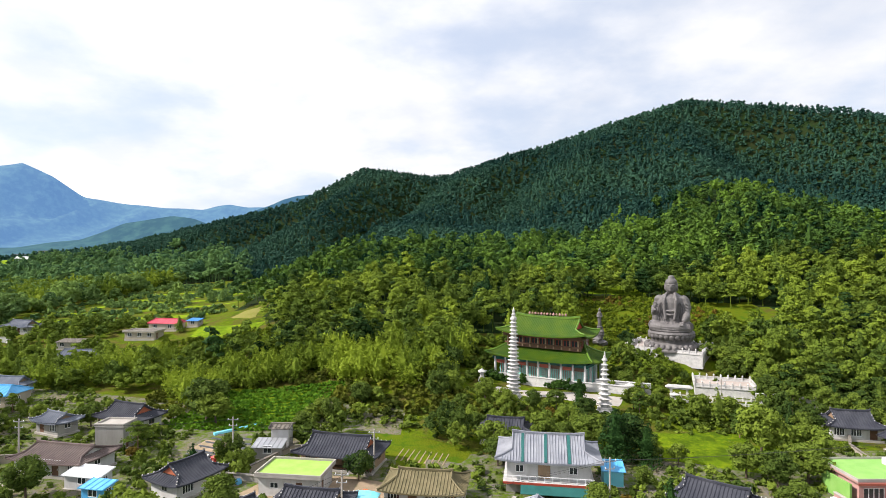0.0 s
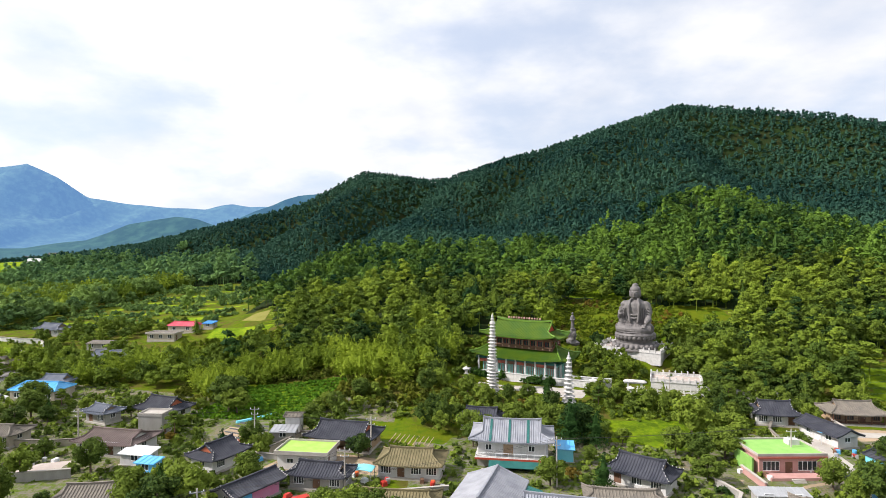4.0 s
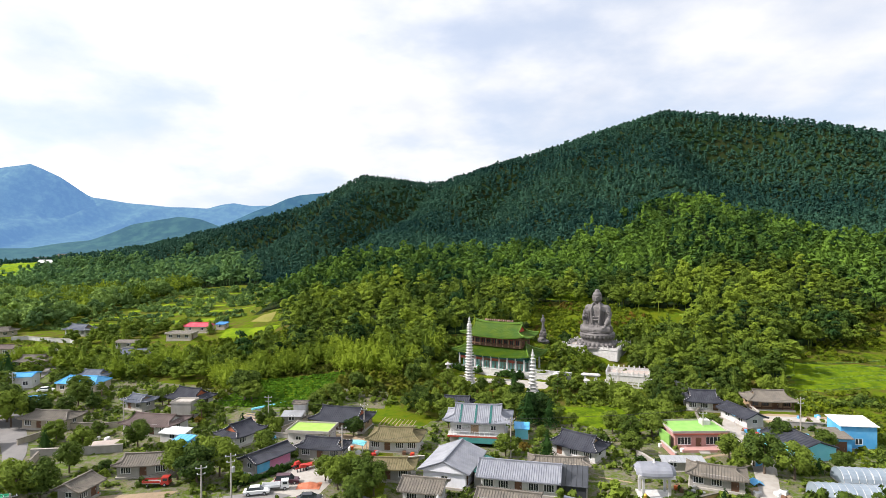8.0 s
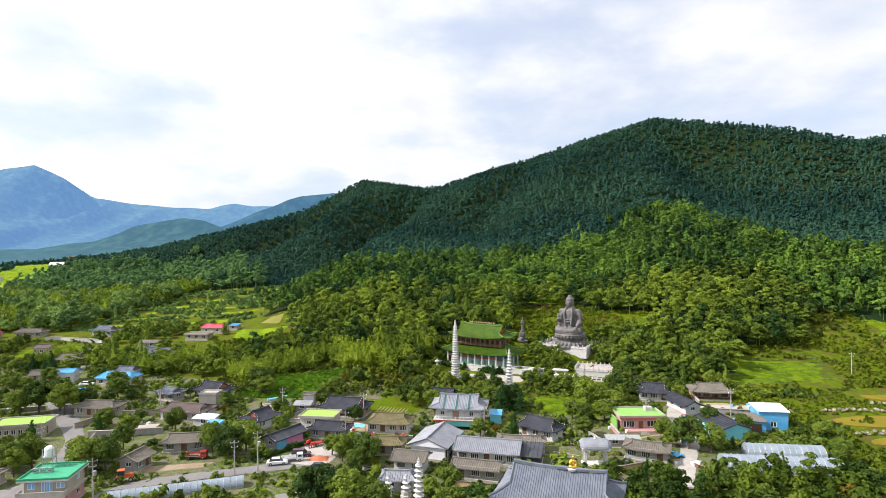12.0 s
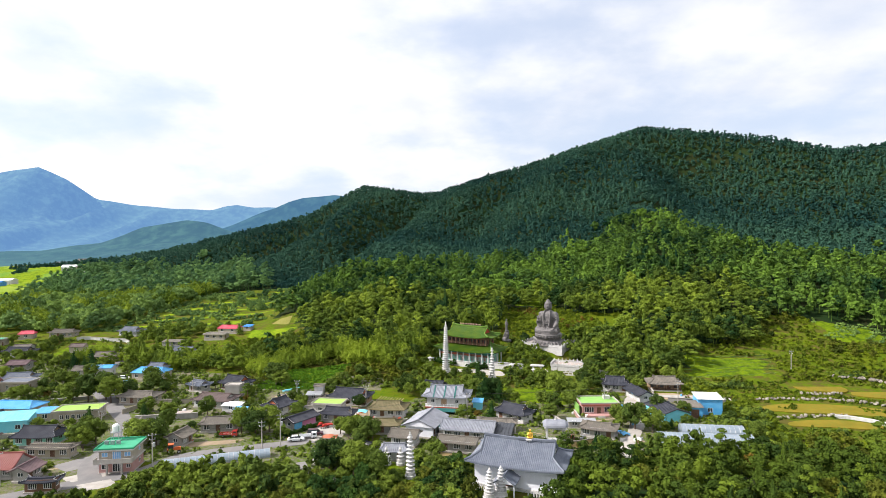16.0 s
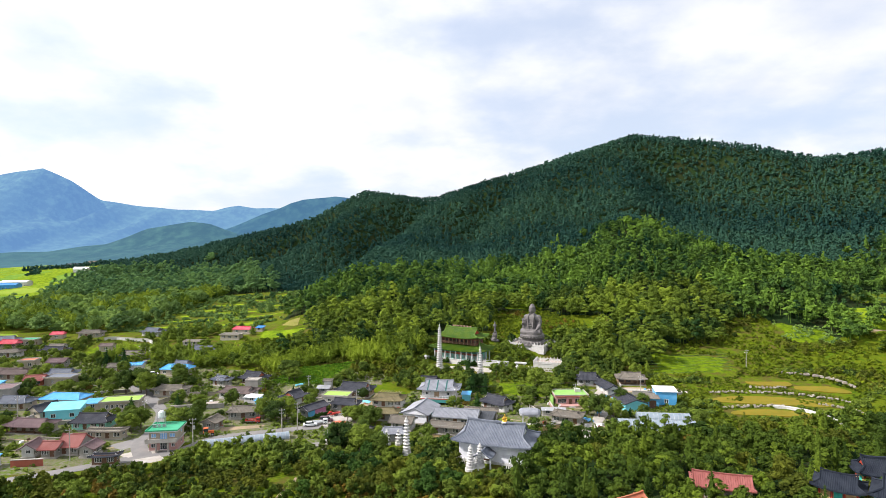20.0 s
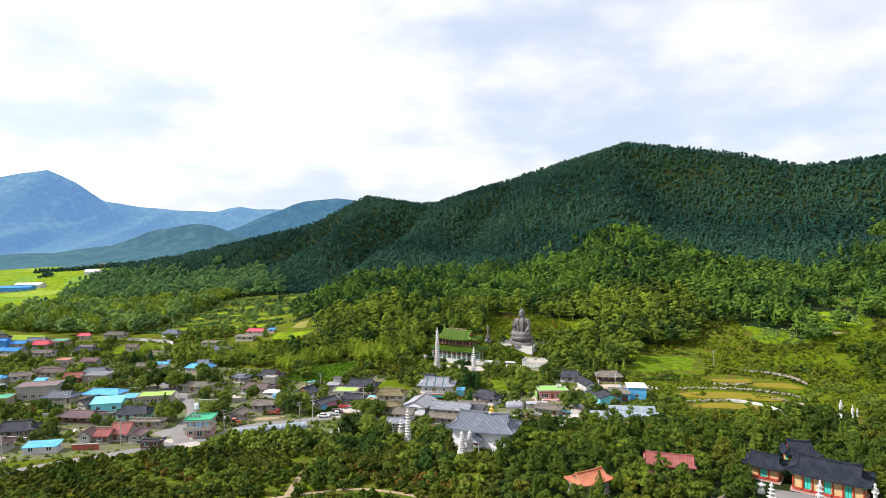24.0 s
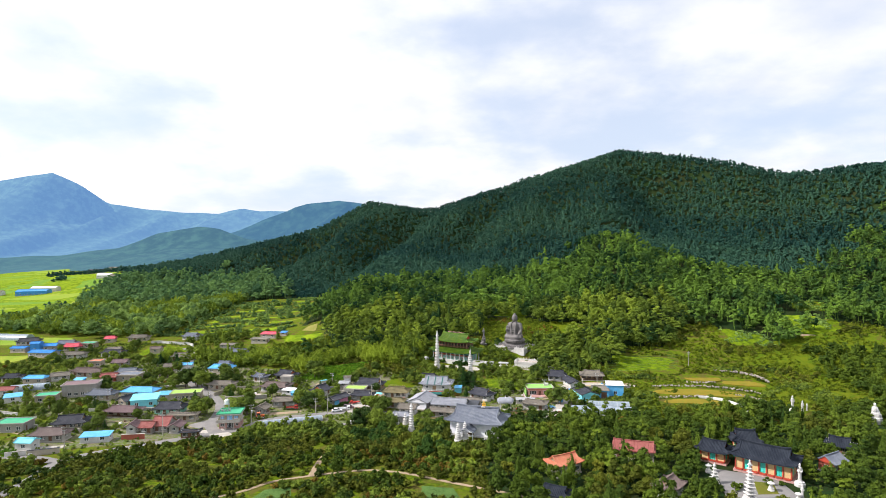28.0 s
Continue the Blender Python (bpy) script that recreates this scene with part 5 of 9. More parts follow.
# far farmsteads on the plain
metal_shed(-528.0, 590.4, 12, 37.4, 17.6, 5.5, 7.5, DEEP_BLUE, DEEP_BLUE, "large blue-roofed works on the plain", name="works", ribs=2.5)
metal_shed(-535.2, 624.0, 6, 33.0, 15.4, 6.0, 8.0, WHITE_METAL, WHITE_WALL, "white works hall on the plain", name="works", ribs=2.5)
metal_shed(-578.4, 590.4, 6, 17.6, 11.0, 4.0, 6.0, WORN_TILE, WHITE_WALL, "grey works building on the plain", name="works", ribs=2.5)
for fx, fy, fl, fm in ((-564, 792, 26, SLATE_BLUE), (-523, 775, 19, WORN_TILE), (-498, 702, 21, WHITE_METAL), (-477, 694, 17, WORN_TILE), (-462, 684, 19, WHITE_METAL)):
    metal_shed(fx, fy, 4, fl, 10, 4.0, 7.0, fm, WHITE_WALL, "pale farm building on the plain", name="farm_building", ribs=2.0)

# ---- roads, yards and fields ----
ribbon("road_lower", [(-110, -60), (-107, -30), (-106, -8), (-108, 6), (-97, 15), (-82, 23), (-67, 33), (-57, 38), (-53, 49), (-36, 55), (-26, 58), (-20, 62), (-18, 74)], [3.5, 3.5, 3.5, 4, 3.5, 4, 5.2, 5, 4.2, 4.2, 4.8, 6.5, 6.5], ASPHALT, "pale worn village road")
ribbon("road_west", [(-108, 5), (-118, 9), (-140, 8), (-175, 10)], 3.8, ASPHALT, "narrow grey lane beside a field")
ribbon("road_lane", [(-66, 33), (-73, 43), (-75, 56), (-77.5, 66), (-82, 77), (-90, 88), (-112, 115), (-122, 127), (-128, 150), (-136, 180), (-150, 194)], [5.0, 4.2, 3.4, 3.4, 3.8, 5.2, 6.2, 5.6, 3.6, 3.6, 3.6], ASPHALT, "grey asphalt lane climbing through the village", lift=0.15)
ribbon("road_right", [(60, 46), (67, 61), (73, 74), (75, 84), (77, 96), (82, 104), (96, 103), (112, 98)], [3.5, 3.5, 4.5, 4.5, 4, 5, 5, 4], CONCRETE, "pale concrete lane between farmhouses")
ribbon("road_foreground", [(-60, -36), (-45, -23), (-38, -19), (-32, -12), (-23, -8.5), (-5, -3), (8, -6), (19, -12), (44, -24)], 1.2, DIRT, "narrow earth track through scrub", kind="structure")
for k in range(16):
    keep_off(-47 + 4.4 * k, (-28, -26, -22, -18, -15, -13, -12, -11, -9, -8, -8, -8.5, -10, -12, -14, -17)[k] + 1.5, 2.0)
ribbon("track_spur", [(-21, -8), (-21, 4), (-19, 18)], 1.8, DIRT, "trodden path climbing to the village")
patch("lotus_pond", [(-37, -27), (-22, -25), (-24, -15), (-33, -16)], LOTUS, "pond overgrown with lotus leaves", "pond", 0.14, step=2, wobble=0.6)
patch("lotus_pond", [(11, -27), (26, -28), (24, -15), (12, -14.5)], LOTUS, "pond overgrown with lotus leaves", "pond", 0.14, step=2, wobble=0.6)
for px, py in ((-30, -21), (-26, -21), (-33, -22), (14, -20), (18, -20), (22, -21)):
    keep_off(px, py, 4.0)
ribbon("grove_path", [(-20.5, 44), (-17.5, 37), (-13, 33), (-7, 33)], [2.2, 2.4, 2.8, 2.4], ASPHALT, "pale concrete path winding down among trees")
ribbon("road_plain", [(-330, 250), (-300, 180), (-260, 120), (-230, 60)], 4, CONCRETE, "straight farm road at the village edge")
patch("lane_apron", [(-84, 42.5), (-76, 37), (-66, 44), (-76, 51)], ASPHALT, "worn concrete apron where lane and road meet", "yard", 0.11, step=2.0, kind="structure", wobble=0.3)
patch("road_apron", [(-77, 35), (-64, 25.5), (-58, 31), (-66, 43)], CONCRETE, "pale concrete forecourt beside the road", "yard", 0.14, step=2.0, kind="structure", wobble=0.3)
for px, py in ((-76, 43), (-70, 40), (-67, 33), (-63, 29)):
    keep_off(px, py, 4.6)
VILLAGE_EARTH = ground_mat("trodden_earth_and_weeds", [(0.090, 0.135, 0.014), (0.185, 0.150, 0.105), (0.070, 0.115, 0.012), (0.165, 0.150, 0.130)], 0.5)
patch("village_ground", [(-215, 62), (-6, 37), (-6, 124), (-190, 172)], VILLAGE_EARTH, "trodden earth and weeds between the houses", "ground", 0.06, step=2.5, kind="structure")
patch("roadside_ground", [(-140, 9), (-60, 27), (-60, 54), (-142, 54)], VILLAGE_EARTH, "trodden earth and weeds beside the road", "ground", 0.05, step=2.5, kind="structure")
patch("hamlet_ground", [(-5, 40), (106, 54), (104, 106), (-5, 104)], VILLAGE_EARTH, "trodden earth and weeds between farmhouses", "ground", 0.06, step=2.5, kind="structure")
patch("yard", [(-31, 58), (-12, 54), (-8, 74), (-24, 78)], CONCRETE, "grey concrete yard with parked vehicles", "yard", 0.18, kind="structure")
patch("terrace_yard", [(-79, 80), (-64, 84), (-66, 92), (-72, 90)], PINK_CONCRETE, "pale concrete terrace yard", "yard", 0.5, kind="structure")
patch("earth_yard", [(-60, 50), (-38, 58), (-36, 64), (-58, 62)], DIRT, "bare earth farmyard", "yard", 0.1, kind="structure")
patch("farmyard", [(-34, 82), (-2, 78), (2, 92), (-30, 98)], DIRT, "sunlit earth farmyard with weeds", "yard", 0.1, kind="structure", wobble=1.0)
patch("farmyard_right", [(56, 72), (72, 74), (74, 84), (56, 80)], DIRT, "earth yard before a brick house", "yard", 0.1, kind="structure", wobble=0.8)
patch("farmyard_upper", [(84, 96), (112, 94), (116, 106), (84, 110)], DIRT, "earth yard between barns", "yard", 0.1, kind="structure", wobble=0.8)
for corners in ([(-8, 74), (4, 73), (5, 79), (-7, 79)], [(33, 65), (44, 61), (46, 67), (36, 70)], [(61, 54), (72, 56), (72, 66), (62, 64)], [(-120, 46), (-104, 44), (-103, 50), (-119, 51)], [(-142, 50), (-130, 46), (-128, 52), (-140, 56)],
                [(-98, 50), (-88, 52), (-88, 56), (-98, 55)], [(88, 84), (98, 86), (98, 94), (88, 92)], [(-160, 84), (-148, 82), (-148, 90), (-160, 92)], [(-128, 24), (-112, 20), (-110, 27), (-126, 31)], [(50, 77), (56, 77), (57, 83), (51, 84)]):
    patch("house_yard", corners, DIRT, "bare earth yard before a farmhouse", "yard", 0.1, step=2.5, kind="structure", wobble=0.7)
    keep_off(sum(c[0] for c in corners) / 4, sum(c[1] for c in corners) / 4, 4.0)
for px, py in ((-77, 73.5), (-71, 75), (-65, 77), (-75, 68), (162, 49), (167, 48), (184, 33), (187, 35), (26, 14), (30, 22), (24, 18), (34, 20), (8, 28), (7, 24)):
    keep_off(px, py, 4.5)
patch("front_yard", [(-100, 29), (-76, 40), (-77, 46), (-102, 36)], DIRT, "bare earth strip before roadside houses", "yard", 0.1, step=2.5, kind="structure", wobble=0.8)
patch("cement_yard", [(-130, 13), (-112, 16), (-113, 23), (-129, 21)], CONCRETE, "stained concrete yard beside the road", "yard", 0.1, step=2.5, kind="structure")
patch("lane_yard", [(-120, 60), (-101, 62), (-101, 66), (-120, 65)], DIRT, "bare earth yard between houses", "yard", 0.1, step=2.5, kind="structure", wobble=0.8)
patch("side_yard", [(-152, 34), (-138, 30), (-136, 38), (-150, 42)], DIRT, "bare earth yard beside sheds", "yard", 0.1, step=2.5, kind="structure", wobble=0.8)
patch("temple_yard", [(91.5, -36), (121, -33), (121, -10), (103, 0)], ASPHALT, "pale paved temple courtyard", "yard", 0.1, kind="structure")
patch("temple_lawn", [(102, -27), (117, -25), (120, -14), (109, -9)], LAWN, "olive lawn in a temple courtyard", "lawn", 0.16)
patch("meadow", [(104, 119), (142, 122), (150, 141), (112, 148)], MEADOW, "bright green meadow above the hamlet", "meadow", 0.15, step=5, wobble=2.0)
patch("slope_grass", [(38, 168), (98, 166), (112, 206), (40, 206)], DRY_GRASS, "dry grass slope with rusty shrubs", "grass slope", 0.2, step=5, wobble=2.0)
patch("green_slope", [(34, 96), (58, 90), (60, 112), (38, 116)], MEADOW, "grassy slope beneath the temple", "meadow", 0.2, wobble=1.5)
patch("upland_clearing", [(52, 220), (78, 218), (82, 244), (56, 246)], MEADOW, "bright clearing in the wood", "meadow", 0.3, step=5, wobble=2.0)
for corners, gm, lb in (([(186, 158), (214, 156), (218, 178), (190, 184)], MEADOW, "bright grass patch at the wood's edge"), ([(234, 184), (262, 182), (272, 210), (242, 216)], TERRACE, "bright grass glade between trees"),
                        ([(262, 222), (292, 216), (298, 246), (268, 250)], DRY_GRASS, "dry yellowish glade between trees"), ([(206, 286), (232, 282), (240, 300), (212, 306)], TERRACE, "small bright clearing on the hillside")):
    patch("glade", corners, gm, lb, "grass", 0.3, step=4, wobble=2.0)
patch("tilled_strip", [(222, 172), (246, 170), (248, 175), (224, 178)], DIRT, "tilled earth strip on the pasture", "field", 0.3, step=3, wobble=0.6)
patch("pasture", [(150, 60), (260, 50), (290, 190), (186, 160)], DRY_GRASS, "rough olive pasture with low shrubs", "pasture", 0.12, step=7, wobble=3.0)
patch("upper_pasture", [(234, 168), (262, 176), (284, 206), (246, 196)], MEADOW, "bright grass at the wood's edge", "pasture", 0.15, step=5, wobble=2.0)
patch("kitchen_field", [(-58, 116), (-28, 112), (-24, 138), (-50, 142)], MEADOW, "green vegetable field", "field", 0.1)
patch("mulched_plot", [(-50, 104), (-36, 98), (-34, 110), (-48, 116)], DIRT, "earth plot with mulched beds", "field", 0.1)
for k in range(6):
    y = 101.5 + 2.1 * k
    patch("mulch_strip", [(-45.5 + 0.3 * k, y + 1.0), (-36 + 0.3 * k, y - 3.2), (-35.7 + 0.3 * k, y - 2.0), (-45.2 + 0.3 * k, y + 2.2)], DARK_METAL, "garden bed covered with black mulch film", "garden bed", 0.2, step=0.4, group="mulched beds")
patch("back_field", [(-22, 104), (4, 95), (7, 106), (-18, 116)], DRY_GRASS, "rough grass field behind a farmhouse", "field", 0.1, step=2.0, wobble=0.8)
for k in range(9):
    patch("furrow", [(-8.5 + 1.0 * k, 99.4 - 0.3 * k), (-7.8 + 1.0 * k, 99.2 - 0.3 * k), (-6.6 + 1.0 * k, 104.4 - 0.3 * k), (-7.3 + 1.0 * k, 104.6 - 0.3 * k)], DIRT, "ridged strip of freshly tilled earth", "garden bed", 0.25, step=0.35, group="tilled ridges")
patch("village_green", [(-118, 84), (-100, 82), (-96, 92), (-116, 94)], MEADOW, "small green field between houses", "field", 0.1)
patch("weed_field", [(-150, 62), (-118, 50), (-116, 62), (-146, 84)], MEADOW, "overgrown green plot", "field", 0.1, wobble=1.0)
patch("bean_field", [(-166, -10), (-128, -4), (-126, 14), (-164, 14)], MEADOW, "green crop field beside the road", "field", 0.1)
patch("hedged_field", [(-176, 176), (-140, 180), (-142, 200), (-178, 200)], MEADOW, "green field behind a white wall", "field", 0.12)
for i in range(7):
    y0 = 232 + i * 24
    patch("terraced_field", [(-176 + i * 1.5, y0), (-92 + i, y0 + 6), (-92 + i, y0 + 22), (-178 + i * 1.5, y0 + 16)], TERRACE, "bright green terraced field edged with hedges", "field", 0.2, step=6, group="terraced fields", wobble=2.0)
patch("stubble_field", [(-82, 221), (-67, 212.5), (-71.5, 238), (-79, 233)], STUBBLE, "pale stubble field on a terrace", "field", 0.3)
patch("slope_field", [(-89, 199), (-61, 195), (-62, 208), (-88, 215)], TERRACE, "smooth green field on the slope", "field", 0.3, step=2.5, wobble=0.6)
for i in range(17):
    for j in range(5):
        x0, y0 = -826 + j * 104 - i * 8 + (88 if i < 4 else 30), 140 + i * 64
        patch("rice_paddy", [(x0, y0), (x0 + 100, y0 - 6), (x0 + 96, y0 + 54), (x0 - 4, y0 + 60)], (PADDY, PADDY_LUSH, PADDY, PADDY_RIPE, PADDY_LUSH)[(i * 3 + j * 7 + i * j) % 5], "flat yellow-green rice paddy", "field", 0.3, step=30, group="rice paddies")
patch("paddy_far", [(-2400, 1150), (-300, 1150), (-400, 1500), (-2400, 1500)], PADDY, "distant yellow-green rice plain", "field", 0.6, step=80)


def pond(cx, cy, rx, ry, turn, label):
    s = Shape()
    n = 40
    ca, sa = math.cos(turn), math.sin(turn)
    pts = []
    for i in range(n):
        a = 2 * math.pi * i / n
        k = 1 + 0.06 * math.sin(3 * a + cx)
        x, y = rx * k * math.copysign(abs(math.cos(a)) ** 0.8, math.cos(a)), ry * k * math.copysign(abs(math.sin(a)) ** 0.8, math.sin(a))
        y += 0.010 * x * x * -1
        pts.append((cx + x * ca - y * sa, cy + x * sa + y * ca))
    z = hgt(cx, cy) + 0.22
    s.add([(x, y, z) for x, y in pts] + [(x, y, z - 0.5) for x, y in pts], [tuple(range(n))] + [(i, i + n, (i + 1) % n + n, (i + 1) % n) for i in range(n)])
    solid("pond", s, POND, label, "pond", "lotus ponds")
    for x, y in pts[::2]:
        keep_off(x, y, 3)
    keep_off(cx, cy, ry + 3)
    return pts, z


def stone_row(pts, z, rng, size, label, grp):
    """A dry-stone edge: single boulders side by side."""
    w = thing("stone_wall", pts[0][0], pts[0][1], z, 0, label, "stone wall", grp)
    for i in range(len(pts) - 1):
        (x0, y0), (x1, y1) = pts[i], pts[i + 1]
        ln = math.hypot(x1 - x0, y1 - y0)
        for k in range(max(1, int(ln / (size * 0.85)))):
            t = (k + rng.uniform(0.1, 0.9)) / max(1, int(ln / (size * 0.85)))
            o = part("stone", STONES[rng.integers(0, len(STONES))], ROCK, w)
            o.location = (x0 + (x1 - x0) * t - pts[0][0] + rng.uniform(-0.4, 0.4), y0 + (y1 - y0) * t - pts[0][1] + rng.uniform(-0.8, 0.8), rng.uniform(0.0, 0.3))
            o.rotation_euler = (rng.uniform(-0.3, 0.3), rng.uniform(-0.3, 0.3), rng.uniform(0, 6))
            o.scale = [size * rng.uniform(0.7, 1.3) for _ in range(3)]
    return w


rs = np.random.default_rng(11)
STONES = [Shape().ball((0, 0, 0), (0.62, 0.5, 0.42), 6, 4, 0.18, rs).mesh("stone", ROCK) for _ in range(5)]
pond(138, 87, 20, 5.6, -0.2, "long ochre lotus pond on a terrace")
pond(150, 110, 8.5, 5.0, -0.2, "upper ochre lotus pond")
pond(166, 102, 9.5, 5.2, -0.4, "upper ochre lotus pond beside a boulder wall")
pond(130, 71.5, 13, 3.8, -0.15, "lower weedy lotus pond")
for pts, size, lb in (([(120, 97), (128, 98), (137, 97), (144, 97), (152, 93.5), (160, 88), (165, 82)], 1.1, "pale boulder edge between two ponds"),
                      ([(139, 104), (144, 103), (149, 102.5), (154, 104)], 1.2, "pale boulders below the upper pond"),
                      ([(160, 121), (166, 119.5), (171, 116), (175, 110), (176, 103), (175, 96)], 1.4, "pale boulder wall above the ponds"),
                      ([(116, 77.5), (124, 78.5), (132, 79), (136, 80), (139, 79.5)], 1.0, "low stone edge of a pond terrace"),
                      ([(152, 81), (158, 76), (160, 70), (159, 64)], 1.0, "scattered pale boulders beside the curved wall")):
    stone_row(pts, hgt(*pts[0]) + 0.3, rs, size, lb, "pond walls")
w = Shape()
wall_pts = [(134, 78), (138, 76.5), (142, 73), (144.5, 68), (145.5, 62), (145, 56)]
w.slab([[(x - 0.35, y - 0.3, 0.95) for x, y in wall_pts], [(x + 0.35, y + 0.3, 0.95) for x, y in wall_pts]], 1.3)
solid("pond_wall", w, GRANITE, "pale curved concrete wall below the pond", "wall")


# ---- walls and fences ----
def wall_run(pts, h, material, label, cap=None, th=0.25, name="yard_wall", category="wall"):
    t = thing(name, pts[0][0], pts[0][1], hgt(*pts[0]), 0, label, category, "yard walls")
    z00 = hgt(*pts[0])
    for (x0, y0), (x1, y1) in zip(pts[:-1], pts[1:]):
        ln, an = math.hypot(x1 - x0, y1 - y0), math.atan2(y1 - y0, x1 - x0)
        z = min(hgt(x0, y0), hgt(x1, y1)) - z00
        c = ((x0 + x1) / 2 - pts[0][0], (y0 + y1) / 2 - pts[0][1])
        p = part("wall_panel", Shape().box((*c, z + h / 2 - 0.2), (ln, th, h + 0.4), an), material, t)
        if cap:
            part("coping", Shape().box((*c, z + h + 0.08), (ln + 0.05, th + 0.25, 0.14), an), cap, p)
    return t


wall_run([(-80, 79), (-70, 80), (-62, 82)], 1.6, GREY_WALL, "grey block wall below a yard", CONCRETE)
wall_run([(-178, 206), (-172, 208), (-160, 204), (-150, 202), (-146, 198)], 1.8, WHITE_WALL, "white plastered boundary wall", CONCRETE)
wall_run([(-88, 86), (-86, 92), (-84, 98), (-76, 98), (-62, 100)], 1.4, CREAM_WALL, "mud-coloured yard wall", WORN_TILE)
wall_run([(-72, 58), (-73.6, 66), (-77.6, 78)], 1.5, CREAM_WALL, "cream roadside wall", WORN_TILE)
wall_run([(-34, 92), (-26, 90)], 1.0, GREY_WALL, "low cement wall beside a field", CONCRETE)
wall_run([(90, 96), (98, 94), (108, 93)], 1.6, GREY_WALL, "grey cement farmyard wall", CONCRETE)
wall_run([(56, 76), (56, 84)], 1.2, PINK_WALL, "rose brick garden wall", CONCRETE)
wall_run([(-121, 10), (-112, 13)], 1.9, CREAM_WALL, "tile-capped roadside wall", SLATE)
wall_run([(-128, 9), (-122, 11)], 1.6, WHITE_WALL, "white roadside wall", CONCRETE)
wall_run([(-98, 26), (-90, 27)], 1.9, RED_WALL, "dark red boundary fence", CONCRETE)
wall_run([(45.5, 53.2), (50, 53.4), (55.2, 55.6)], 1.7, YELLOW_WALL, "ochre temple boundary wall", WORN_TILE)
wall_run([(14, 46), (26, 43)], 1.8, YELLOW_WALL, "ochre wall with a tiled coping", WORN_TILE)
wall_run([(-44, 80), (-36, 78)], 1.3, GREY_WALL, "grey block garden wall", CONCRETE)
wall_run([(-31, 94), (-27, 103), (-14, 105)], 1.2, CREAM_WALL, "mud-plastered wall behind a farmhouse", WORN_TILE)
wall_run([(-12, 74), (-7, 73), (4, 75)], 1.3, GREY_WALL, "cement wall beside a farmhouse", CONCRETE)
wall_run([(8, 76), (10, 82)], 1.4, WHITE_WALL, "white garden wall beside a house", CONCRETE)
wall_run([(46, 66), (50, 72), (48, 80)], 1.3, GREY_WALL, "grey block wall beside a garden", CONCRETE)
wall_run([(70, 95), (72, 104), (80, 116)], 1.3, CREAM_WALL, "old mud wall of a farmstead", WORN_TILE)
wall_run([(88, 104), (90, 116), (102, 117)], 1.2, GREY_WALL, "low stone wall behind a farmhouse", CONCRETE)
wall_run([(-118, 62), (-104, 63)], 1.4, GREY_WALL, "grey block wall between houses", CONCRETE)
wall_run([(-104, 46), (-90, 44)], 1.5, CREAM_WALL, "cream yard wall with tile coping", WORN_TILE)
wall_run([(-140, 40), (-128, 36), (-118, 34)], 1.5, GREY_WALL, "grey cement yard wall", CONCRETE)
wall_run([(-132, 62), (-124, 64), (-122, 72)], 1.3, WHITE_WALL, "white yard wall beside a house", CONCRETE)
wall_run([(-100, 70), (-92, 72)], 1.5, CREAM_WALL, "cream yard wall beside the lane", WORN_TILE)
wall_run([(-150, 90), (-138, 92), (-136, 102)], 1.4, GREY_WALL, "grey block yard wall", CONCRETE)
wall_run([(-170, 60), (-158, 56)], 1.4, WHITE_WALL, "white yard wall along a garden", CONCRETE)
wall_run([(-120, 100), (-108, 104)], 1.3, GREY_WALL, "low block wall below a hedge", CONCRETE)
wall_run([(-160, 120), (-148, 124), (-140, 122)], 1.4, CREAM_WALL, "mud-coloured wall of a farmyard", WORN_TILE)
wall_run([(-8, 56), (2, 50)], 1.6, WHITE_WALL, "white precinct wall beside the grove", SLATE)
wall_run([(-30, 62), (-29, 70)], 0.5, CONCRETE, "low kerb beside the yard", None)


# ---- pagodas, statues and shrines ----
def pagoda(x, y, z, H, tiers, wide, narrow, sides, label, plinth=0.1, flare=0.35, name="pagoda"):
    """A tapering stone tower of many stacked roofs."""
    t = thing(name, x, y, z, 0, label, "pagoda", "stone pagodas")
    keep_off(x, y, wide)
    ph, sh = H * plinth, H * 0.12
    part("base", Shape().lathe((0, 0, -0.5), [(wide * 0.78, 0), (wide * 0.78, 0.5 + ph * 0.45), (wide * 0.66, 0.5 + ph * 0.5), (wide * 0.66, 0.5 + ph)], sides, math.pi / sides), GRANITE, t)
    step = (H - ph - sh) / tiers
    for i in range(tiers):
        k = i / max(1, tiers - 1)
        r = (wide * (1 - k) + narrow * k) * 0.5
        zz = ph + i * step
        part("storey", Shape().lathe((0, 0, zz), [(r * 0.74, 0), (r * 0.72, step * 0.72)], sides, math.pi / sides), GRANITE, t)
        part("tier_roof", Shape().lathe((0, 0, zz + step * 0.58), [(r * 0.74, 0), (r * (1 + flare) * 0.98, step * 0.10), (r * (1 + flare), step * 0.22), (r * 0.86, step * 0.36), (r * 0.6, step * 0.44)], sides, math.pi / sides), GRANITE, t)
    part("finial", Shape().lathe((0, 0, H - sh), [(narrow * 0.5, 0), (narrow * 0.42, sh * 0.1), (narrow * 0.2, sh * 0.2), (narrow * 0.34, sh * 0.35), (narrow * 0.15, sh * 0.5), (narrow * 0.22, sh * 0.62), (0.03, sh)], 8), GRANITE, t)
    return t


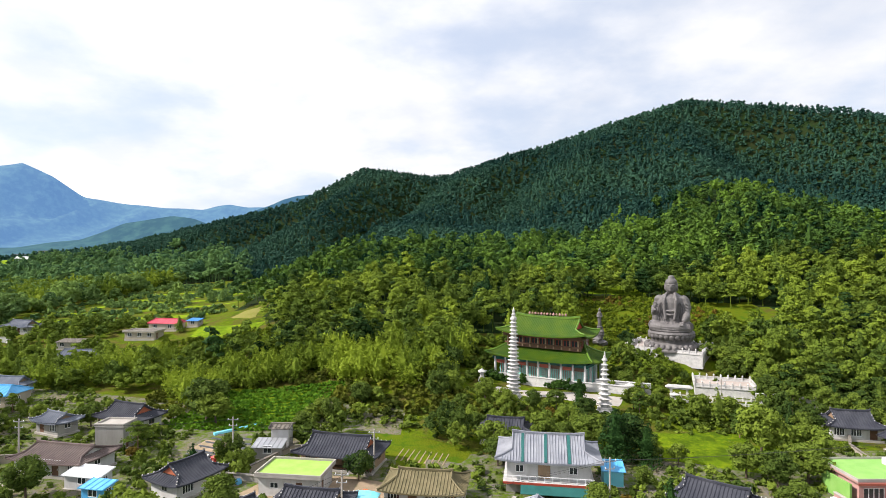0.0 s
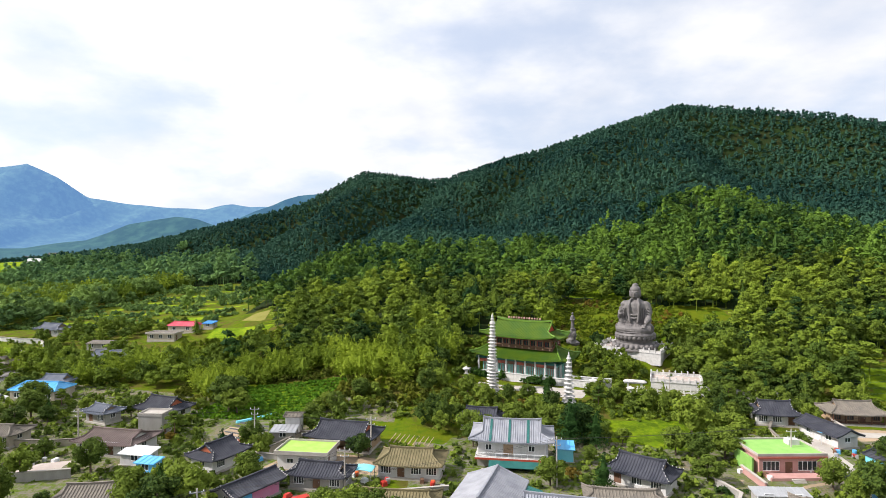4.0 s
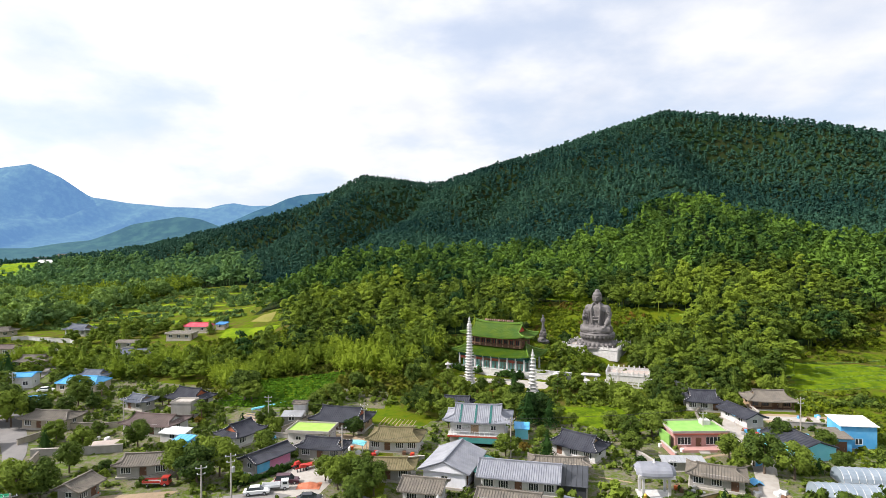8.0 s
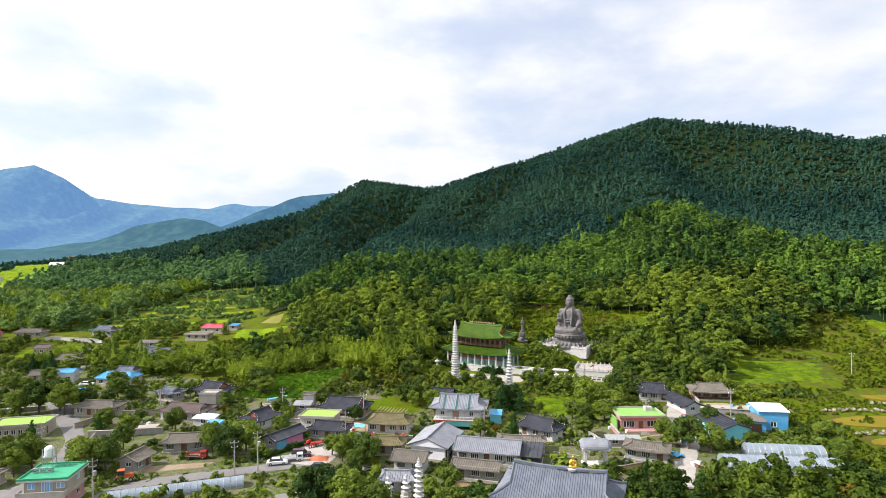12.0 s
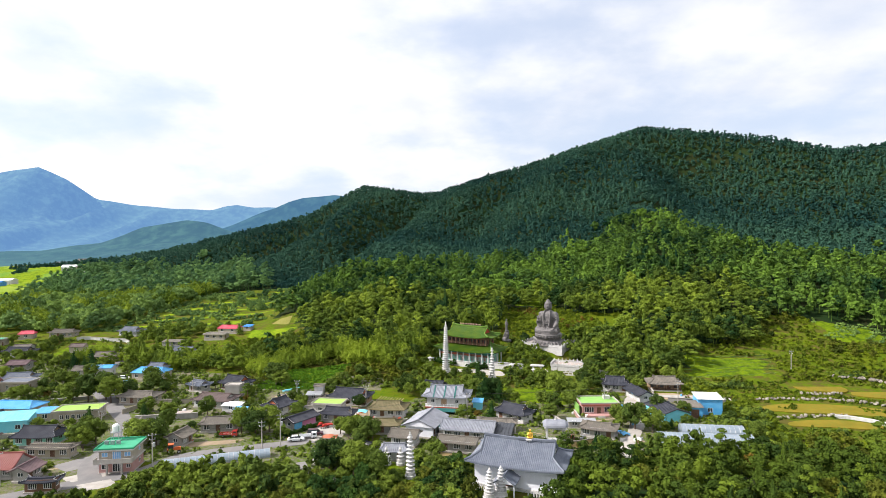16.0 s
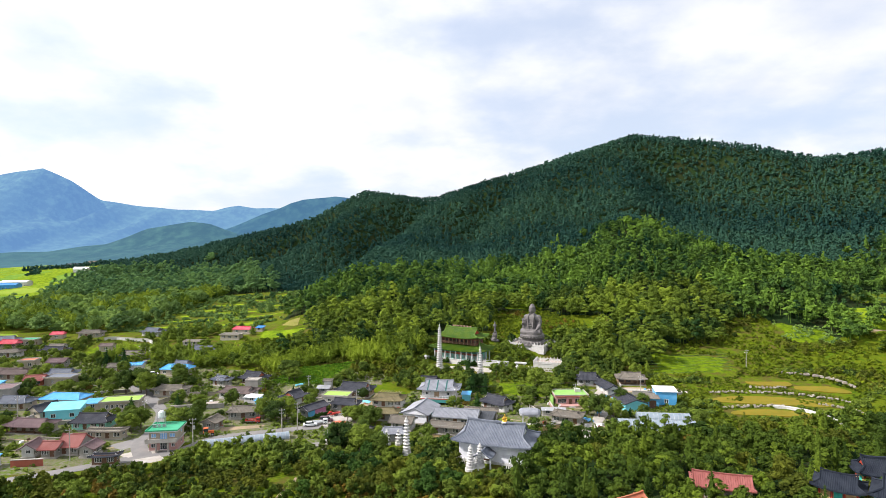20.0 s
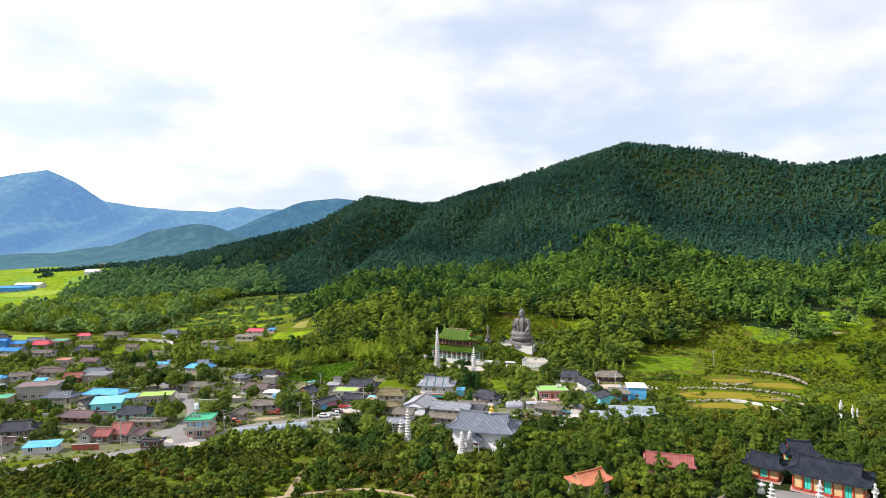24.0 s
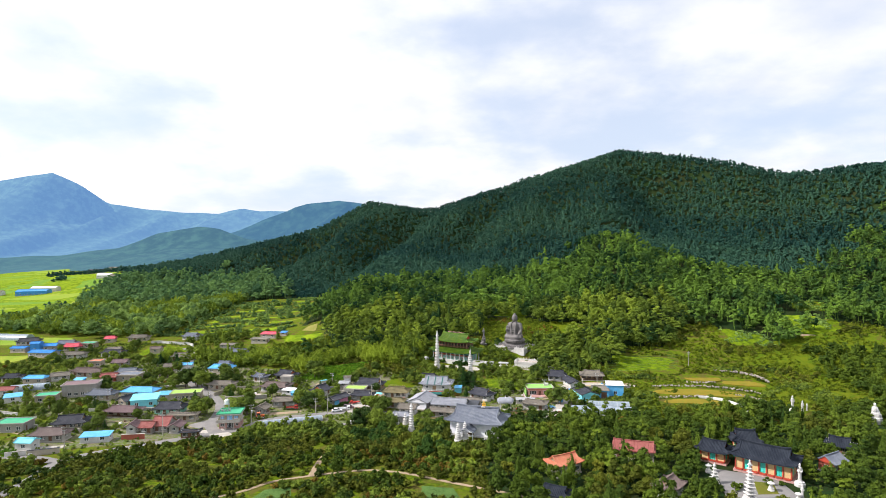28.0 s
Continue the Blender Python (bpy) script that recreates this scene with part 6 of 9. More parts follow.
pagoda(15.6, 130.0, 2.4, 20.8, 21, 3.0, 1.45, 8, "tall slender white stone pagoda with many tiers", 0.05, 0.16)
pagoda(33.0, 120.0, 2.5, 12.6, 10, 2.3, 0.95, 8, "white ten-tiered stone pagoda with flared roofs", 0.10, 0.3)
pagoda(7.3, 34.4, 0.0, 10.8, 9, 1.75, 1.1, 8, "white nine-tiered stone pagoda among trees", 0.13, 0.34)
pagoda(24.7, 22.4, 0.0, 6.9, 7, 1.9, 1.0, 12, "squat white stone pagoda with rounded tiers", 0.22, 0.25)
pagoda(27.2, 23.5, 0.0, 6.9, 7, 1.9, 1.0, 12, "squat white stone pagoda with rounded tiers", 0.22, 0.25)
pagoda(103.3, -26.7, 0.0, 11.5, 9, 2.6, 1.0, 4, "white square pagoda in a temple courtyard", 0.12, 0.4)
pagoda(99.0, -15.0, 0.0, 6.2, 5, 2.0, 0.8, 4, "small white square pagoda with five roofs", 0.14, 0.45)
for lx, ly, lh in ((100.8, -7.0, 3.0), (112.5, -20.5, 3.0), (41.5, 130.5, 2.6), (49.6, 126.0, 2.4), (9.2, 139.0, 3.4), (116.5, -27.0, 2.6)):
    pagoda(lx, ly, hgt(lx, ly), lh, 1, 1.2, 0.6, 8, "white carved stone lantern", 0.35, 0.7, "stone_lantern")


def figure(name, x, y, z, turn, H, material, label, standing=False, voxel=0.16, rock=0.0):
    """A plain statue: seated with folded legs, or standing."""
    s = Shape()
    u = H / 12.3
    if standing:
        s.lathe((0, 0, 0), [(0.26 * H / 2, 0), (0.30 * H / 2, H * 0.03), (0.20 * H / 2, H * 0.08), (0.17 * H / 2, H * 0.35), (0.21 * H / 2, H * 0.62), (0.20 * H / 2, H * 0.76), (0.07 * H / 2, H * 0.83)], 12, 0, 1, 0.8)
        s.ball((0, 0, H * 0.9), (H * 0.062, H * 0.068, H * 0.082), 10, 8)
        s.ball((0, 0, H * 0.98), (H * 0.03, H * 0.03, H * 0.035), 8, 5)
        for sx in (-1, 1):
            s.tube([(sx * H * 0.10, 0, H * 0.73), (sx * H * 0.13, -H * 0.02, H * 0.58), (sx * H * 0.05, -H * 0.10, H * 0.55)], H * 0.035, 7)
        if rock:
            rr = np.random.default_rng(5)
            for k in range(9):
                s.ball((rr.uniform(-0.2, 0.2) * rock * 0.7, rr.uniform(-0.2, 0.2) * rock * 0.7, -rock * (0.1 + 0.1 * k)), (rock * (0.15 + 0.022 * k), rock * (0.15 + 0.022 * k), rock * 0.2), 8, 5, 0.2, rr)
    else:
        # legs, trunk, shoulders, arms, neck, head and topknot
        tube = lambda pts, r, n=8: s.tube([tuple(v * u for v in q) for q in pts], [v * u for v in r] if isinstance(r, (list, tuple)) else r * u, n)
        ball = lambda c, r, n=14, m=9: s.ball(tuple(v * u for v in c), tuple(v * u for v in r), n, m)
        ball((0, -0.5, 1.05), (3.6, 2.9, 1.25), 24, 10)
        for sx in (-1, 1):
            tube([(sx * 1.5, 0.7, 1.4), (sx * 2.9, -0.8, 1.3), (sx * 3.5, -1.7, 1.1)], [1.4, 1.35, 1.15], 12)
            tube([(sx * 3.5, -1.7, 1.0), (sx * 1.5, -2.8, 0.95), (-sx * 1.0, -3.0, 0.95)], [1.12, 1.0, 0.7], 12)
            ball((sx * 2.3, 0.25, 6.7), (1.0, 1.1, 0.8))
            ball((sx * 1.2, -0.05, 9.2), (0.18, 0.32, 0.85), 8, 6)
        s.lathe((0, 0.3 * u, 1.2 * u), [(3.2 * u, 0), (3.05 * u, 1.6 * u), (2.9 * u, 3.2 * u), (2.95 * u, 4.8 * u), (2.6 * u, 5.85 * u), (1.6 * u, 6.4 * u), (1.0 * u, 6.8 * u), (0.92 * u, 7.6 * u)], 28, 0, 1, 0.72)
        tube([(2.5, 0.2, 6.6), (3.0, -0.1, 4.7), (3.1, -1.2, 3.2), (2.6, -2.5, 2.3)], [0.98, 0.95, 0.78, 0.42], 12)
        tube([(-2.5, 0.2, 6.6), (-3.0, -0.1, 4.8), (-3.1, -1.4, 3.7), (-3.0, -2.3, 4.7)], [0.98, 0.95, 0.72, 0.4], 12)
        for sx in (-1, 1):
            ball((sx * 2.85, -0.6, 2.9), (0.85, 1.2, 1.5))
        ball((-2.9, -2.45, 5.35), (0.4, 0.24, 0.5), 8, 6)
        for k in range(4):
            tube([(-3.2 + 0.2 * k, -2.45, 5.5), (-3.22 + 0.21 * k, -2.5, 6.25 - 0.1 * abs(k - 1.5))], 0.11, 5)
        ball((2.3, -2.9, 2.05), (0.62, 0.5, 0.26), 8, 6)
        for k in range(4):
            tube([(2.0 + 0.2 * k, -3.1, 2.0), (2.05 + 0.2 * k, -3.6, 1.6)], 0.12, 5)
        ball((0, -0.1, 9.25), (1.14, 1.22, 1.62), 20, 16)
        ball((0, 0.0, 10.15), (1.22, 1.3, 0.95), 20, 12)
        ball((0, 0.1, 11.1), (0.72, 0.72, 0.55), 12, 8)
        ball((0, -1.27, 9.15), (0.17, 0.22, 0.44), 6, 5)
        for sx in (-1, 1):
            tube([(sx * 0.18, -1.28, 9.6), (sx * 0.55, -1.16, 9.7), (sx * 0.92, -0.82, 9.55)], 0.11, 5)
            ball((sx * 0.48, -1.1, 9.35), (0.26, 0.13, 0.11), 8, 5)
        ball((0, -1.2, 8.55), (0.36, 0.14, 0.12), 8, 5)
        # collar, sash and folds of the robe
        tube([(-0.9, -2.0, 4.4), (0, -2.2, 4.3), (0.9, -2.0, 4.4)], 0.2, 6)
        tube([(-0.9, -2.0, 3.7), (0, -2.2, 3.55), (0.9, -2.0, 3.7)], 0.24, 6)
        for sx in (-1, 1):
            tube([(sx * 0.75, -0.9, 8.05), (sx * 1.2, -1.95, 6.5), (sx * 1.1, -2.05, 4.3), (sx * 0.85, -2.2, 2.6)], 0.32, 6)
            for k in range(4):
                tube([(sx * (1.65 + 0.33 * k), -1.75 + 0.3 * k, 6.2 - 0.15 * k), (sx * (1.7 + 0.36 * k), -1.75 + 0.28 * k, 4.2), (sx * (1.4 + 0.36 * k), -2.0 + 0.2 * k, 2.4)], 0.10, 5)
            for k in range(5):
                tube([(sx * 2.7, -1.15 - 0.1 * k, 6.0 - 0.62 * k), (sx * 3.3, -0.85 - 0.12 * k, 5.6 - 0.62 * k), (sx * 3.65, 0.1, 5.9 - 0.62 * k)], 0.1, 5)
            for k in range(7):
                a = 0.35 + 0.5 * k
                tube([(sx * a, -1.9 - 0.02 * k * k, 2.1 - 0.06 * k), (sx * (a + 0.18), -3.2 + 0.2 * a, 1.8 - 0.05 * k), (sx * (a + 0.3), -3.8 + 0.38 * a, 0.8)], 0.15, 5)
            for k in range(3):
                tube([(-sx * 0.4, -3.75, 0.35 + 0.42 * k), (sx * 1.8, -3.6, 0.3 + 0.45 * k), (sx * 3.6, -2.6, 0.45 + 0.5 * k)], 0.13, 5)
    me = s.mesh(name, material, True)
    ob = new(name, me)
    ob.matrix_basis = pose(x, y, z, 0, 0, turn)
    r = ob.modifiers.new("body", "REMESH")
    r.mode, r.voxel_size, r.use_smooth_shade = "VOXEL", voxel, True
    sm = ob.modifiers.new("worn", "SMOOTH")
    sm.iterations, sm.factor = 2, 0.4
    keep_off(x, y, H * 0.4)
    return tagged(ob, label, "statue", "statues")


figure("seated_statue", 60.4, 155.6, 14.3, -27, 15.6, BRONZE, "colossal dark bronze seated statue with folded legs", voxel=0.12)
figure("standing_statue", 42.6, 160.0, 14.6, -10, 5.4, BRONZE, "dark bronze standing statue on a rock mound", True, 0.09, 4.6)
figure("seated_statue", 186.0, 40.6, 3.4, 10, 4.6, GRANITE, "white stone seated statue on a hillock", voxel=0.08)
figure("standing_statue", 163.4, 56.2, 1.0, 0, 5.6, GRANITE, "white standing stone statue among shrubs", True, 0.1)
figure("standing_statue", 166.4, 54.4, 0.6, 0, 4.4, GRANITE, "smaller white stone statue beside another", True, 0.08)
figure("standing_statue", 169.0, 55.6, 0.5, 0, 3.2, GRANITE, "smaller white stone statue beside another", True, 0.08)
figure("standing_statue", 122.6, -17.1, 1.2, -20, 5.4, GRANITE, "white stone standing statue beside the temple", True, 0.09)
figure("standing_statue", 118.0, -26.0, 0.6, -20, 3.4, GRANITE, "white stone statue in the courtyard", True, 0.08)
figure("seated_statue", 34.6, 31.6, 9.9, -10, 2.2, GOLD, "small gilded seated statue on the hall's ridge", voxel=0.06)
figure("standing_statue", -16.6, 44.0, 1.0, 0, 3.2, GRANITE, "white stone statue in the grove", True, 0.08)
for px, py, pz, pr, ph in ((186.0, 40.6, 0.0, 2.6, 3.5), (163.4, 56.2, 0.0, 1.2, 1.1), (122.6, -17.1, 0.0, 1.5, 1.3), (-16.6, 44.0, 0.0, 1.0, 1.1)):
    solid("statue_plinth", Shape().lathe((px, py, pz - 0.5), [(pr, 0), (pr, 0.5 + ph * 0.6), (pr * 0.85, 0.5 + ph * 0.7), (pr * 0.85, 0.5 + ph)], 8), GRANITE, "white stone plinth under a statue", "plinth", "statue plinths")

# lotus seat of the great statue: two rings of petals round a drum
lot = thing("lotus_pedestal", 60.4, 155.6, 9.6, -27, "dark bronze lotus pedestal with two rings of petals", "pedestal")
part("drum", Shape().lathe((0, 0, 0), [(6.9, 0), (6.9, 0.4), (6.1, 1.3), (5.0, 2.1), (5.2, 2.9), (5.9, 4.4), (5.6, 4.9)], 28), BRONZE, lot, smooth=False)
for ring, (n, r, z0) in enumerate(((26, 5.15, 3.75), (26, 6.1, 1.0))):
    for i in range(n):
        a = 2 * math.pi * (i + 0.5 * ring) / n
        part("petal", Shape().ball((r * math.cos(a), r * math.sin(a), z0), (0.80, 0.80, 0.95), 8, 6), BRONZE, lot, smooth=True)


def baluster_terrace(x, y, z0, z1, turn, L, W, label, gaps=(), post_step=1.5, name="terrace", steps=True):
    """A granite terrace with posts and rails round its edge."""
    t = thing(name, x, y, z0, turn, label, "terrace")
    h = z1 - z0
    part("retaining_wall", Shape().box((0, 0, h / 2 - 0.6), (L, W, h + 1.2)), GRANITE, t)
    part("paving", Shape().box((0, 0, h + 0.03), (L - 0.5, W - 0.5, 0.08)), PINK_CONCRETE, t)
    for x0, y0, x1, y1 in ((-L / 2, -W / 2, L / 2, -W / 2), (L / 2, -W / 2, L / 2, W / 2), (-L / 2, W / 2, -L / 2, -W / 2), (L / 2, W / 2, -L / 2, W / 2)):
        ln = math.hypot(x1 - x0, y1 - y0)
        n = int(ln / post_step)
        an = math.atan2(y1 - y0, x1 - x0)
        for i in range(n):
            px, py = x0 + (x1 - x0) * i / n, y0 + (y1 - y0) * i / n
            part("post", Shape().lathe((px, py, h), [(0.2, 0), (0.2, 0.95), (0.13, 1.05), (0.24, 1.25), (0.04, 1.55)], 6), GRANITE, t)
        part("rail", Shape().box(((x0 + x1) / 2, (y0 + y1) / 2, h + 0.78), (ln, 0.16, 0.18), an), GRANITE, t)
        part("kerb", Shape().box(((x0 + x1) / 2, (y0 + y1) / 2, h + 0.12), (ln + 0.3, 0.34, 0.24), an), GRANITE, t)
        part("panel", Shape().box(((x0 + x1) / 2, (y0 + y1) / 2, h + 0.42), (ln, 0.08, 0.4), an), GRANITE, t)
    keep_off(x, y, max(L, W) * 0.5)
    return t


baluster_terrace(60.4, 156.8, 7.4, 9.6, -34, 19, 14.2, "white granite statue terrace with carved balustrade")
baluster_terrace(65.2, 137.0, 2.0, 4.4, -20, 12.5, 9, "white granite forecourt terrace with balustrades")
baluster_terrace(60.5, 128.4, 0.4, 2.2, -20, 16, 4, "low white granite terrace with carved posts")
wall_run([(67, 126), (75, 124), (84, 122)], 2.4, GRANITE, "long white stone retaining wall", GRANITE, 0.4)
wall_run([(9, 148.5), (20, 141), (31, 134.5), (42, 129.5)], 1.9, GRANITE, "pale stone retaining wall before the temple hall", GRANITE, 0.5)
wall_run([(35, 134.5), (46, 130)], 2.4, WHITE_WALL, "white carved precinct wall", GRANITE, 0.4)
gz0 = hgt(51, 127)
gt = thing("stone_gate", 51.0, 127.0, gz0, -20, "small white stone gate with a roof slab", "gate")
for gx0 in (-1.6, 1.6):
    part("pillar", Shape().box((gx0, 0, 1.3), (0.5, 0.5, 2.8)), GRANITE, gt)
part("lintel", Shape().box((0, 0, 2.85), (5.0, 0.7, 0.4)), GRANITE, gt)
part("roof_slab", Shape().box((0, 0, 3.25), (5.6, 1.5, 0.4), 0, 0.8), GRANITE, gt)
keep_off(51, 127, 2.5)


def green_hall():
    """The two-tiered temple hall under green glazed tiles."""
    t = thing("temple_hall", 25.9, 145.8, 3.6, -33, "two-tiered temple hall with green glazed tile roofs", "temple")
    keep_off(25.9, 145.8, 15)
    part("podium", Shape().box((0, 0, -0.4), (26, 12.6, 1.6)), GRANITE, t)
    walls(t, 22.0, 8.6, 5.4, MINT_PAINT, front=[("w", -9.6 + i * 2.75, 2.1, 0.6, 3.0) for i in range(8)], left=spread(3, 8, wd=1.8, hh=3.0, sl=0.6), right=spread(3, 8, wd=1.8, hh=3.0, sl=0.6), z0=0.4, frame_mat=RED_PAINT, pane=PANE_MINT)
    for i in range(9):
        px = -11.6 + i * 2.9
        for py in (-5.6, 5.6):
            part("column", Shape().lathe((px, py, 0.4), [(0.34, 0), (0.3, 5.2)], 8), WHITE_WALL, t)
    for py in (-2.0, 2.0):
        for px in (-11.6, 11.6):
            part("column", Shape().lathe((px, py, 0.4), [(0.34, 0), (0.3, 5.2)], 8), WHITE_WALL, t)
    for i in range(8):
        part("painted_panel", Shape().box((-10.15 + i * 2.9, -5.55, 4.5), (2.2, 0.18, 0.8)), WOOD if i % 2 else RED_WALL, t, "red-brown painted beam panel")
    part("eave_beam", Shape().box((0, -5.6, 5.3), (24.6, 0.4, 0.7)), TEAL_PAINT, t)
    part("eave_beam", Shape().box((11.9, 0, 5.3), (0.4, 11, 0.7)), TEAL_PAINT, t)
    part("eave_beam", Shape().box((-11.9, 0, 5.3), (0.4, 11, 0.7)), TEAL_PAINT, t)
    tiled_roof(t, 19.0, 27.6, 14.4, 6.0, 9.4, 0.02, GREEN_TILE, up=0.9, bend=1.35, th=0.3, roll=0.45, cap=GREEN_TRIM, dots=False)
    # upper storey
    walls(t, 19.0, 6.4, 3.2, WOOD, front=[("w", -8.2 + i * 2.05, 1.6, 0.9, 1.6) for i in range(9)], right=spread(3, 6, wd=1.4, hh=1.6), left=spread(3, 6, wd=1.4, hh=1.6), z0=8.2, frame_mat=RED_PAINT)
    part("railing", Shape().box((0, -3.8, 9.2), (19.6, 0.15, 0.35)), WOOD, t)
    for i in range(10):
        part("column", Shape().lathe((-9.2 + i * 2.04, -3.5, 8.4), [(0.2, 0), (0.2, 3.0)], 6), PALE_WOOD, t)
    part("bracket_band", Shape().box((0, 0, 11.2), (20.4, 8.0, 0.7)), WOOD, t)
    tiled_roof(t, 16.6, 23.0, 11.2, 11.6, 15.4, 0.5, GREEN_TILE, up=1.0, bend=1.4, th=0.3, roll=0.45, cap=GREEN_TRIM, dots=False, gable=RED_PAINT)
    for i in range(13):
        part("ridge_figure", Shape().ball((-4.8 + i * 0.8, 0, 16.3), (0.3, 0.2, 0.35), 6, 4), PALE_WOOD if i % 2 else PINK_WALL, t)
    for i in range(5):
        part("stair", Shape().box((0, -6.6 - i * 0.35, 0.15 - i * 0.2), (5, 0.4, 0.4)), GRANITE, t)


patch("temple_plaza", [(9, 135.5), (38, 121.5), (41, 129.5), (12, 141)], CONCRETE, "pale paved plaza before the temple hall", "plaza", 0.12, step=2.0, kind="structure")
PANE_MINT = mat("mint_lattice_screen", (0.30, 0.56, 0.50), (0.22, 0.48, 0.42), rough=0.6, var=0.2, fine=20)
green_hall()


def white_hall():
    """The large white hall with a grey tiled roof."""
    t = thing("great_hall", 32.3, 31.9, 0.0, -20, "large white hall under a broad grey tiled roof", "hall")
    keep_off(32.3, 31.9, 12)
    part("plinth", Shape().box((0, 0, 0.0), (19.4, 11.0, 1.2)), GRANITE, t)
    walls(t, 18.4, 10.0, 5.2, SHADE_TINTED_WALL, front=[("d", -1.2, 2.2, 0.1, 2.4)], right=spread(2, 9, wd=1.2), z0=0.5)
    tiled_roof(t, 16.2, 22.0, 13.4, 5.4, 9.6, 0.5, SLATE_BLUE, up=0.55, bend=1.25, th=0.35, roll=0.42, dots=False, gable=SHADE_TINTED_WALL)
    part("ridge_plinth", Shape().box((2.2, 0, 9.85), (5.2, 0.9, 0.4)), SLATE_BLUE, t)
    part("statue_base", Shape().lathe((2.2, 0, 9.6), [(0.8, 0), (0.9, 0.35), (0.6, 0.45)], 10), WHITE_WALL, t)
    # porch
    pr = new("porch")
    pr.parent = t
    pr.location = (-1.2, -7.2, 0)
    pr.rotation_euler = (0, 0, radians(90))
    s = Shape()
    tiled_roof(pr, 5.6, 5.6, 5.0, 3.0, 4.7, 1.0, SLATE_BLUE, up=0.1, bend=1.2, th=0.2, roll=0.42, dots=False, gable=SHADE_TINTED_WALL)
    for o in list(pr.children):
        o.matrix_basis = pr.matrix_basis @ o.matrix_basis
        o.parent = t
    bpy.data.objects.remove(pr)
    for px in (-3.2, 0.8):
        part("porch_post", Shape().box((px, -9.2, 1.5), (0.3, 0.3, 3.0)), SHADE_TINTED_WALL, t)
    for i in range(14):
        part("carved_post", Shape().box((-9.2 + i * 0.48, -7.6 - 0.1 * (i % 2), 0.7), (0.22, 0.22, 1.4 + 0.3 * (i % 3)), 0, 0.7), GRANITE, t)
    for i in range(7):
        part("carved_post", Shape().box((3.4 + i * 0.6, -7.0, 0.5), (0.3, 0.3, 1.0), 0, 0.7), GRANITE, t)


white_hall()


def two_storey_white():
    """The white two-storey house with a striped pale tile roof."""
    t = thing("house", 16.0, 89.6, -0.6, -9, "white two-storey house with a pale grey tiled roof", "house", "village houses")
    keep_off(16, 89.6, 8)
    part("ground_storey", Shape().box((0, 0, 1.0), (12.4, 7.0, 2.8)), GREY_WALL, t)
    part("balcony", Shape().box((0, -0.4, 2.5), (13.2, 8.4, 0.3)), WHITE_WALL, t)
    part("red_fascia", Shape().box((0, -4.64, 2.45), (13.2, 0.1, 0.32)), RED_PAINT, t)
    part("awning", Shape().slab([[(-4.0, -6.2, 1.6), (6.4, -6.2, 1.6)], [(-4.0, -4.7, 2.3), (6.4, -4.7, 2.3)]], 0.08), TEAL_PAINT, t, "dark green striped awning")
    walls(t, 12.2, 6.4, 3.0, WHITE_WALL, front=[("w", -4.2, 1.2, 0.9, 1.1), ("p", -0.6, 1.8, 0.1, 2.0), ("w", 3.6, 1.2, 0.9, 1.1)], right=[("w", 0, 1.2, 0.9, 1.1)], z0=2.65)
    tiled_roof(t, 10.6, 15.6, 9.4, 5.6, 8.4, 0.55, PALE_TILE, up=0.4, bend=1.3, th=0.25, roll=0.42, dots=False, gable=WHITE_WALL)
    for px in (-3.8, -0.4, 3.0):
        g = [[(px + a, -4.7 * v, 5.6 + 2.8 * (1 - v) ** 1.3 + 0.16) for a in (-0.22, 0.22)] for v in (0, 0.2, 0.4, 0.6, 0.8, 1.0)]
        part("drain_valley", Shape().slab(g, 0.1), TEAL_PAINT, t, "dark green strip down the roof")
    for i in range(12):
        part("baluster", Shape().box((-6.3 + i * 1.15, -4.4, 3.0), (0.1, 0.1, 0.8)), WHITE_METAL, t)
    part("handrail", Shape().box((0, -4.4, 3.45), (13.0, 0.1, 0.08)), WHITE_METAL, t)
    metal_shed(26.0, 90.4, -9, 3.6, 4.2, 2.5, 2.9, BLUE_METAL, CYAN_WALL, "bright blue sheet annex beside the white house", lean=True, name="annex", front=[])


two_storey_white()


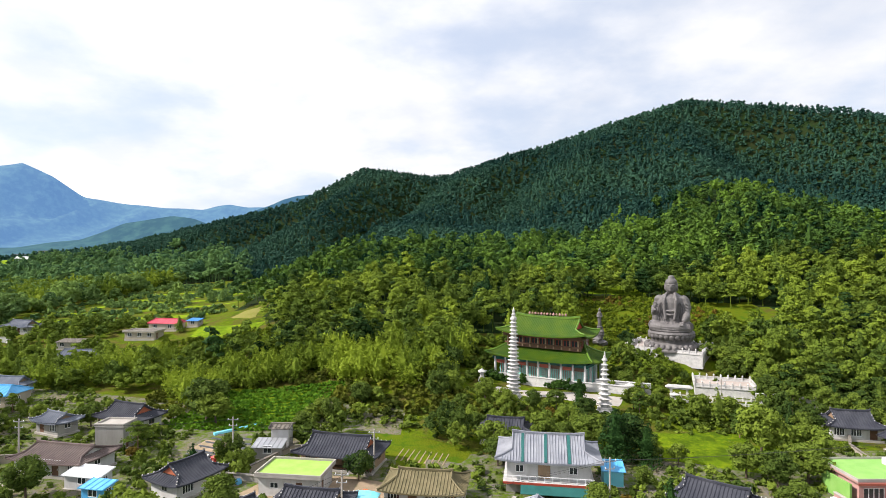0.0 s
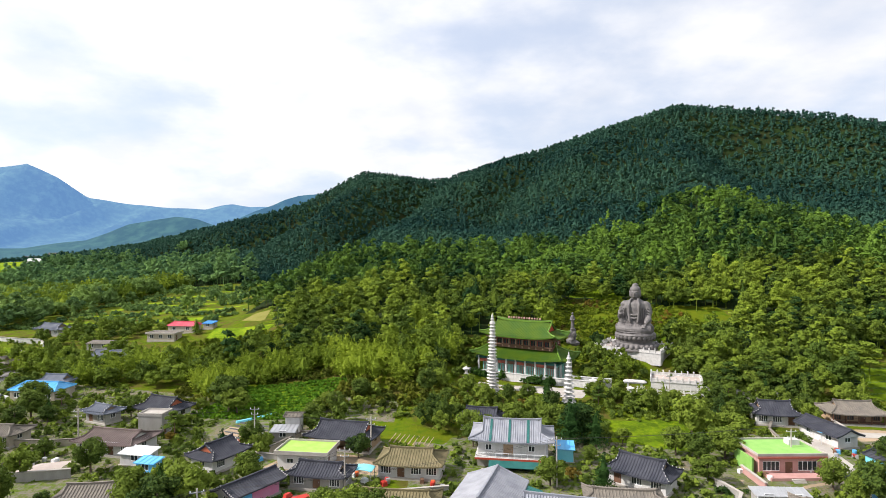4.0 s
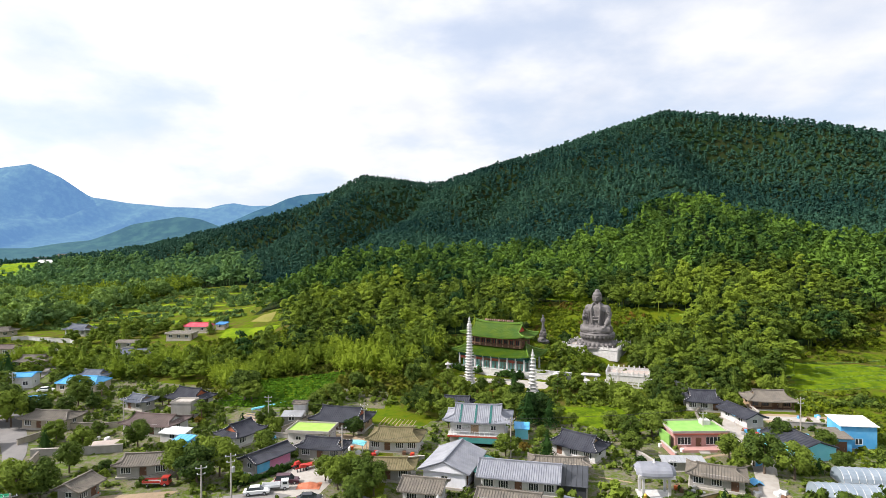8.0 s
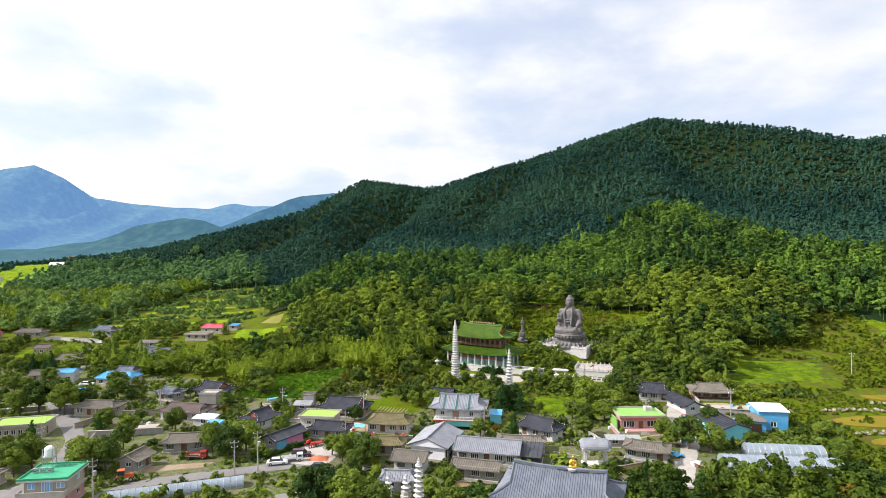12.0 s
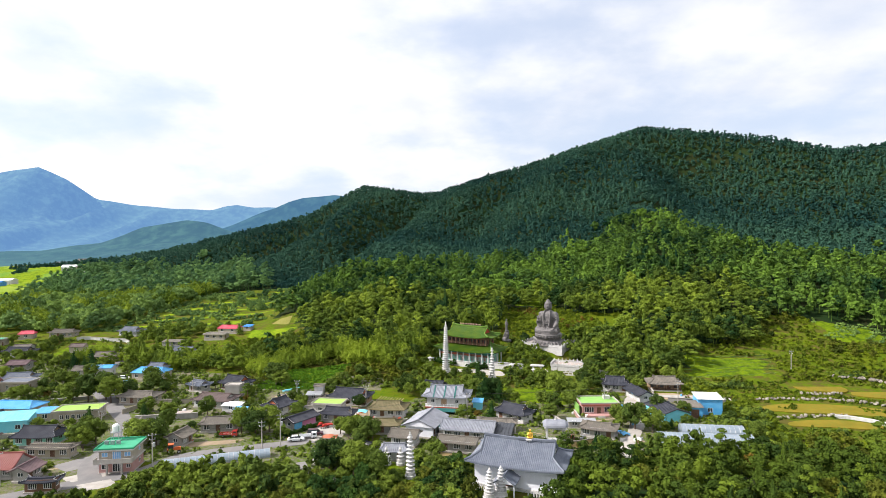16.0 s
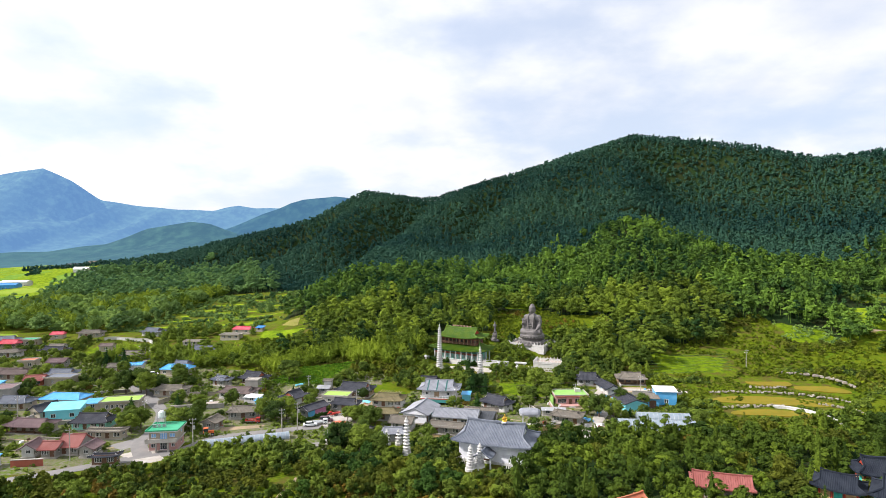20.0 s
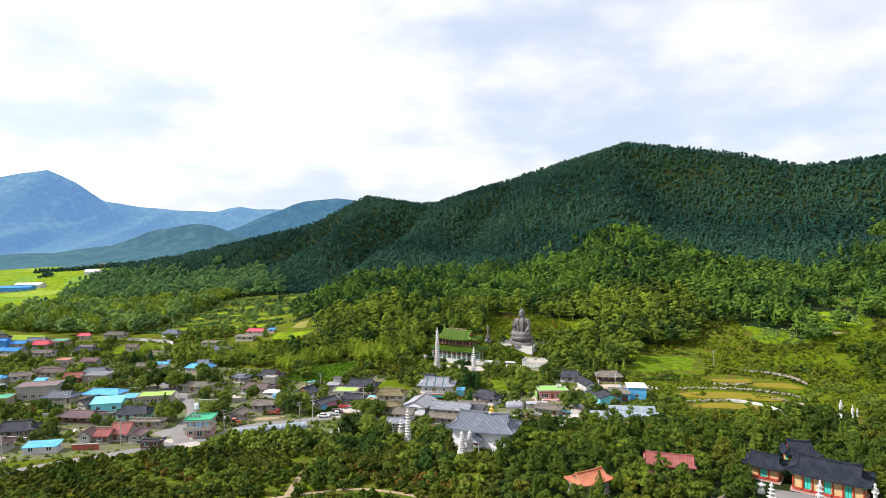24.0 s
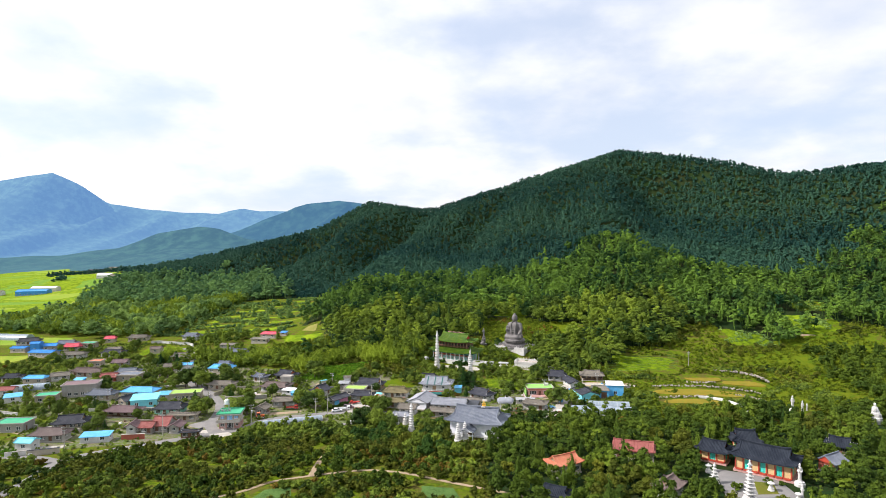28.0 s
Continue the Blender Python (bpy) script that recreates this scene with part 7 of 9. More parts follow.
def green_roof_house():
    """Two-storey house on the road with a green roof deck and a balcony."""
    t = thing("house", -63.4, 41.3, 0.0, 7, "two-storey roadside house with a green roof deck", "house", "village houses")
    t.scale = (1, 1, 0.92)
    keep_off(-63, 41, 6)
    L, W = 7.6, 6.6
    part("plinth", Shape().box((0, 0, 0), (L + 0.4, W + 0.4, 0.5)), CONCRETE, t)
    walls(t, L, W, 2.9, PINK_WALL, front=[("w", -2.5, 1.6, 0.8, 1.3), ("w", 0.3, 2.2, 0.1, 2.3), ("w", 2.8, 1.0, 1.0, 1.0)], right=[("w", 1, 1.2, 0.9, 1.1)], z0=0.25)
    part("balcony", Shape().box((0, -0.9, 3.25), (L + 1.0, W + 2.0, 0.28)), CONCRETE, t)
    for px in (-1.4, 1.9):
        part("column", Shape().box((px, -W / 2 - 1.5, 1.6), (0.4, 0.4, 3.1)), CONCRETE, t)
    part("balcony_wall", Shape().box((0, -W / 2 - 1.8, 3.85), (L + 1.0, 0.16, 0.95)), CONCRETE, t)
    part("balcony_wall", Shape().box((-L / 2 - 0.42, -W / 2 - 0.9, 3.85), (0.16, 1.7, 0.95)), CONCRETE, t)
    part("balcony_wall", Shape().box((L / 2 + 0.42, -W / 2 - 0.9, 3.85), (0.16, 1.7, 0.95)), CONCRETE, t)
    walls(t, L, W, 2.7, CREAM_WALL, front=[("w", -2.5, 1.4, 0.8, 1.2), ("w", 0.2, 2.0, 0.1, 2.1), ("w", 2.6, 1.5, 0.8, 1.2)], right=[("w", 1, 1.2, 0.9, 1.1)], z0=3.4, pane=PANE_BLUE)
    part("roof_slab", Shape().box((0, -0.3, 6.3), (L + 1.4, W + 1.8, 0.36)), WHITE_WALL, t)
    part("roof_deck", Shape().box((0, -0.3, 6.52), (L + 1.0, W + 1.4, 0.06)), JADE_PAINT, t, "jade green roof deck")
    for cx, cy, sx, sy in ((0, -W / 2 - 1.1, L + 1.4, 0.2), (0, W / 2 + 0.5, L + 1.4, 0.2), (-L / 2 - 0.6, -0.3, 0.2, W + 1.4), (L / 2 + 0.6, -0.3, 0.2, W + 1.4)):
        part("parapet", Shape().box((cx, cy, 6.68), (sx, sy, 0.4)), JADE_PAINT, t)
    rk = thing("tank_rack", -66.0, 43.6, 6.03, 7, "steel rack with water tanks on the roof", "water tank")
    for px in (-0.9, 0.9):
        for py in (-0.7, 0.7):
            part("leg", Shape().box((px, py, 1.8), (0.12, 0.12, 3.6)), STEEL, rk)
    part("platform", Shape().box((0, 0, 2.0), (2.2, 1.8, 0.12)), STEEL, rk)
    part("tank", Shape().lathe((0, 0, 2.1), [(0.8, 0), (0.85, 0.3), (0.85, 1.5), (0.5, 1.9)], 12), WHITE_METAL, rk, smooth=False)
    for k in range(3):
        u = thing("roof_unit", -66.4 + k * 1.3, 40.3 + 0.2 * k, 6.03, 7, "pale air-conditioning unit on the roof", "air conditioner", "roof units")
        part("casing", Shape().box((0, 0, 0.45), (0.9, 0.5, 0.9)), STEEL, u)
        part("grille", Shape().lathe((0, -0.27, 0.45), [(0.3, -0.02), (0.3, 0.02)], 10), DARK_METAL, u)


green_roof_house()
# grey gabled hall and long range beside it
hanok(9.8, 67.2, 72, 12.6, 10.0, 5.2, PALE_TILE, SHADE_TINTED_WALL, he=3.3, vg=1.0, dots=False, label="white gabled house with a pale grey tiled roof", roll=0.42, bend=1.05)
hanok(22.0, 62.0, -14, 15.0, 8.0, 4.9, PALE_TILE, WHITE_WALL, he=3.0, vg=1.0, dots=False, label="long white range under a pale grey tiled roof", roll=0.42, bend=1.05)
metal_shed(31.6, 60.6, -14, 5.0, 7.6, 2.4, 3.4, DARK_METAL, DARK_METAL, "dark sheet lean-to at the range's end", lean=True, name="lean_to", front=[])
metal_shed(15.8, 66.0, 72, 9.0, 2.6, 2.6, 3.2, TEAL_PAINT, GREY_WALL, "narrow green-roofed passage between houses", lean=True, name="lean_to", front=[])


def mural_house():
    h = hanok(-27.6, 72.6, 57, 10.4, 5.6, 3.9, SLATE, GREY_WALL, he=2.7, vg=1.0, label="long dark-roofed store with a painted mural wall", name="mural_store")
    part("mural", Shape().box((1.6, -1.95, 1.5), (5.2, 0.06, 2.2)), MURAL_PINK, h, "pink painted mural field")
    part("mural", Shape().box((-2.6, -1.95, 1.5), (3.0, 0.06, 2.2)), MURAL_BLUE, h, "blue painted mural field")


mural_house()


def tunnel(x, y, turn, L, R, label, name="greenhouse"):
    """A film greenhouse: hoops, film skin and end walls."""
    t = thing(name, x, y, hgt(x, y), turn, label, "greenhouse", "greenhouses")
    for k in range(int(L / R / 2)):
        a = -L / 2 + (k + 0.5) * L / int(L / R / 2)
        keep_off(x + a * math.cos(radians(turn)), y + a * math.sin(radians(turn)), R + 0.5)
    n = max(2, int(L / 1.2))
    arc = [(math.cos(math.pi * j / 12), math.sin(math.pi * j / 12)) for j in range(13)]
    part("film", Shape().slab([[(-L / 2 + L * i / n, R * c, 0.3 + (R * 0.95 + 0.05 * (i % 2)) * s) for i in range(n + 1)] for c, s in arc], 0.03), FILM, t)
    for i in range(n + 1):
        part("hoop", Shape().tube([(-L / 2 + L * i / n, R * 1.015 * c, 0.3 + R * 0.985 * s) for c, s in arc], 0.045, 4), STEEL, t)
    for sx in (-1, 1):
        part("end_wall", Shape().add([(sx * L / 2, R * c, 0.3 + R * 0.95 * s) for c, s in arc] + [(sx * (L / 2 - 0.05), R * c, 0.3 + R * 0.95 * s) for c, s in arc], [tuple(range(13)), tuple(range(25, 12, -1))]), FILM, t)
    part("sill", Shape().box((0, 0, 0.1), (L, 2 * R, 0.4)), CONCRETE, t)


tunnel(89.6, 63.0, -8, 16.5, 2.6, "long film greenhouse tunnel beside fields")
tunnel(84.2, 55.0, -8, 24, 2.8, "long film greenhouse tunnel beside trees")
tunnel(-41.4, 44.9, 18, 25, 1.7, "low white film tunnel along the road")
tunnel(-184.0, 100.0, 20, 16, 2.8, "white film greenhouse behind houses")
tunnel(-292.0, 236.0, -10, 26, 4.0, "white arched greenhouse at the plain's edge")


def pavilion():
    t = thing("pavilion", 45.2, 58.2, 0.0, -6, "white open pavilion with a pale vaulted roof", "pavilion")
    keep_off(45.2, 58.2, 4)
    part("floor_slab", Shape().box((0, 0, 0.1), (5.6, 4.4, 0.6)), GRANITE, t)
    for px in (-2.2, 2.2):
        for py in (-1.6, 1.6):
            part("column", Shape().box((px, py, 2.2), (0.45, 0.45, 3.8)), WHITE_WALL, t)
    part("beam", Shape().box((0, 0, 4.3), (6.0, 4.8, 0.5)), WHITE_WALL, t)
    arc = [(math.cos(math.pi * j / 10), math.sin(math.pi * j / 10)) for j in range(11)]
    part("vault", Shape().slab([[(px * k, 2.7 * c * k2, 4.55 + 1.5 * s * k2) for px, k, k2 in ((-3.4, 1, 0.55), (-2.6, 1, 0.9), (0, 1, 1), (2.6, 1, 0.9), (3.4, 1, 0.55))] for c, s in arc], 0.1), PALE_TILE, t)
    part("finial", Shape().lathe((0, 0, 6.0), [(0.3, 0), (0.15, 0.3), (0.03, 0.9)], 8), WHITE_WALL, t)


pavilion()
hanok(2.6, 46.0, -4, 5.4, 5.0, 3.9, PALE_TILE, WHITE_WALL, hang=1.0, vg=0.3, dots=False, label="low white shrine house with a pale roof", name="shrine_house", group="shrines")
for px in (1.0, 4.4):
    pagoda(px, 42.4, 0.0, 4.6, 3, 1.5, 0.7, 8, "small white stone spire before a shrine", 0.3, 0.35, "stone_spire")
keep_off(3, 40, 4)


def temple(x, y, turn, R, L, W, he, hr, label, bays=5):
    """A painted temple building: red posts, green beams and ochre panels under dark tiles."""
    z = hgt(x, y)
    t = thing("temple_building", x, y, z, turn, label, "temple", "temple buildings")
    keep_off(x, y, L * 0.48)
    wl, ww = L - 3.4, W - 3.4
    part("stone_base", Shape().box((0, 0, 0.0), (wl + 1.2, ww + 1.2, 1.2)), PINK_WALL, t, "terracotta-coloured base course")
    walls(t, wl, ww, he - 0.9, YELLOW_WALL, front=[("w", -wl / 2 + wl * (i + 0.5) / bays, wl / bays - 0.7, 0.3, he - 2.0) for i in range(bays) if i % 2 == 1], right=[("w", 0, 1.6, 0.4, 1.9)], left=[("w", 0, 1.6, 0.4, 1.9)], z0=0.8, frame_mat=PAINTED_GREEN, pane=PANE_TEAL)
    for i in range(bays + 1):
        for py in (-ww / 2 - 0.1, ww / 2 + 0.1):
            part("column", Shape().lathe((-wl / 2 + wl * i / bays, py, 0.8), [(0.22, 0), (0.2, he - 1.0)], 8), RED_PAINT, t)
    for i in range(bays):
        part("red_panel", Shape().box((-wl / 2 + wl * (i + 0.5) / bays, -ww / 2 - 0.5, 0.95), (wl / bays - 0.4, 0.5, 0.5)), RED_PAINT, t)
    part("painted_beam", Shape().box((0, -ww / 2 - 0.1, he - 0.25), (wl + 1.2, 0.5, 0.7)), PAINTED_GREEN, t)
    part("painted_beam", Shape().box((0, ww / 2 + 0.1, he - 0.25), (wl + 1.2, 0.5, 0.7)), PAINTED_GREEN, t)
    for i in range(2 * bays + 1):
        part("bracket", Shape().box((-wl / 2 + wl * i / (2 * bays), -ww / 2 - 0.45, he - 0.1), (0.34, 0.8, 0.4), 0, 1.3), RED_PAINT if i % 2 else PAINTED_GREEN, t)
    part("bracket_band", Shape().box((0, 0, he + 0.1), (wl + 0.8, ww + 0.8, 0.5)), PAINTED_GREEN, t)
    tiled_roof(t, R, L, W, he, hr, 0.5, NIGHT_TILE, up=0.7, bend=1.35, th=0.3, roll=0.42, dots=False, gable=RED_PAINT)


PAINTED_GREEN = mat("painted_green_timber", (0.02, 0.20, 0.17), (0.04, 0.27, 0.22), rough=0.6, var=0.2)
PANE_TEAL = mat("teal_lattice_screen", (0.04, 0.46, 0.38), (0.06, 0.54, 0.46), rough=0.6, var=0.2, fine=20)
temple(118.0, -7.4, -40, 13.5, 18.5, 10.6, 5.0, 8.4, "temple hall with dark tiles, red posts and green beams", 7)
temple(107.0, 2.6, -38, 7.0, 10.5, 8.0, 4.0, 6.7, "smaller temple wing with dark tiles and painted timber", 3)
temple(120.5, 10.0, -14, 6.0, 9.5, 8.0, 4.4, 7.4, "rear temple building with a dark tiled roof", 3)
hanok(139.0, -6.0, 28, 7.4, 6.4, 5.2, SLATE_BLUE, RED_WALL, he=3.2, vg=1.0, dots=False, label="small shrine with red timber gable and grey tiles", name="shrine", group="shrines", gable=RED_PAINT)
hanok(151.5, 9.0, -40, 6.0, 6.0, 5.2, NIGHT_TILE, WOOD, hang=1.6, label="dark-roofed shrine half hidden in trees", name="shrine", group="shrines")
hanok(81.7, 5.0, -19, 12.4, 7.4, 5.8, RED_TILE, CREAM_WALL, he=3.6, hang=0.6, vg=0.8, dots=False, label="building with a red tiled roof among trees", name="red_roofed_house")
hanok(56.7, -6.3, 28, 8.6, 7.0, 5.6, ORANGE_TILE, CREAM_WALL, he=3.6, hang=1.0, vg=0.5, dots=False, label="building with an orange tiled roof among trees", name="orange_roofed_house")
hanok(82.7, -22.9, 46, 5.6, 7.0, 5.2, BROWN_TILE, WHITE_WALL, he=3.2, hang=1.6, dots=False, label="bell pavilion with a brown tiled roof among trees", name="bell_pavilion")
hanok(50.5, -26.5, -30, 6.0, 6.0, 4.4, NIGHT_TILE, WHITE_WALL, hang=1.4, dots=False, label="small dark-roofed building among trees", name="outbuilding")

# ---- poles, wires, vehicles and clutter ----


def utility_pole(x, y, h=8.5, turn=0.0, box=False, label="grey concrete utility pole with crossarms"):
    t = thing("utility_pole", x, y, hgt(x, y), turn, label, "utility pole", "utility poles")
    part("shaft", Shape().tube([(0, 0, -0.5), (0, 0, h)], [0.17, 0.11], 8), CONCRETE, t)
    for k, zz in enumerate((h - 0.5, h - 1.5)):
        arm = part("crossarm", Shape().box((0, 0, zz), (1.9 - 0.5 * k, 0.1, 0.1)), STEEL, t)
        for px in (-0.8, 0, 0.8):
            part("insulator", Shape().lathe((px * (1 - 0.25 * k), 0, zz + 0.05), [(0.05, 0), (0.08, 0.1), (0.04, 0.25)], 6), WHITE_METAL, arm)
    if box:
        part("transformer", Shape().lathe((0.4, -0.25, h - 3.2), [(0.28, 0), (0.3, 0.1), (0.3, 0.9), (0.2, 1.0)], 10), STEEL, t)
    return (x, y, hgt(x, y) + h - 0.4)


def wire(a, b, sag=0.8, off=0.0):
    n = 8
    pts = []
    for i in range(n + 1):
        t = i / n
        pts.append((a[0] + (b[0] - a[0]) * t + off, a[1] + (b[1] - a[1]) * t, a[2] + (b[2] - a[2]) * t - sag * 4 * t * (1 - t)))
    solid("overhead_wire", Shape().tube(pts, 0.022, 3), RUBBER, "thin dark overhead wire between poles", "wire", "overhead wires")


POLES = [utility_pole(x, y, h, t, b) for x, y, h, t, b in (
    (-111, 14, 9, 20, False), (-85, 30.5, 9, 20, False), (-55, 39.5, 9, 20, True), (-33.2, 54.0, 7.5, 20, False), (-28.7, 55.5, 9, 20, True), (22, 77.5, 8.5, 10, False),
    (92.5, 93.8, 8, 0, False), (150, 128, 8, 0, False), (-81.2, 63.3, 8, 70, False), (-117, 124, 8, 60, False), (-128, 69.6, 8, 0, False), (-35, 98, 8, 0, False), (-11, 94, 7, 0, False), (-13, 75.5, 7.5, 0, False), (-70, 97, 8, 0, False), (58, 122.5, 6.5, 0, False), (66, 86, 7, 0, False))]
for i, j in ((0, 1), (1, 2), (2, 4), (4, 5), (5, 6), (6, 7), (2, 8), (8, 9), (10, 0), (4, 13), (13, 12), (12, 11), (11, 14)):
    for off in (-0.6, 0.6):
        wire(POLES[i], POLES[j], 0.9, off)


def wheels(t, xs, w, r):
    for px in xs:
        for py in (-w / 2, w / 2):
            ty = part("wheel", Shape().tube([(px, py - 0.1, r), (px, py + 0.1, r)], r, 12), RUBBER, t)
            part("rim", Shape().tube([(px, py - 0.115, r), (px, py + 0.115, r)], r * 0.55, 8), STEEL, ty)


def car(x, y, turn, paint, label, suv=False):
    """A car: lower body, glazed cabin, wheels and lamps."""
    t = thing("car", x, y, hgt(x, y) + 0.2, turn, label, "car", "parked vehicles")
    L, W, H = (4.6, 1.85, 1.7) if suv else (4.5, 1.78, 1.45)
    body = []
    for k, (px, zt) in enumerate(((-L / 2, 0.75), (-L / 2 + 0.25, 0.92), (-0.9, 0.98), (1.0, 0.98), (1.3, 0.92), (L / 2 - 0.3, 0.82), (L / 2, 0.6))):
        body.append((px, zt))
    vs, fs = [], []
    for px, zt in body:
        for py, zz in ((-W / 2, 0.3), (-W / 2, zt - 0.12), (-W / 2 + 0.14, zt), (W / 2 - 0.14, zt), (W / 2, zt - 0.12), (W / 2, 0.3)):
            vs.append((px, py, zz))
    for i in range(len(body) - 1):
        for j in range(6):
            k = (j + 1) % 6
            fs.append((i * 6 + j, (i + 1) * 6 + j, (i + 1) * 6 + k, i * 6 + k))
    fs += [tuple(range(6)), tuple((len(body) - 1) * 6 + j for j in range(5, -1, -1))]
    part("body", Shape().add(vs, fs), paint, t)
    x0, x1, x2, x3 = (-L / 2 + 0.1, -L / 2 + 0.45, 0.55, 1.25) if suv else (-1.75, -1.1, 0.45, 1.25)
    part("cabin_glass", Shape().add([(x0, -W / 2 + 0.1, 0.93), (x3, -W / 2 + 0.1, 0.93), (x3, W / 2 - 0.1, 0.93), (x0, W / 2 - 0.1, 0.93), (x1, -W / 2 + 0.25, H - 0.05), (x2, -W / 2 + 0.25, H - 0.05), (x2, W / 2 - 0.25, H - 0.05), (x1, W / 2 - 0.25, H - 0.05)],
                                     [(0, 3, 2, 1), (4, 5, 6, 7), (0, 1, 5, 4), (1, 2, 6, 5), (2, 3, 7, 6), (3, 0, 4, 7)]), GLASS, t, "opaque windows with the dark cabin put into their colour")
    part("roof", Shape().box(((x1 + x2) / 2, 0, H - 0.02), (x2 - x1 + 0.15, W - 0.46, 0.07)), paint, t)
    wheels(t, (-L / 2 + 0.85, L / 2 - 0.85), W - 0.1, 0.32)
    for py in (-0.6, 0.6):
        part("headlight", Shape().box((L / 2 - 0.06, py, 0.66), (0.12, 0.34, 0.14)), WHITE_METAL, t)
        part("tail_light", Shape().box((-L / 2 + 0.02, py * 1.1, 0.78), (0.08, 0.22, 0.16)), RED_METAL, t)


def truck(x, y, turn, paint, label):
    """A small flatbed truck."""
    t = thing("pickup_truck", x, y, hgt(x, y) + 0.2, turn, label, "truck", "parked vehicles")
    part("cab", Shape().box((1.7, 0, 1.05), (1.5, 1.65, 1.3), 0, 0.86), paint, t)
    part("windscreen", Shape().box((2.36, 0, 1.3), (0.12, 1.4, 0.55)), GLASS, t)
    part("side_window", Shape().box((1.75, 0, 1.32), (0.8, 1.62, 0.42)), GLASS, t)
    part("load_bed", Shape().box((-0.75, 0, 0.72), (3.2, 1.65, 0.14)), STEEL, t)
    for px, py, sx, sy in ((-0.75, -0.8, 3.2, 0.06), (-0.75, 0.8, 3.2, 0.06), (-2.33, 0, 0.06, 1.6)):
        part("drop_side", Shape().box((px, py, 0.95), (sx, sy, 0.36)), paint, t)
    part("chassis", Shape().box((0, 0, 0.5), (4.6, 0.9, 0.2)), DARK_METAL, t)
    wheels(t, (-1.5, 1.7), 1.5, 0.33)


def tractor(x, y, turn, label):
    t = thing("tractor", x, y, hgt(x, y) + 0.2, turn, label, "tractor", "parked vehicles")
    part("bonnet", Shape().box((1.0, 0, 1.15), (1.7, 0.75, 0.75), 0, 0.92), ORANGE_METAL, t)
    part("cab_glass", Shape().box((-0.5, 0, 1.75), (1.2, 1.2, 1.1), 0, 0.9), GLASS, t)
    part("cab_roof", Shape().box((-0.5, 0, 2.38), (1.4, 1.4, 0.16)), ORANGE_METAL, t)
    part("mudguard", Shape().box((-0.6, 0, 1.05), (1.5, 1.7, 0.3)), ORANGE_METAL, t)
    for px, r in ((-0.7, 0.75), (1.4, 0.45)):
        wheels(t, (px,), 1.5, r)


truck(-22.8, 61.5, 12, WHITE_METAL, "white flatbed pickup truck in a yard")
car(-21.4, 64.4, 8, PLUM_METAL, "dark plum estate car in a yard", True)
car(-25.6, 59.6, 12, WHITE_METAL, "white car parked in a yard")
car(-15.4, 56.4, 10, DARK_METAL, "dark grey car at the edge of a yard")
truck(-45.5, 63.5, 5, RED_METAL, "dark red pickup truck on an earth yard")
tractor(-55.2, 50.6, 20, "orange tractor parked beside a house")
car(-119, 11.5, 20, WHITE_METAL, "white car on the village road")
car(-112.5, 131.5, 15, WHITE_METAL, "white car parked by the lane")
car(-110.2, 119.5, 70, DARK_METAL, "dark car parked by a shed")
car(72.0, 78.5, 100, DARK_METAL, "dark car parked on a farm lane")
tr = thing("farm_trailer", -19.2, 71.6, hgt(-19, 71) + 0.2, 30, "red two-wheeled farm trailer", "trailer", "parked vehicles")
part("load_bed", Shape().box((0, 0, 0.75), (2.6, 1.4, 0.3)), RED_METAL, tr)
part("drawbar", Shape().box((1.9, 0, 0.6), (1.4, 0.1, 0.1)), STEEL, tr)
wheels(tr, (-0.3,), 1.4, 0.35)


def drum_tank(x, y, r, h, material, label, z=None):
    z = hgt(x, y) if z is None else z
    t = thing("water_tank", x, y, z, 0, label, "water tank", "water tanks")
    part("drum", Shape().lathe((0, 0, -0.05), [(r, 0), (r, h * 0.8), (r * 0.75, h * 0.95), (r * 0.3, h)], 14), material, t, smooth=False)
    part("lid", Shape().lathe((0, 0, h - 0.03), [(r * 0.32, 0), (r * 0.3, 0.1)], 10), STEEL, t)


drum_tank(-1.6, 66.0, 1.0, 2.6, WHITE_METAL, "white plastic water tank beside a house")
drum_tank(57.0, 97.0, 0.9, 1.2, BLUE_METAL, "blue plastic water tank in a yard")
drum_tank(72.5, 91.0, 1.0, 0.9, BLUE_METAL, "low blue plastic water tub")
drum_tank(65.5, 86.5, 0.8, 1.5, DARK_METAL, "black rubber tank beside the lane")
for gx0, gy0, gt0 in ((76.0, 77.0, 20), (71.0, 72.0, 20)):
    g = thing("sheet_gate", gx0, gy0, hgt(gx0, gy0), gt0, "bright blue sheet-metal gate leaf", "gate", "gates")
    part("leaf", Shape().box((0, 0, 1.1), (1.8, 0.06, 2.0)), BLUE_METAL, g)
    for px in (-0.95, 0.95):
        part("post", Shape().box((px, 0, 1.1), (0.1, 0.1, 2.4)), STEEL, g)
rc = np.random.default_rng(23)
solid("sand_heap", Shape().slab([[(-17.0 + (i - 4) * 0.55, 63.0 + (j - 3) * 0.5, 0.16 + 0.6 * max(0.0, 1 - ((i - 4) / 4) ** 2 - ((j - 3) / 3) ** 2) + 0.05 * ((i * 5 + j * 3) % 3)) for i in range(9)] for j in range(7)], 0.12), ORANGE_TILE, "orange earth heap spread on a concrete yard", "heap")
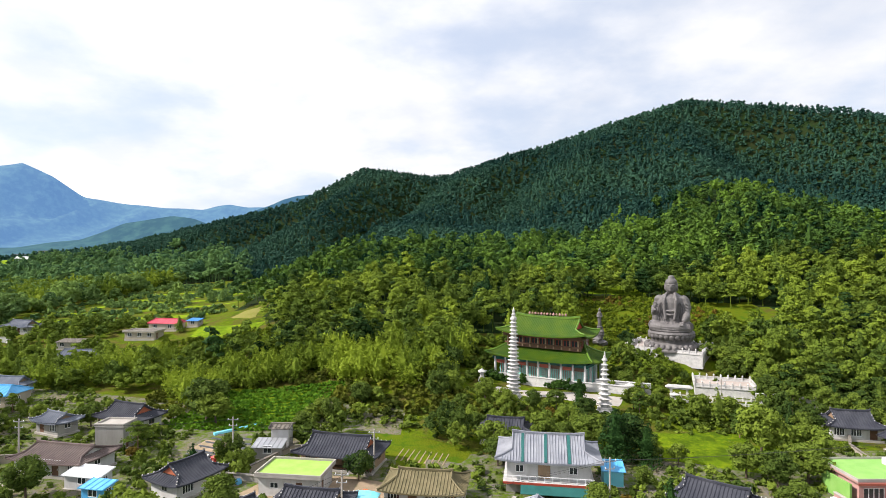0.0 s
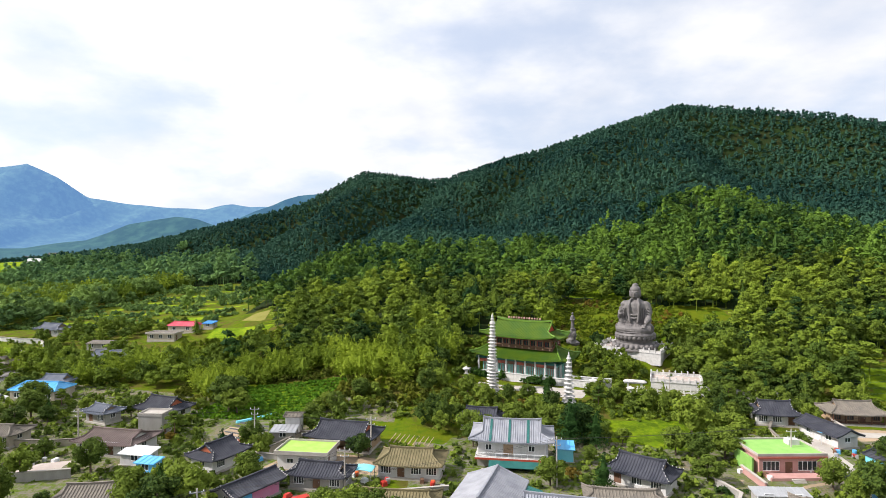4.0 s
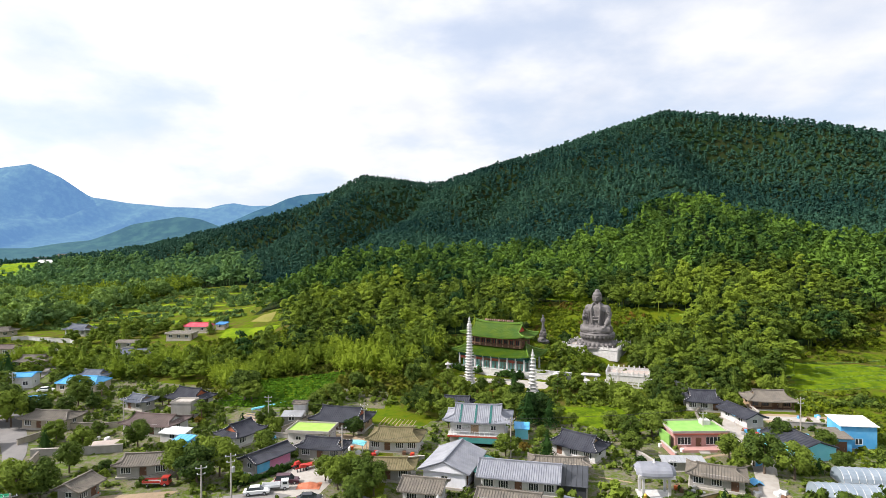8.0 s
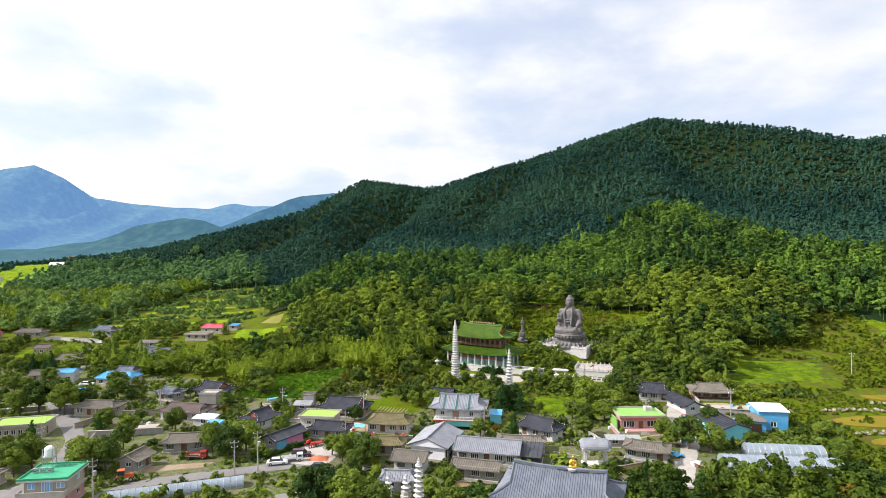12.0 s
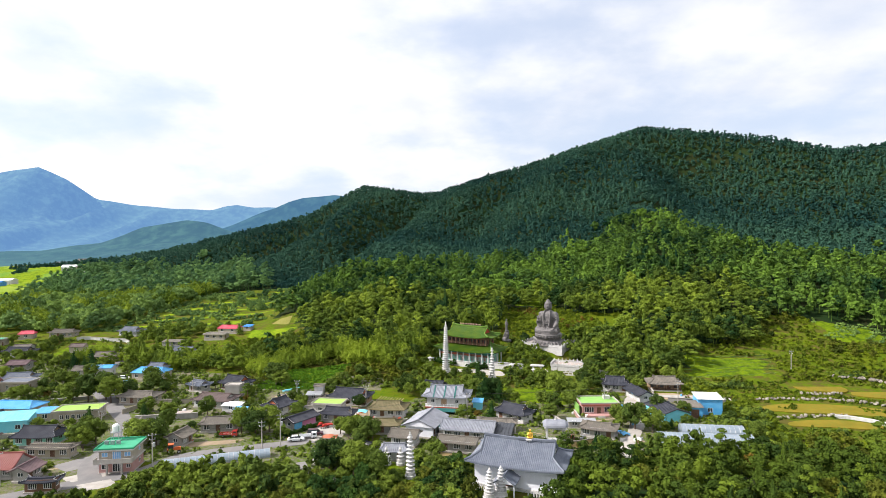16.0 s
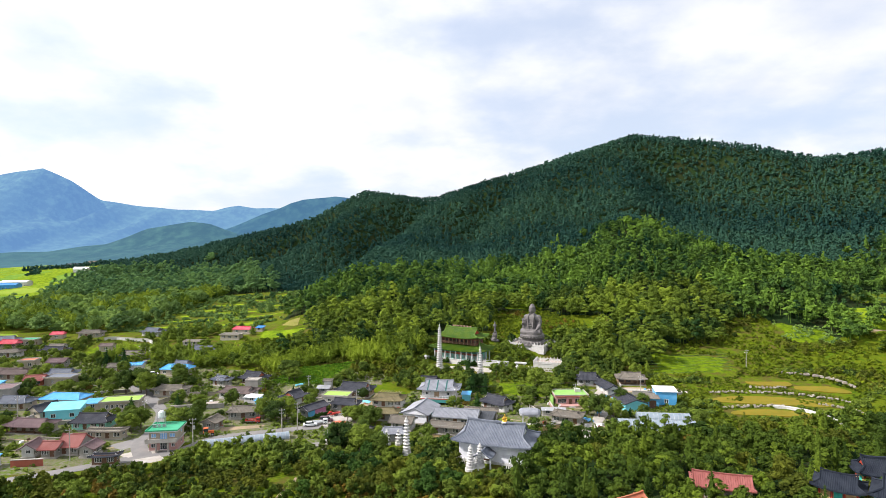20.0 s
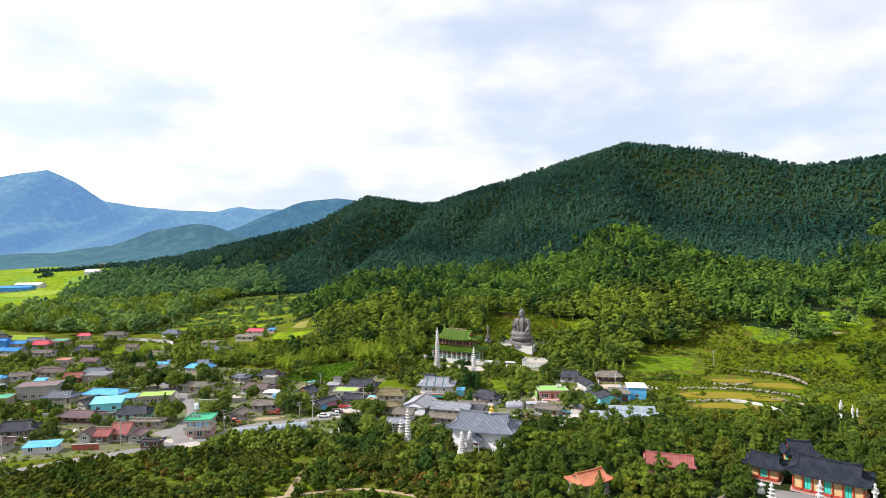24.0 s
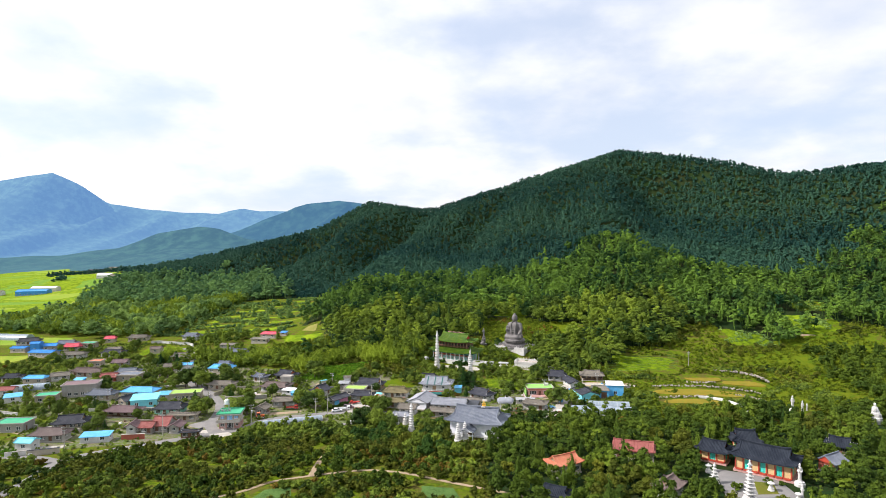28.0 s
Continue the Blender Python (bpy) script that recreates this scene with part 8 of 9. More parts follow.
for ix, iy, it in ((-20.2, 70.4, 30), (-21.6, 72.0, 55)):
    im = thing("farm_implement", ix, iy, hgt(ix, iy) + 0.15, it, "red farm implement standing in a yard", "implement", "farm implements")
    part("beam", Shape().box((0, 0, 0.62), (2.4, 0.22, 0.22)), RED_METAL, im)
    part("hopper", Shape().box((0.2, 0, 0.95), (1.3, 0.8, 0.55), 0, 0.75), RED_METAL, im)
    for k in range(4):
        part("tine", Shape().box((-0.9 + 0.6 * k, -0.3, 0.3), (0.1, 0.5, 0.6)), DARK_METAL, im)
aw = thing("awning", 79.9, 100.4, hgt(79.9, 100.4), 94, "sky-blue sheet awning along a farm wing", "awning")
part("sheet", Shape().box((0, 0.6, 2.45), (6.8, 2.0, 0.08)), BLUE_METAL, aw)
for px in (-3.2, 0, 3.2):
    part("post", Shape().box((px, 1.5, 1.2), (0.09, 0.09, 2.5)), STEEL, aw)
can = thing("canopy", -10.8, 80.2, hgt(-10.8, 80.2), -10, "blue tarpaulin canopy on posts beside a gatehouse", "canopy")
part("sheet", Shape().slab([[(-2.0 + i, -1.4 + 0.7 * j, 2.55 - 0.07 * (i - 2) ** 2 + 0.04 * (i * j % 2)) for i in range(5)] for j in range(5)], 0.06), CYAN_WALL, can)
for px in (-1.8, 1.8):
    for py in (-1.3, 1.3):
        part("post", Shape().box((px, py, 1.15), (0.09, 0.09, 2.4)), STEEL, can)
for (cx, cy), n in (((-34, 92), 8), ((-8, 80), 5), ((62, 66), 7), ((58, 82), 4), ((82, 98), 5), ((-10, 66), 5), ((100, 102), 5), ((-56, 60), 4), ((69, 82), 8), ((79, 92), 7), ((52, 60), 6), ((66, 58), 7), ((-30, 66), 4), ((1, 78), 5), ((-70, 88), 3), ((-106, 47), 4), ((-134, 49), 4), ((-12, 84), 5), ((92, 88), 6)):
    for i in range(n):
        x, y = cx + rc.uniform(-3, 3), cy + rc.uniform(-2, 2)
        m = [ORANGE_METAL, BLUE_METAL, RED_METAL, WHITE_METAL, WOOD, STEEL][rc.integers(0, 6)]
        s = Shape()
        if i % 2:
            s.lathe((x, y, hgt(x, y)), [(0.35, 0), (0.42, 0.5), (0.4, 0.8), (0.1, 0.85)], 9)
            solid("storage_tub", s, m, "plastic storage tub lying in a farmyard", "tub", "farmyard clutter")
        else:
            s.box((x, y, hgt(x, y) + 0.35), (rc.uniform(0.7, 1.4), rc.uniform(0.5, 1.0), 0.7), rc.uniform(0, 3), 0.9)
            solid("crate", s, m, "farm crate standing in a farmyard", "crate", "farmyard clutter")
for i in range(9):
    x, y = -40.5 + rc.uniform(-2.5, 2.5), 100 + rc.uniform(-1.5, 1.5)
    s = Shape().ball((x, y, hgt(x, y) + 0.35), (0.6, 0.45, 0.4), 7, 5, 0.2, rc)
    solid("sack", s, [RED_METAL, WHITE_METAL, DARK_METAL][i % 3], "filled sack dumped beside a field", "sack", "farmyard clutter")
for k in range(3):
    solid("tarpaulin", Shape().slab([[(60 + k * 2.4 + i * 0.5, 64 - k + j * 0.8, 0.9 - 0.3 * abs(i - 2) + 0.1 * (i * j % 3)) for i in range(5)] for j in range(4)], 0.06), [BLUE_METAL, PINK_CONCRETE, BLUE_METAL][k], "crumpled tarpaulin over stored goods", "tarpaulin", "farmyard clutter")
# blue mulch strip and cloches beside the kitchen field
solid("cloche_tunnel", Shape().tube([(-44 + i * 1.0, 113 + i * 0.9, 0.35) for i in range(9)], 0.45, 8), CYAN_WALL, "turquoise film cloche beside a field", "cloche")

# ---- trees of the village and temple ----
rg = np.random.default_rng(7)
HILL = [leafy(rg, 6.0, 8.0, 1.6, 6, 23, 1.0) for _ in range(4)] + [pine(rg, 5.8, 9.4, 4.0, 5, 24, 0.95) for _ in range(4)] + [conifer(rg, 4.0, 9.5, 1.2, 6, 19, 1.0) for _ in range(2)]
HILL = [np.concatenate([f, post3(0, 0, -0.5, 0.1, 0, 5.0, 0.16, 0.09)]) for f in HILL]
FINE = [leafy(rg, 6.2, 8.2, 1.6, 9, 62, 0.52) for _ in range(5)] + [pine(rg, 6.0, 9.6, 3.8, 7, 62, 0.52) for _ in range(4)] + [conifer(rg, 4.2, 9.6, 1.0, 8, 58, 0.52) for _ in range(1)]
FINE = [np.concatenate([f, post3(0, 0, -0.5, 0.1, 0, 5.0, 0.18, 0.10)]) for f in FINE]
MOUNT = [conifer(rg, 4.9, 6.2, 0.2, 3, 11, 1.25) for _ in range(3)] + [leafy(rg, 5.8, 5.4, 0.2, 4, 10, 1.3) for _ in range(4)]
rt = np.random.default_rng(31)


def loose_mesh(name, tri, material, tone):
    return fill_mesh(name, tri, np.arange(len(tri)), 3, material, smooth=False, tone=np.full(len(tri), tone))


def trunk_mesh(name, h, r, rng, material, limbs=4, crown=3.0):
    s = Shape()
    bend = rng.uniform(-0.25, 0.25)
    s.tube([(0, 0, -0.4), (0.05, 0.03, 0.3 * h), (bend, 0.1, 0.65 * h), (bend * 1.4, 0.15, h)], [r, r * 0.8, r * 0.55, r * 0.2], 7)
    for i in range(limbs):
        a = 2.4 * i + rng.uniform(-0.4, 0.4)
        z = h * (0.38 + 0.12 * i)
        s.tube([(bend * 0.6, 0.05, z), (bend * 0.6 + math.cos(a) * crown * 0.3, math.sin(a) * crown * 0.3, z + h * 0.14), (bend + math.cos(a) * crown * 0.6, math.sin(a) * crown * 0.6, z + h * 0.2)], [r * 0.42, r * 0.28, r * 0.1], 5)
    return s.mesh(name, material)


TREES = []
for kind, n in (("broad", 5), ("evergreen", 3), ("pine", 3), ("rust", 1)):
    for i in range(n):
        if kind == "broad":
            cr, tk = loose_mesh("crown", leafy(rt, 6.6, 7.4, 1.2, 13, 130, 0.35), LEAF_VILLAGE, 0.12 * i), trunk_mesh("trunk", 5.2, 0.24, rt, BARK)
            lb = "bushy broad-leaved tree with mid-green leaves"
        elif kind == "evergreen":
            cr, tk = loose_mesh("crown", conifer(rt, 5.0, 8.6, 0.6, 11, 130, 0.34), LEAF_DARK, 0.15 * i), trunk_mesh("trunk", 7.0, 0.2, rt, BARK, 3, 2.0)
            lb = "dense dark evergreen tree"
        elif kind == "pine":
            cr, tk = loose_mesh("crown", pine(rt, 6.6, 8.8, 2.8, 10, 120, 0.35), LEAF_HILL, 0.12 * i), trunk_mesh("trunk", 8.0, 0.22, rt, PINE_BARK, 5, 3.0)
            lb = "red pine with flat needle pads"
        else:
            cr, tk = loose_mesh("crown", leafy(rt, 5.4, 4.6, 0.6, 8, 46, 0.6), LEAF_RUST, 0.2), trunk_mesh("trunk", 3.4, 0.16, rt, BARK)
            lb = "small tree with rust-tinged leaves"
        TREES.append((kind, cr, tk, lb))


def plant(x, y, k, s, grp="village trees"):
    kind, cr, tk, lb = TREES[k]
    t = thing("tree", x, y, hgt(x, y) - 0.1, rt.uniform(0, 360), lb, "tree", grp)
    t.scale = (s, s, s * rt.uniform(0.88, 1.15))
    part("crown", cr, None, t)
    part("trunk", tk, None, t)


LANE = [(-74, 47), (-77, 65), (-82, 77), (-90, 88), (-101, 99), (-112, 113), (-122, 127), (-128, 150)]
for (ax, ay), (bx, by) in zip(LANE[:-1], LANE[1:]):
    for k in range(4):
        for ox, oy in ((1.5, -3.5), (4.0, -9.5)):
            keep_off(ax + (bx - ax) * k / 4 + ox, ay + (by - ay) * k / 4 + oy, 4.8)
BY_HAND = ((-82, 55.5, 0, 0.95), (-79.8, 58.2, 2, 0.9), (-84.5, 57.0, 3, 0.85), (-80.4, 53.4, 4, 0.8), (-65.5, 54.5, 3, 1.15), (-62.4, 56.4, 1, 1.0), (-67.5, 57.0, 4, 0.95), (-14.4, 65.3, 1, 0.75), (-11.4, 61.5, 3, 0.8), (18.7, 121.5, 1, 0.55), (23.6, 122.6, 2, 0.6), (9.0, 126.5, 2, 0.75), (12.4, 119.5, 3, 0.7), (27.6, 119.0, 6, 0.8), (28.4, 116.5, 0, 0.6), (41.6, 134.8, 1, 0.55), (47.0, 136.0, 0, 0.42), (50.8, 140.6, 2, 0.36), (58.6, 143.2, 0, 0.38), (72.0, 146.0, 1, 0.75), (75.5, 150.0, 2, 0.8), (74.6, 156.5, 4, 0.75), (-49, 122, 0, 1.4), (-46, 119, 3, 1.0), (-60, 84.5, 1, 0.85), (-38, 63.5, 0, 1.15), (-43, 66.5, 2, 1.0), (-35.5, 68.0, 3, 1.0), (-7, 62, 1, 0.9), (-9.5, 65, 4, 0.75), (-4.5, 59, 0, 0.8),
           (28.6, 97.6, 5, 1.25), (31.6, 100.8, 0, 1.15), (26.0, 103.0, 2, 0.95), (33.4, 96.4, 6, 0.95), (39.0, 97.4, 4, 0.5), (47.5, 92.0, 2, 0.8), (50.5, 88.6, 0, 0.8), (-13, 91, 1, 0.7), (-30, 79, 2, 0.8), (-66, 70, 2, 0.8), (-70, 60, 4, 0.95),
           (-108, 101, 0, 1.25), (-103, 103, 1, 1.3), (-112, 99, 2, 1.1), (-99, 99, 3, 1.2), (-105, 106, 4, 1.2), (-96, 104, 0, 1.0), (70, 68, 0, 1.15), (74, 65, 3, 1.0), (67, 76, 1, 0.75), (70, 72, 2, 0.8), (-12, 37, 0, 1.25), (-6, 35, 4, 1.1), (0, 33, 1, 0.9),
           (56, 90, 2, 1.0), (60, 96, 3, 1.1), (53, 98, 4, 1.2), (82, 84, 0, 0.8), (88, 78, 1, 0.7), (21, 78, 3, 0.75), (-144, 150, 5, 1.0), (-130, 140, 6, 1.2), (-127, 134, 0, 0.9), (-93, 116, 2, 1.0), (-97, 123, 1, 1.1), (8.5, 101, 3, 0.9), (9, 97, 0, 0.7), (11.5, 99.5, 1, 0.8))
for x, y, k, s in BY_HAND:
    plant(x, y, k, s)
    keep_off(x, y, 1.5)


def broken(x, y, sc, cut, ph=0.0):
    """Irregular patches over the plan."""
    return np.sin(x / sc + ph + 1.7 * np.sin(y / sc / 1.3)) * np.sin(y / sc * 1.1 + 1.3 * np.sin(x / sc / 1.7 + ph)) > cut


def in_village(x, y):
    return ((x > -235) & (x < -6) & (y > 34) & (y < 128 + np.clip(-70 - x, 0, 80))) | ((x > -6) & (x < 108) & (y > 34) & (y < 122))


vx, vy = scatter(-235, 108, 30, 215, 6.0, rt, lambda x, y: in_village(x, y) & broken(x, y, 9.0, -0.10))
kk = clear_of(vx, vy, 1.3)
FIELDS = ([(-58, 116), (-28, 112), (-24, 138), (-50, 142)], [(-50, 104), (-36, 101), (-34, 113), (-48, 116)], [(-22, 104), (4, 95), (7, 106), (-18, 116)], [(-58, 116), (-28, 112), (-24, 138), (-50, 142)], [(-50, 104), (-36, 101), (-34, 113), (-48, 116)], [(-31, 58), (-12, 54), (-8, 74), (-24, 78)], [(-79, 80), (-64, 84), (-66, 92), (-72, 90)], [(-60, 50), (-38, 58), (-36, 64), (-58, 62)],
          [(-34, 84), (-4, 80), (0, 90), (-30, 98)], [(-118, 84), (-100, 82), (-96, 92), (-116, 94)], [(56, 72), (72, 74), (74, 84), (56, 80)], [(84, 96), (112, 94), (116, 106), (84, 110)], [(38, 96), (54, 92), (56, 108), (40, 112)], [(-176, 176), (-140, 180), (-142, 200), (-178, 200)])
for f in FIELDS:
    kk &= ~inside(vx, vy, f)
vx, vy = vx[kk], vy[kk]
order = rt.permutation(len(vx))
for i in order[:250]:
    k = int(rt.choice(len(TREES), p=[0.15] * 5 + [0.035] * 3 + [0.03] * 3 + [0.055]))
    plant(vx[i], vy[i], k, rt.uniform(0.38, 0.78))
rest = order[250:]
BUSH = [leafy(rt, 3.4, 2.8, 0.0, 5, 26, 0.6) for _ in range(5)]
SCRUB = [leafy(rt, rt.uniform(2.8, 3.6), rt.uniform(1.9, 3.1), -0.2, 5, 20, 0.62) for _ in range(7)]
LOW = [leafy(rt, 2.6, 1.3, -0.2, 3, 13, 0.6) for _ in range(5)]
GROVE = [leafy(rt, 6.2, 6.6, 0.8, 8, 40, 0.68) for _ in range(5)] + [pine(rt, 6.0, 7.4, 1.4, 7, 40, 0.66) for _ in range(1)] + [conifer(rt, 4.6, 8.4, 0.4, 7, 40, 0.68) for _ in range(2)]
FBUSH = [leafy(rt, 3.4, 2.8, 0.0, 6, 56, 0.34) for _ in range(5)]
FGROVE = [leafy(rt, 6.2, 6.6, 0.8, 9, 84, 0.42) for _ in range(5)] + [conifer(rt, 4.6, 8.4, 0.4, 8, 80, 0.42)]
PLUME = [bamboo(rt, 4.6, 8.0, 40, 0.72) for _ in range(5)]
REED = [bamboo(rt, 4.8, 7.6, 16, 1.15) for _ in range(5)]
MID = [leafy(rt, 6.2, 6.8, 0.8, 8, 56, 0.54) for _ in range(5)] + [pine(rt, 6.0, 8.0, 1.4, 7, 56, 0.52) for _ in range(1)] + [conifer(rt, 4.4, 9.0, 0.4, 8, 54, 0.52) for _ in range(3)]
if len(rest):
    sow("garden_shrubs", BUSH, vx[rest], vy[rest], 1.2, LEAF_VILLAGE, "leafy garden shrubs between houses", "shrubs", rt)
# small garden bushes everywhere between the houses
ux, uy = scatter(-235, 110, 30, 215, 3.3, rt, lambda x, y: in_village(x, y) & broken(x, y, 5.5, -0.8, 2.0))
kk = clear_of(ux, uy, 0.9)
for f in FIELDS:
    kk &= ~inside(ux, uy, f)
sow("garden_bushes", LOW, ux[kk], uy[kk], 1.0, LEAF_VILLAGE, "low green garden bushes and weeds", "bushes", rt)
# grove under the temple and round its terraces
qx, qy = scatter(-2, 100, 98, 172, 4.2, rt, lambda x, y: (y > 100 + 0.14 * np.abs(x - 20)) & ((x < 94) | (y < 120)) & ~((x > 38) & (y > 166)) & ~inside(x, y, [(36, 94), (58, 90), (60, 113), (38, 116)]))
kk = clear_of(qx, qy, 0.8)
FRONT = [(2, 130), (36, 111), (46, 128), (12, 146)]
open_front = inside(qx, qy, FRONT)
low = (qx > 4) & (qx < 50) & (qy > 112)
w = kk & low & ~open_front
sow("terrace_planting", FBUSH, qx[w], qy[w], 1.0, LEAF_VILLAGE, "round green shrubs planted before the pagodas", "shrubs", rt)
fx, fy = scatter(2, 46, 108, 136, 1.9, rt, lambda x, y: inside(x, y, FRONT) & ~inside(x, y, [(8, 135), (38, 120.5), (42, 130), (12, 142)]))
sow("plaza_rim_shrubs", LOW, fx, fy, 0.7, LEAF_VILLAGE, "low shrubs along the plaza's rim", "shrubs", rt)
ha = np.concatenate([np.arange(-12, -2.6, 0.75), np.arange(3.4, 12, 0.75)])
sow("hall_hedge", FBUSH, 25.9 + ha * 0.839 - 7.7 * 0.545, 145.8 - ha * 0.545 - 7.7 * 0.839, 0.72, LEAF_DARK, "clipped dark hedge before the temple hall", "hedge", rt)
kk &= ~low
kk &= ~inside(qx, qy, [(42, 132), (62, 126), (70, 146), (46, 150)])
sow("temple_grove", FGROVE, qx[kk], qy[kk], 0.72, LEAF_VILLAGE, "dense grove of garden trees below the temple", "grove", rt)
qx, qy = scatter(4, 92, 122, 168, 2.8, rt, lambda x, y: broken(x, y, 6, -0.3))
kk = clear_of(qx, qy, 0.2) & ~inside(qx, qy, FRONT)
more = scatter(42, 66, 137, 148, 2.6, rt, lambda x, y: y < 150 - 0.36 * (x - 46))
sow("terrace_shrubs", FBUSH, more[0], more[1], 0.62, LEAF_TEMPLE, "tall dark clipped shrubs below the statue terrace", "shrubs", rt)
ta = np.arange(-11.5, 13.5, 1.5)
fr = np.concatenate([np.stack([ta, np.full(len(ta), -9.3)], 1), np.stack([ta + 0.7, np.full(len(ta), -11.4)], 1), np.stack([np.full(12, 12.4), np.arange(-9.5, 8.0, 1.5)], 1), np.stack([np.full(12, 14.2), np.arange(-9.5, 8.0, 1.5)], 1)])
sow("terrace_skirt", FBUSH, 60.2 + fr[:, 0] * 0.829 + fr[:, 1] * 0.559, 155.6 - fr[:, 0] * 0.559 + fr[:, 1] * 0.829, 0.5, LEAF_TEMPLE, "dark shrubs against the statue terrace's wall", "shrubs", rt, sink=0.3)
sow("clipped_shrubs", FBUSH, qx[kk], qy[kk], 0.8, LEAF_TEMPLE, "dark clipped shrubs round the temple terraces", "shrubs", rt)
for n in range(16):
    a = rt.uniform(0, 1)
    plant(62 + 24 * a, 126 + 12 * rt.uniform(-0.6, 1) * (1 if a > 0.2 else 0.3), int(rt.integers(0, 5)), rt.uniform(0.6, 0.9), "temple trees") if clear_of(np.array([62 + 24 * a]), np.array([128.0]), 1)[0] else None
# shrubs on the dry slope
qx, qy = scatter(34, 112, 164, 218, 1.9, rt, lambda x, y: ~broken(x, y, 7, 0.78, 1.0) & (y < wood_edge(x) + 5))
kk = clear_of(qx, qy, 0.5)
sow("slope_shrubs", LOW, qx[kk], qy[kk], 0.85, LEAF_OLIVE, "olive shrubs on the dry slope", "shrubs", rt)
qx, qy = scatter(34, 104, 164, 216, 3.4, rt, lambda x, y: broken(x, y, 9, 0.42, 3.0) & (y < wood_edge(x)))
kk = clear_of(qx, qy, 0.5)
sow("rusty_shrubs", SCRUB, qx[kk], qy[kk], 0.6, LEAF_RUST, "rust-tinged shrubs on the dry slope", "shrubs", rt)
# undergrowth between the last houses and the bamboo
qx, qy = scatter(-70, 12, 118, 146, 3.0, rt, lambda x, y: (x < 4) | (y < 128))
kk = clear_of(qx, qy, 0.4) & ~inside(qx, qy, FIELDS[0]) & ~inside(qx, qy, FIELDS[1])
sow("undergrowth", SCRUB, qx[kk], qy[kk], 0.85, LEAF_SCRUB, "shrubby undergrowth before the bamboo", "shrubs", rt)
# bamboo belts
belt = lambda x, y: (y > 137 + 0.30 * np.clip(-62 - x, 0, 60) + 4 * np.sin(x / 7) + 2 * np.sin(x / 2.9)) & (y < 161 + 0.25 * np.clip(-60 - x, 0, 60)) & ~inside(x, y, FIELDS[0])
plumes = lambda x, y: broken(x, y, 13, 0.12, 0.8) | ((x > -32) & (x < -6) & (y < 150))
qx, qy = scatter(-150, 4, 128, 178, 3.5, rt, lambda x, y: belt(x, y) & plumes(x, y))
kk = clear_of(qx, qy, 0.6)
sow("bamboo_grove", PLUME, qx[kk], qy[kk], 1.0, LEAF_BAMBOO, "bright yellow-green bamboo grove behind the village", "bamboo", rt)
qx, qy = scatter(-150, 4, 128, 178, 4.4, rt, lambda x, y: belt(x, y) & ~plumes(x, y))
kk = clear_of(qx, qy, 0.6)
sow("belt_trees", MID, qx[kk], qy[kk], 0.85, LEAF_HILL, "broad-leaved trees among the bamboo", "trees", rt)
beyond = lambda x, y: (y > 222 + 0.35 * np.clip(-190 - x, 0, 100)) & (y < 1.2 * np.interp(x / 1.2, WOOD_X, WOOD_Y) + 4) & (x < -176 - 0.06 * (y - 222)) & (x > -338 - 0.12 * (y - 260))
qx, qy = scatter(-370, -150, 208, 430, 5.4, rt, lambda x, y: beyond(x, y) & broken(x, y, 17, 0.05, 1.4))
kk = clear_of(qx, qy, 1.5)
sow("far_bamboo_grove", REED, qx[kk], qy[kk], 1.55, LEAF_BAMBOO, "bamboo grove beyond the village", "bamboo", rt)
qx, qy = scatter(-370, -150, 208, 430, 7.4, rt, lambda x, y: beyond(x, y) & ~broken(x, y, 17, 0.05, 1.4))
kk = clear_of(qx, qy, 1.5)
sow("edge_wood", MID[:6], qx[kk], qy[kk], 1.45, LEAF_EDGE, "broad-leaved wood beyond the village", "forest", rt)
qx, qy = scatter(-372, -300, 296, 352, 6.0, rt, lambda x, y: np.hypot((x + 336) / 34, (y - 324) / 18) < 1)
sow("field_copse", GROVE, qx, qy, 1.1, LEAF_VALLEY, "dark copse standing among paddies", "copse", rt)
# hedges between the terraced fields
hx0, hy0 = [], []
for i in range(15):
    n = 62
    xs = np.linspace(-188, -88, n) + rt.uniform(-1.2, 1.2, n)
    keep = (np.sin(xs / 7 + 2.3 * i) + 0.6 * np.sin(xs / 2.7 + i) > (-0.75 if i % 2 == 0 else 0.15)) & (xs < -90 + 6 * math.sin(i * 2.1))
    hx0.append(xs[keep]), hy0.append((228 + i * 12 + (xs + 180) * 0.09 + rt.uniform(-1.6, 1.6, n) + 4 * np.sin(xs / 11 + i))[keep])
sow("field_hedge", LOW, np.concatenate(hx0), np.concatenate(hy0), 1.35, LEAF_EDGE, "ragged hedges between terraced fields", "hedge", rt)
qx, qy = scatter(-190, -84, 262, 412, 9.0, rt, lambda x, y: broken(x, y, 14, 0.72, 0.3))
sow("terrace_trees", GROVE, qx, qy, 0.9, LEAF_EDGE, "round trees scattered over terraced fields", "trees", rt)
# woods between bamboo and terraces
qx, qy = scatter(-84, 4, 158, 240, 4.6, rt, lambda x, y: (y < 1.2 * np.interp(x / 1.2, WOOD_X, WOOD_Y) + 3) & ((x > -66) | (y < 166)) & ~inside(x, y, FIELD_SLOPE) & ~inside(x, y, BUSH_SLOPE))
kk = clear_of(qx, qy, 1.5)
sow("lower_wood", MID, qx[kk], qy[kk], 0.95, LEAF_HILL, "mixed wood at the foot of the hill", "forest", rt)
qx, qy = scatter(-150, -84, 160, 228, 5.0, rt, lambda x, y: broken(x, y, 11, -0.2) & (y > 150 + 0.5 * (-84 - x)) & ~inside(x, y, FIELD_SLOPE) & ~inside(x, y, BUSH_SLOPE))
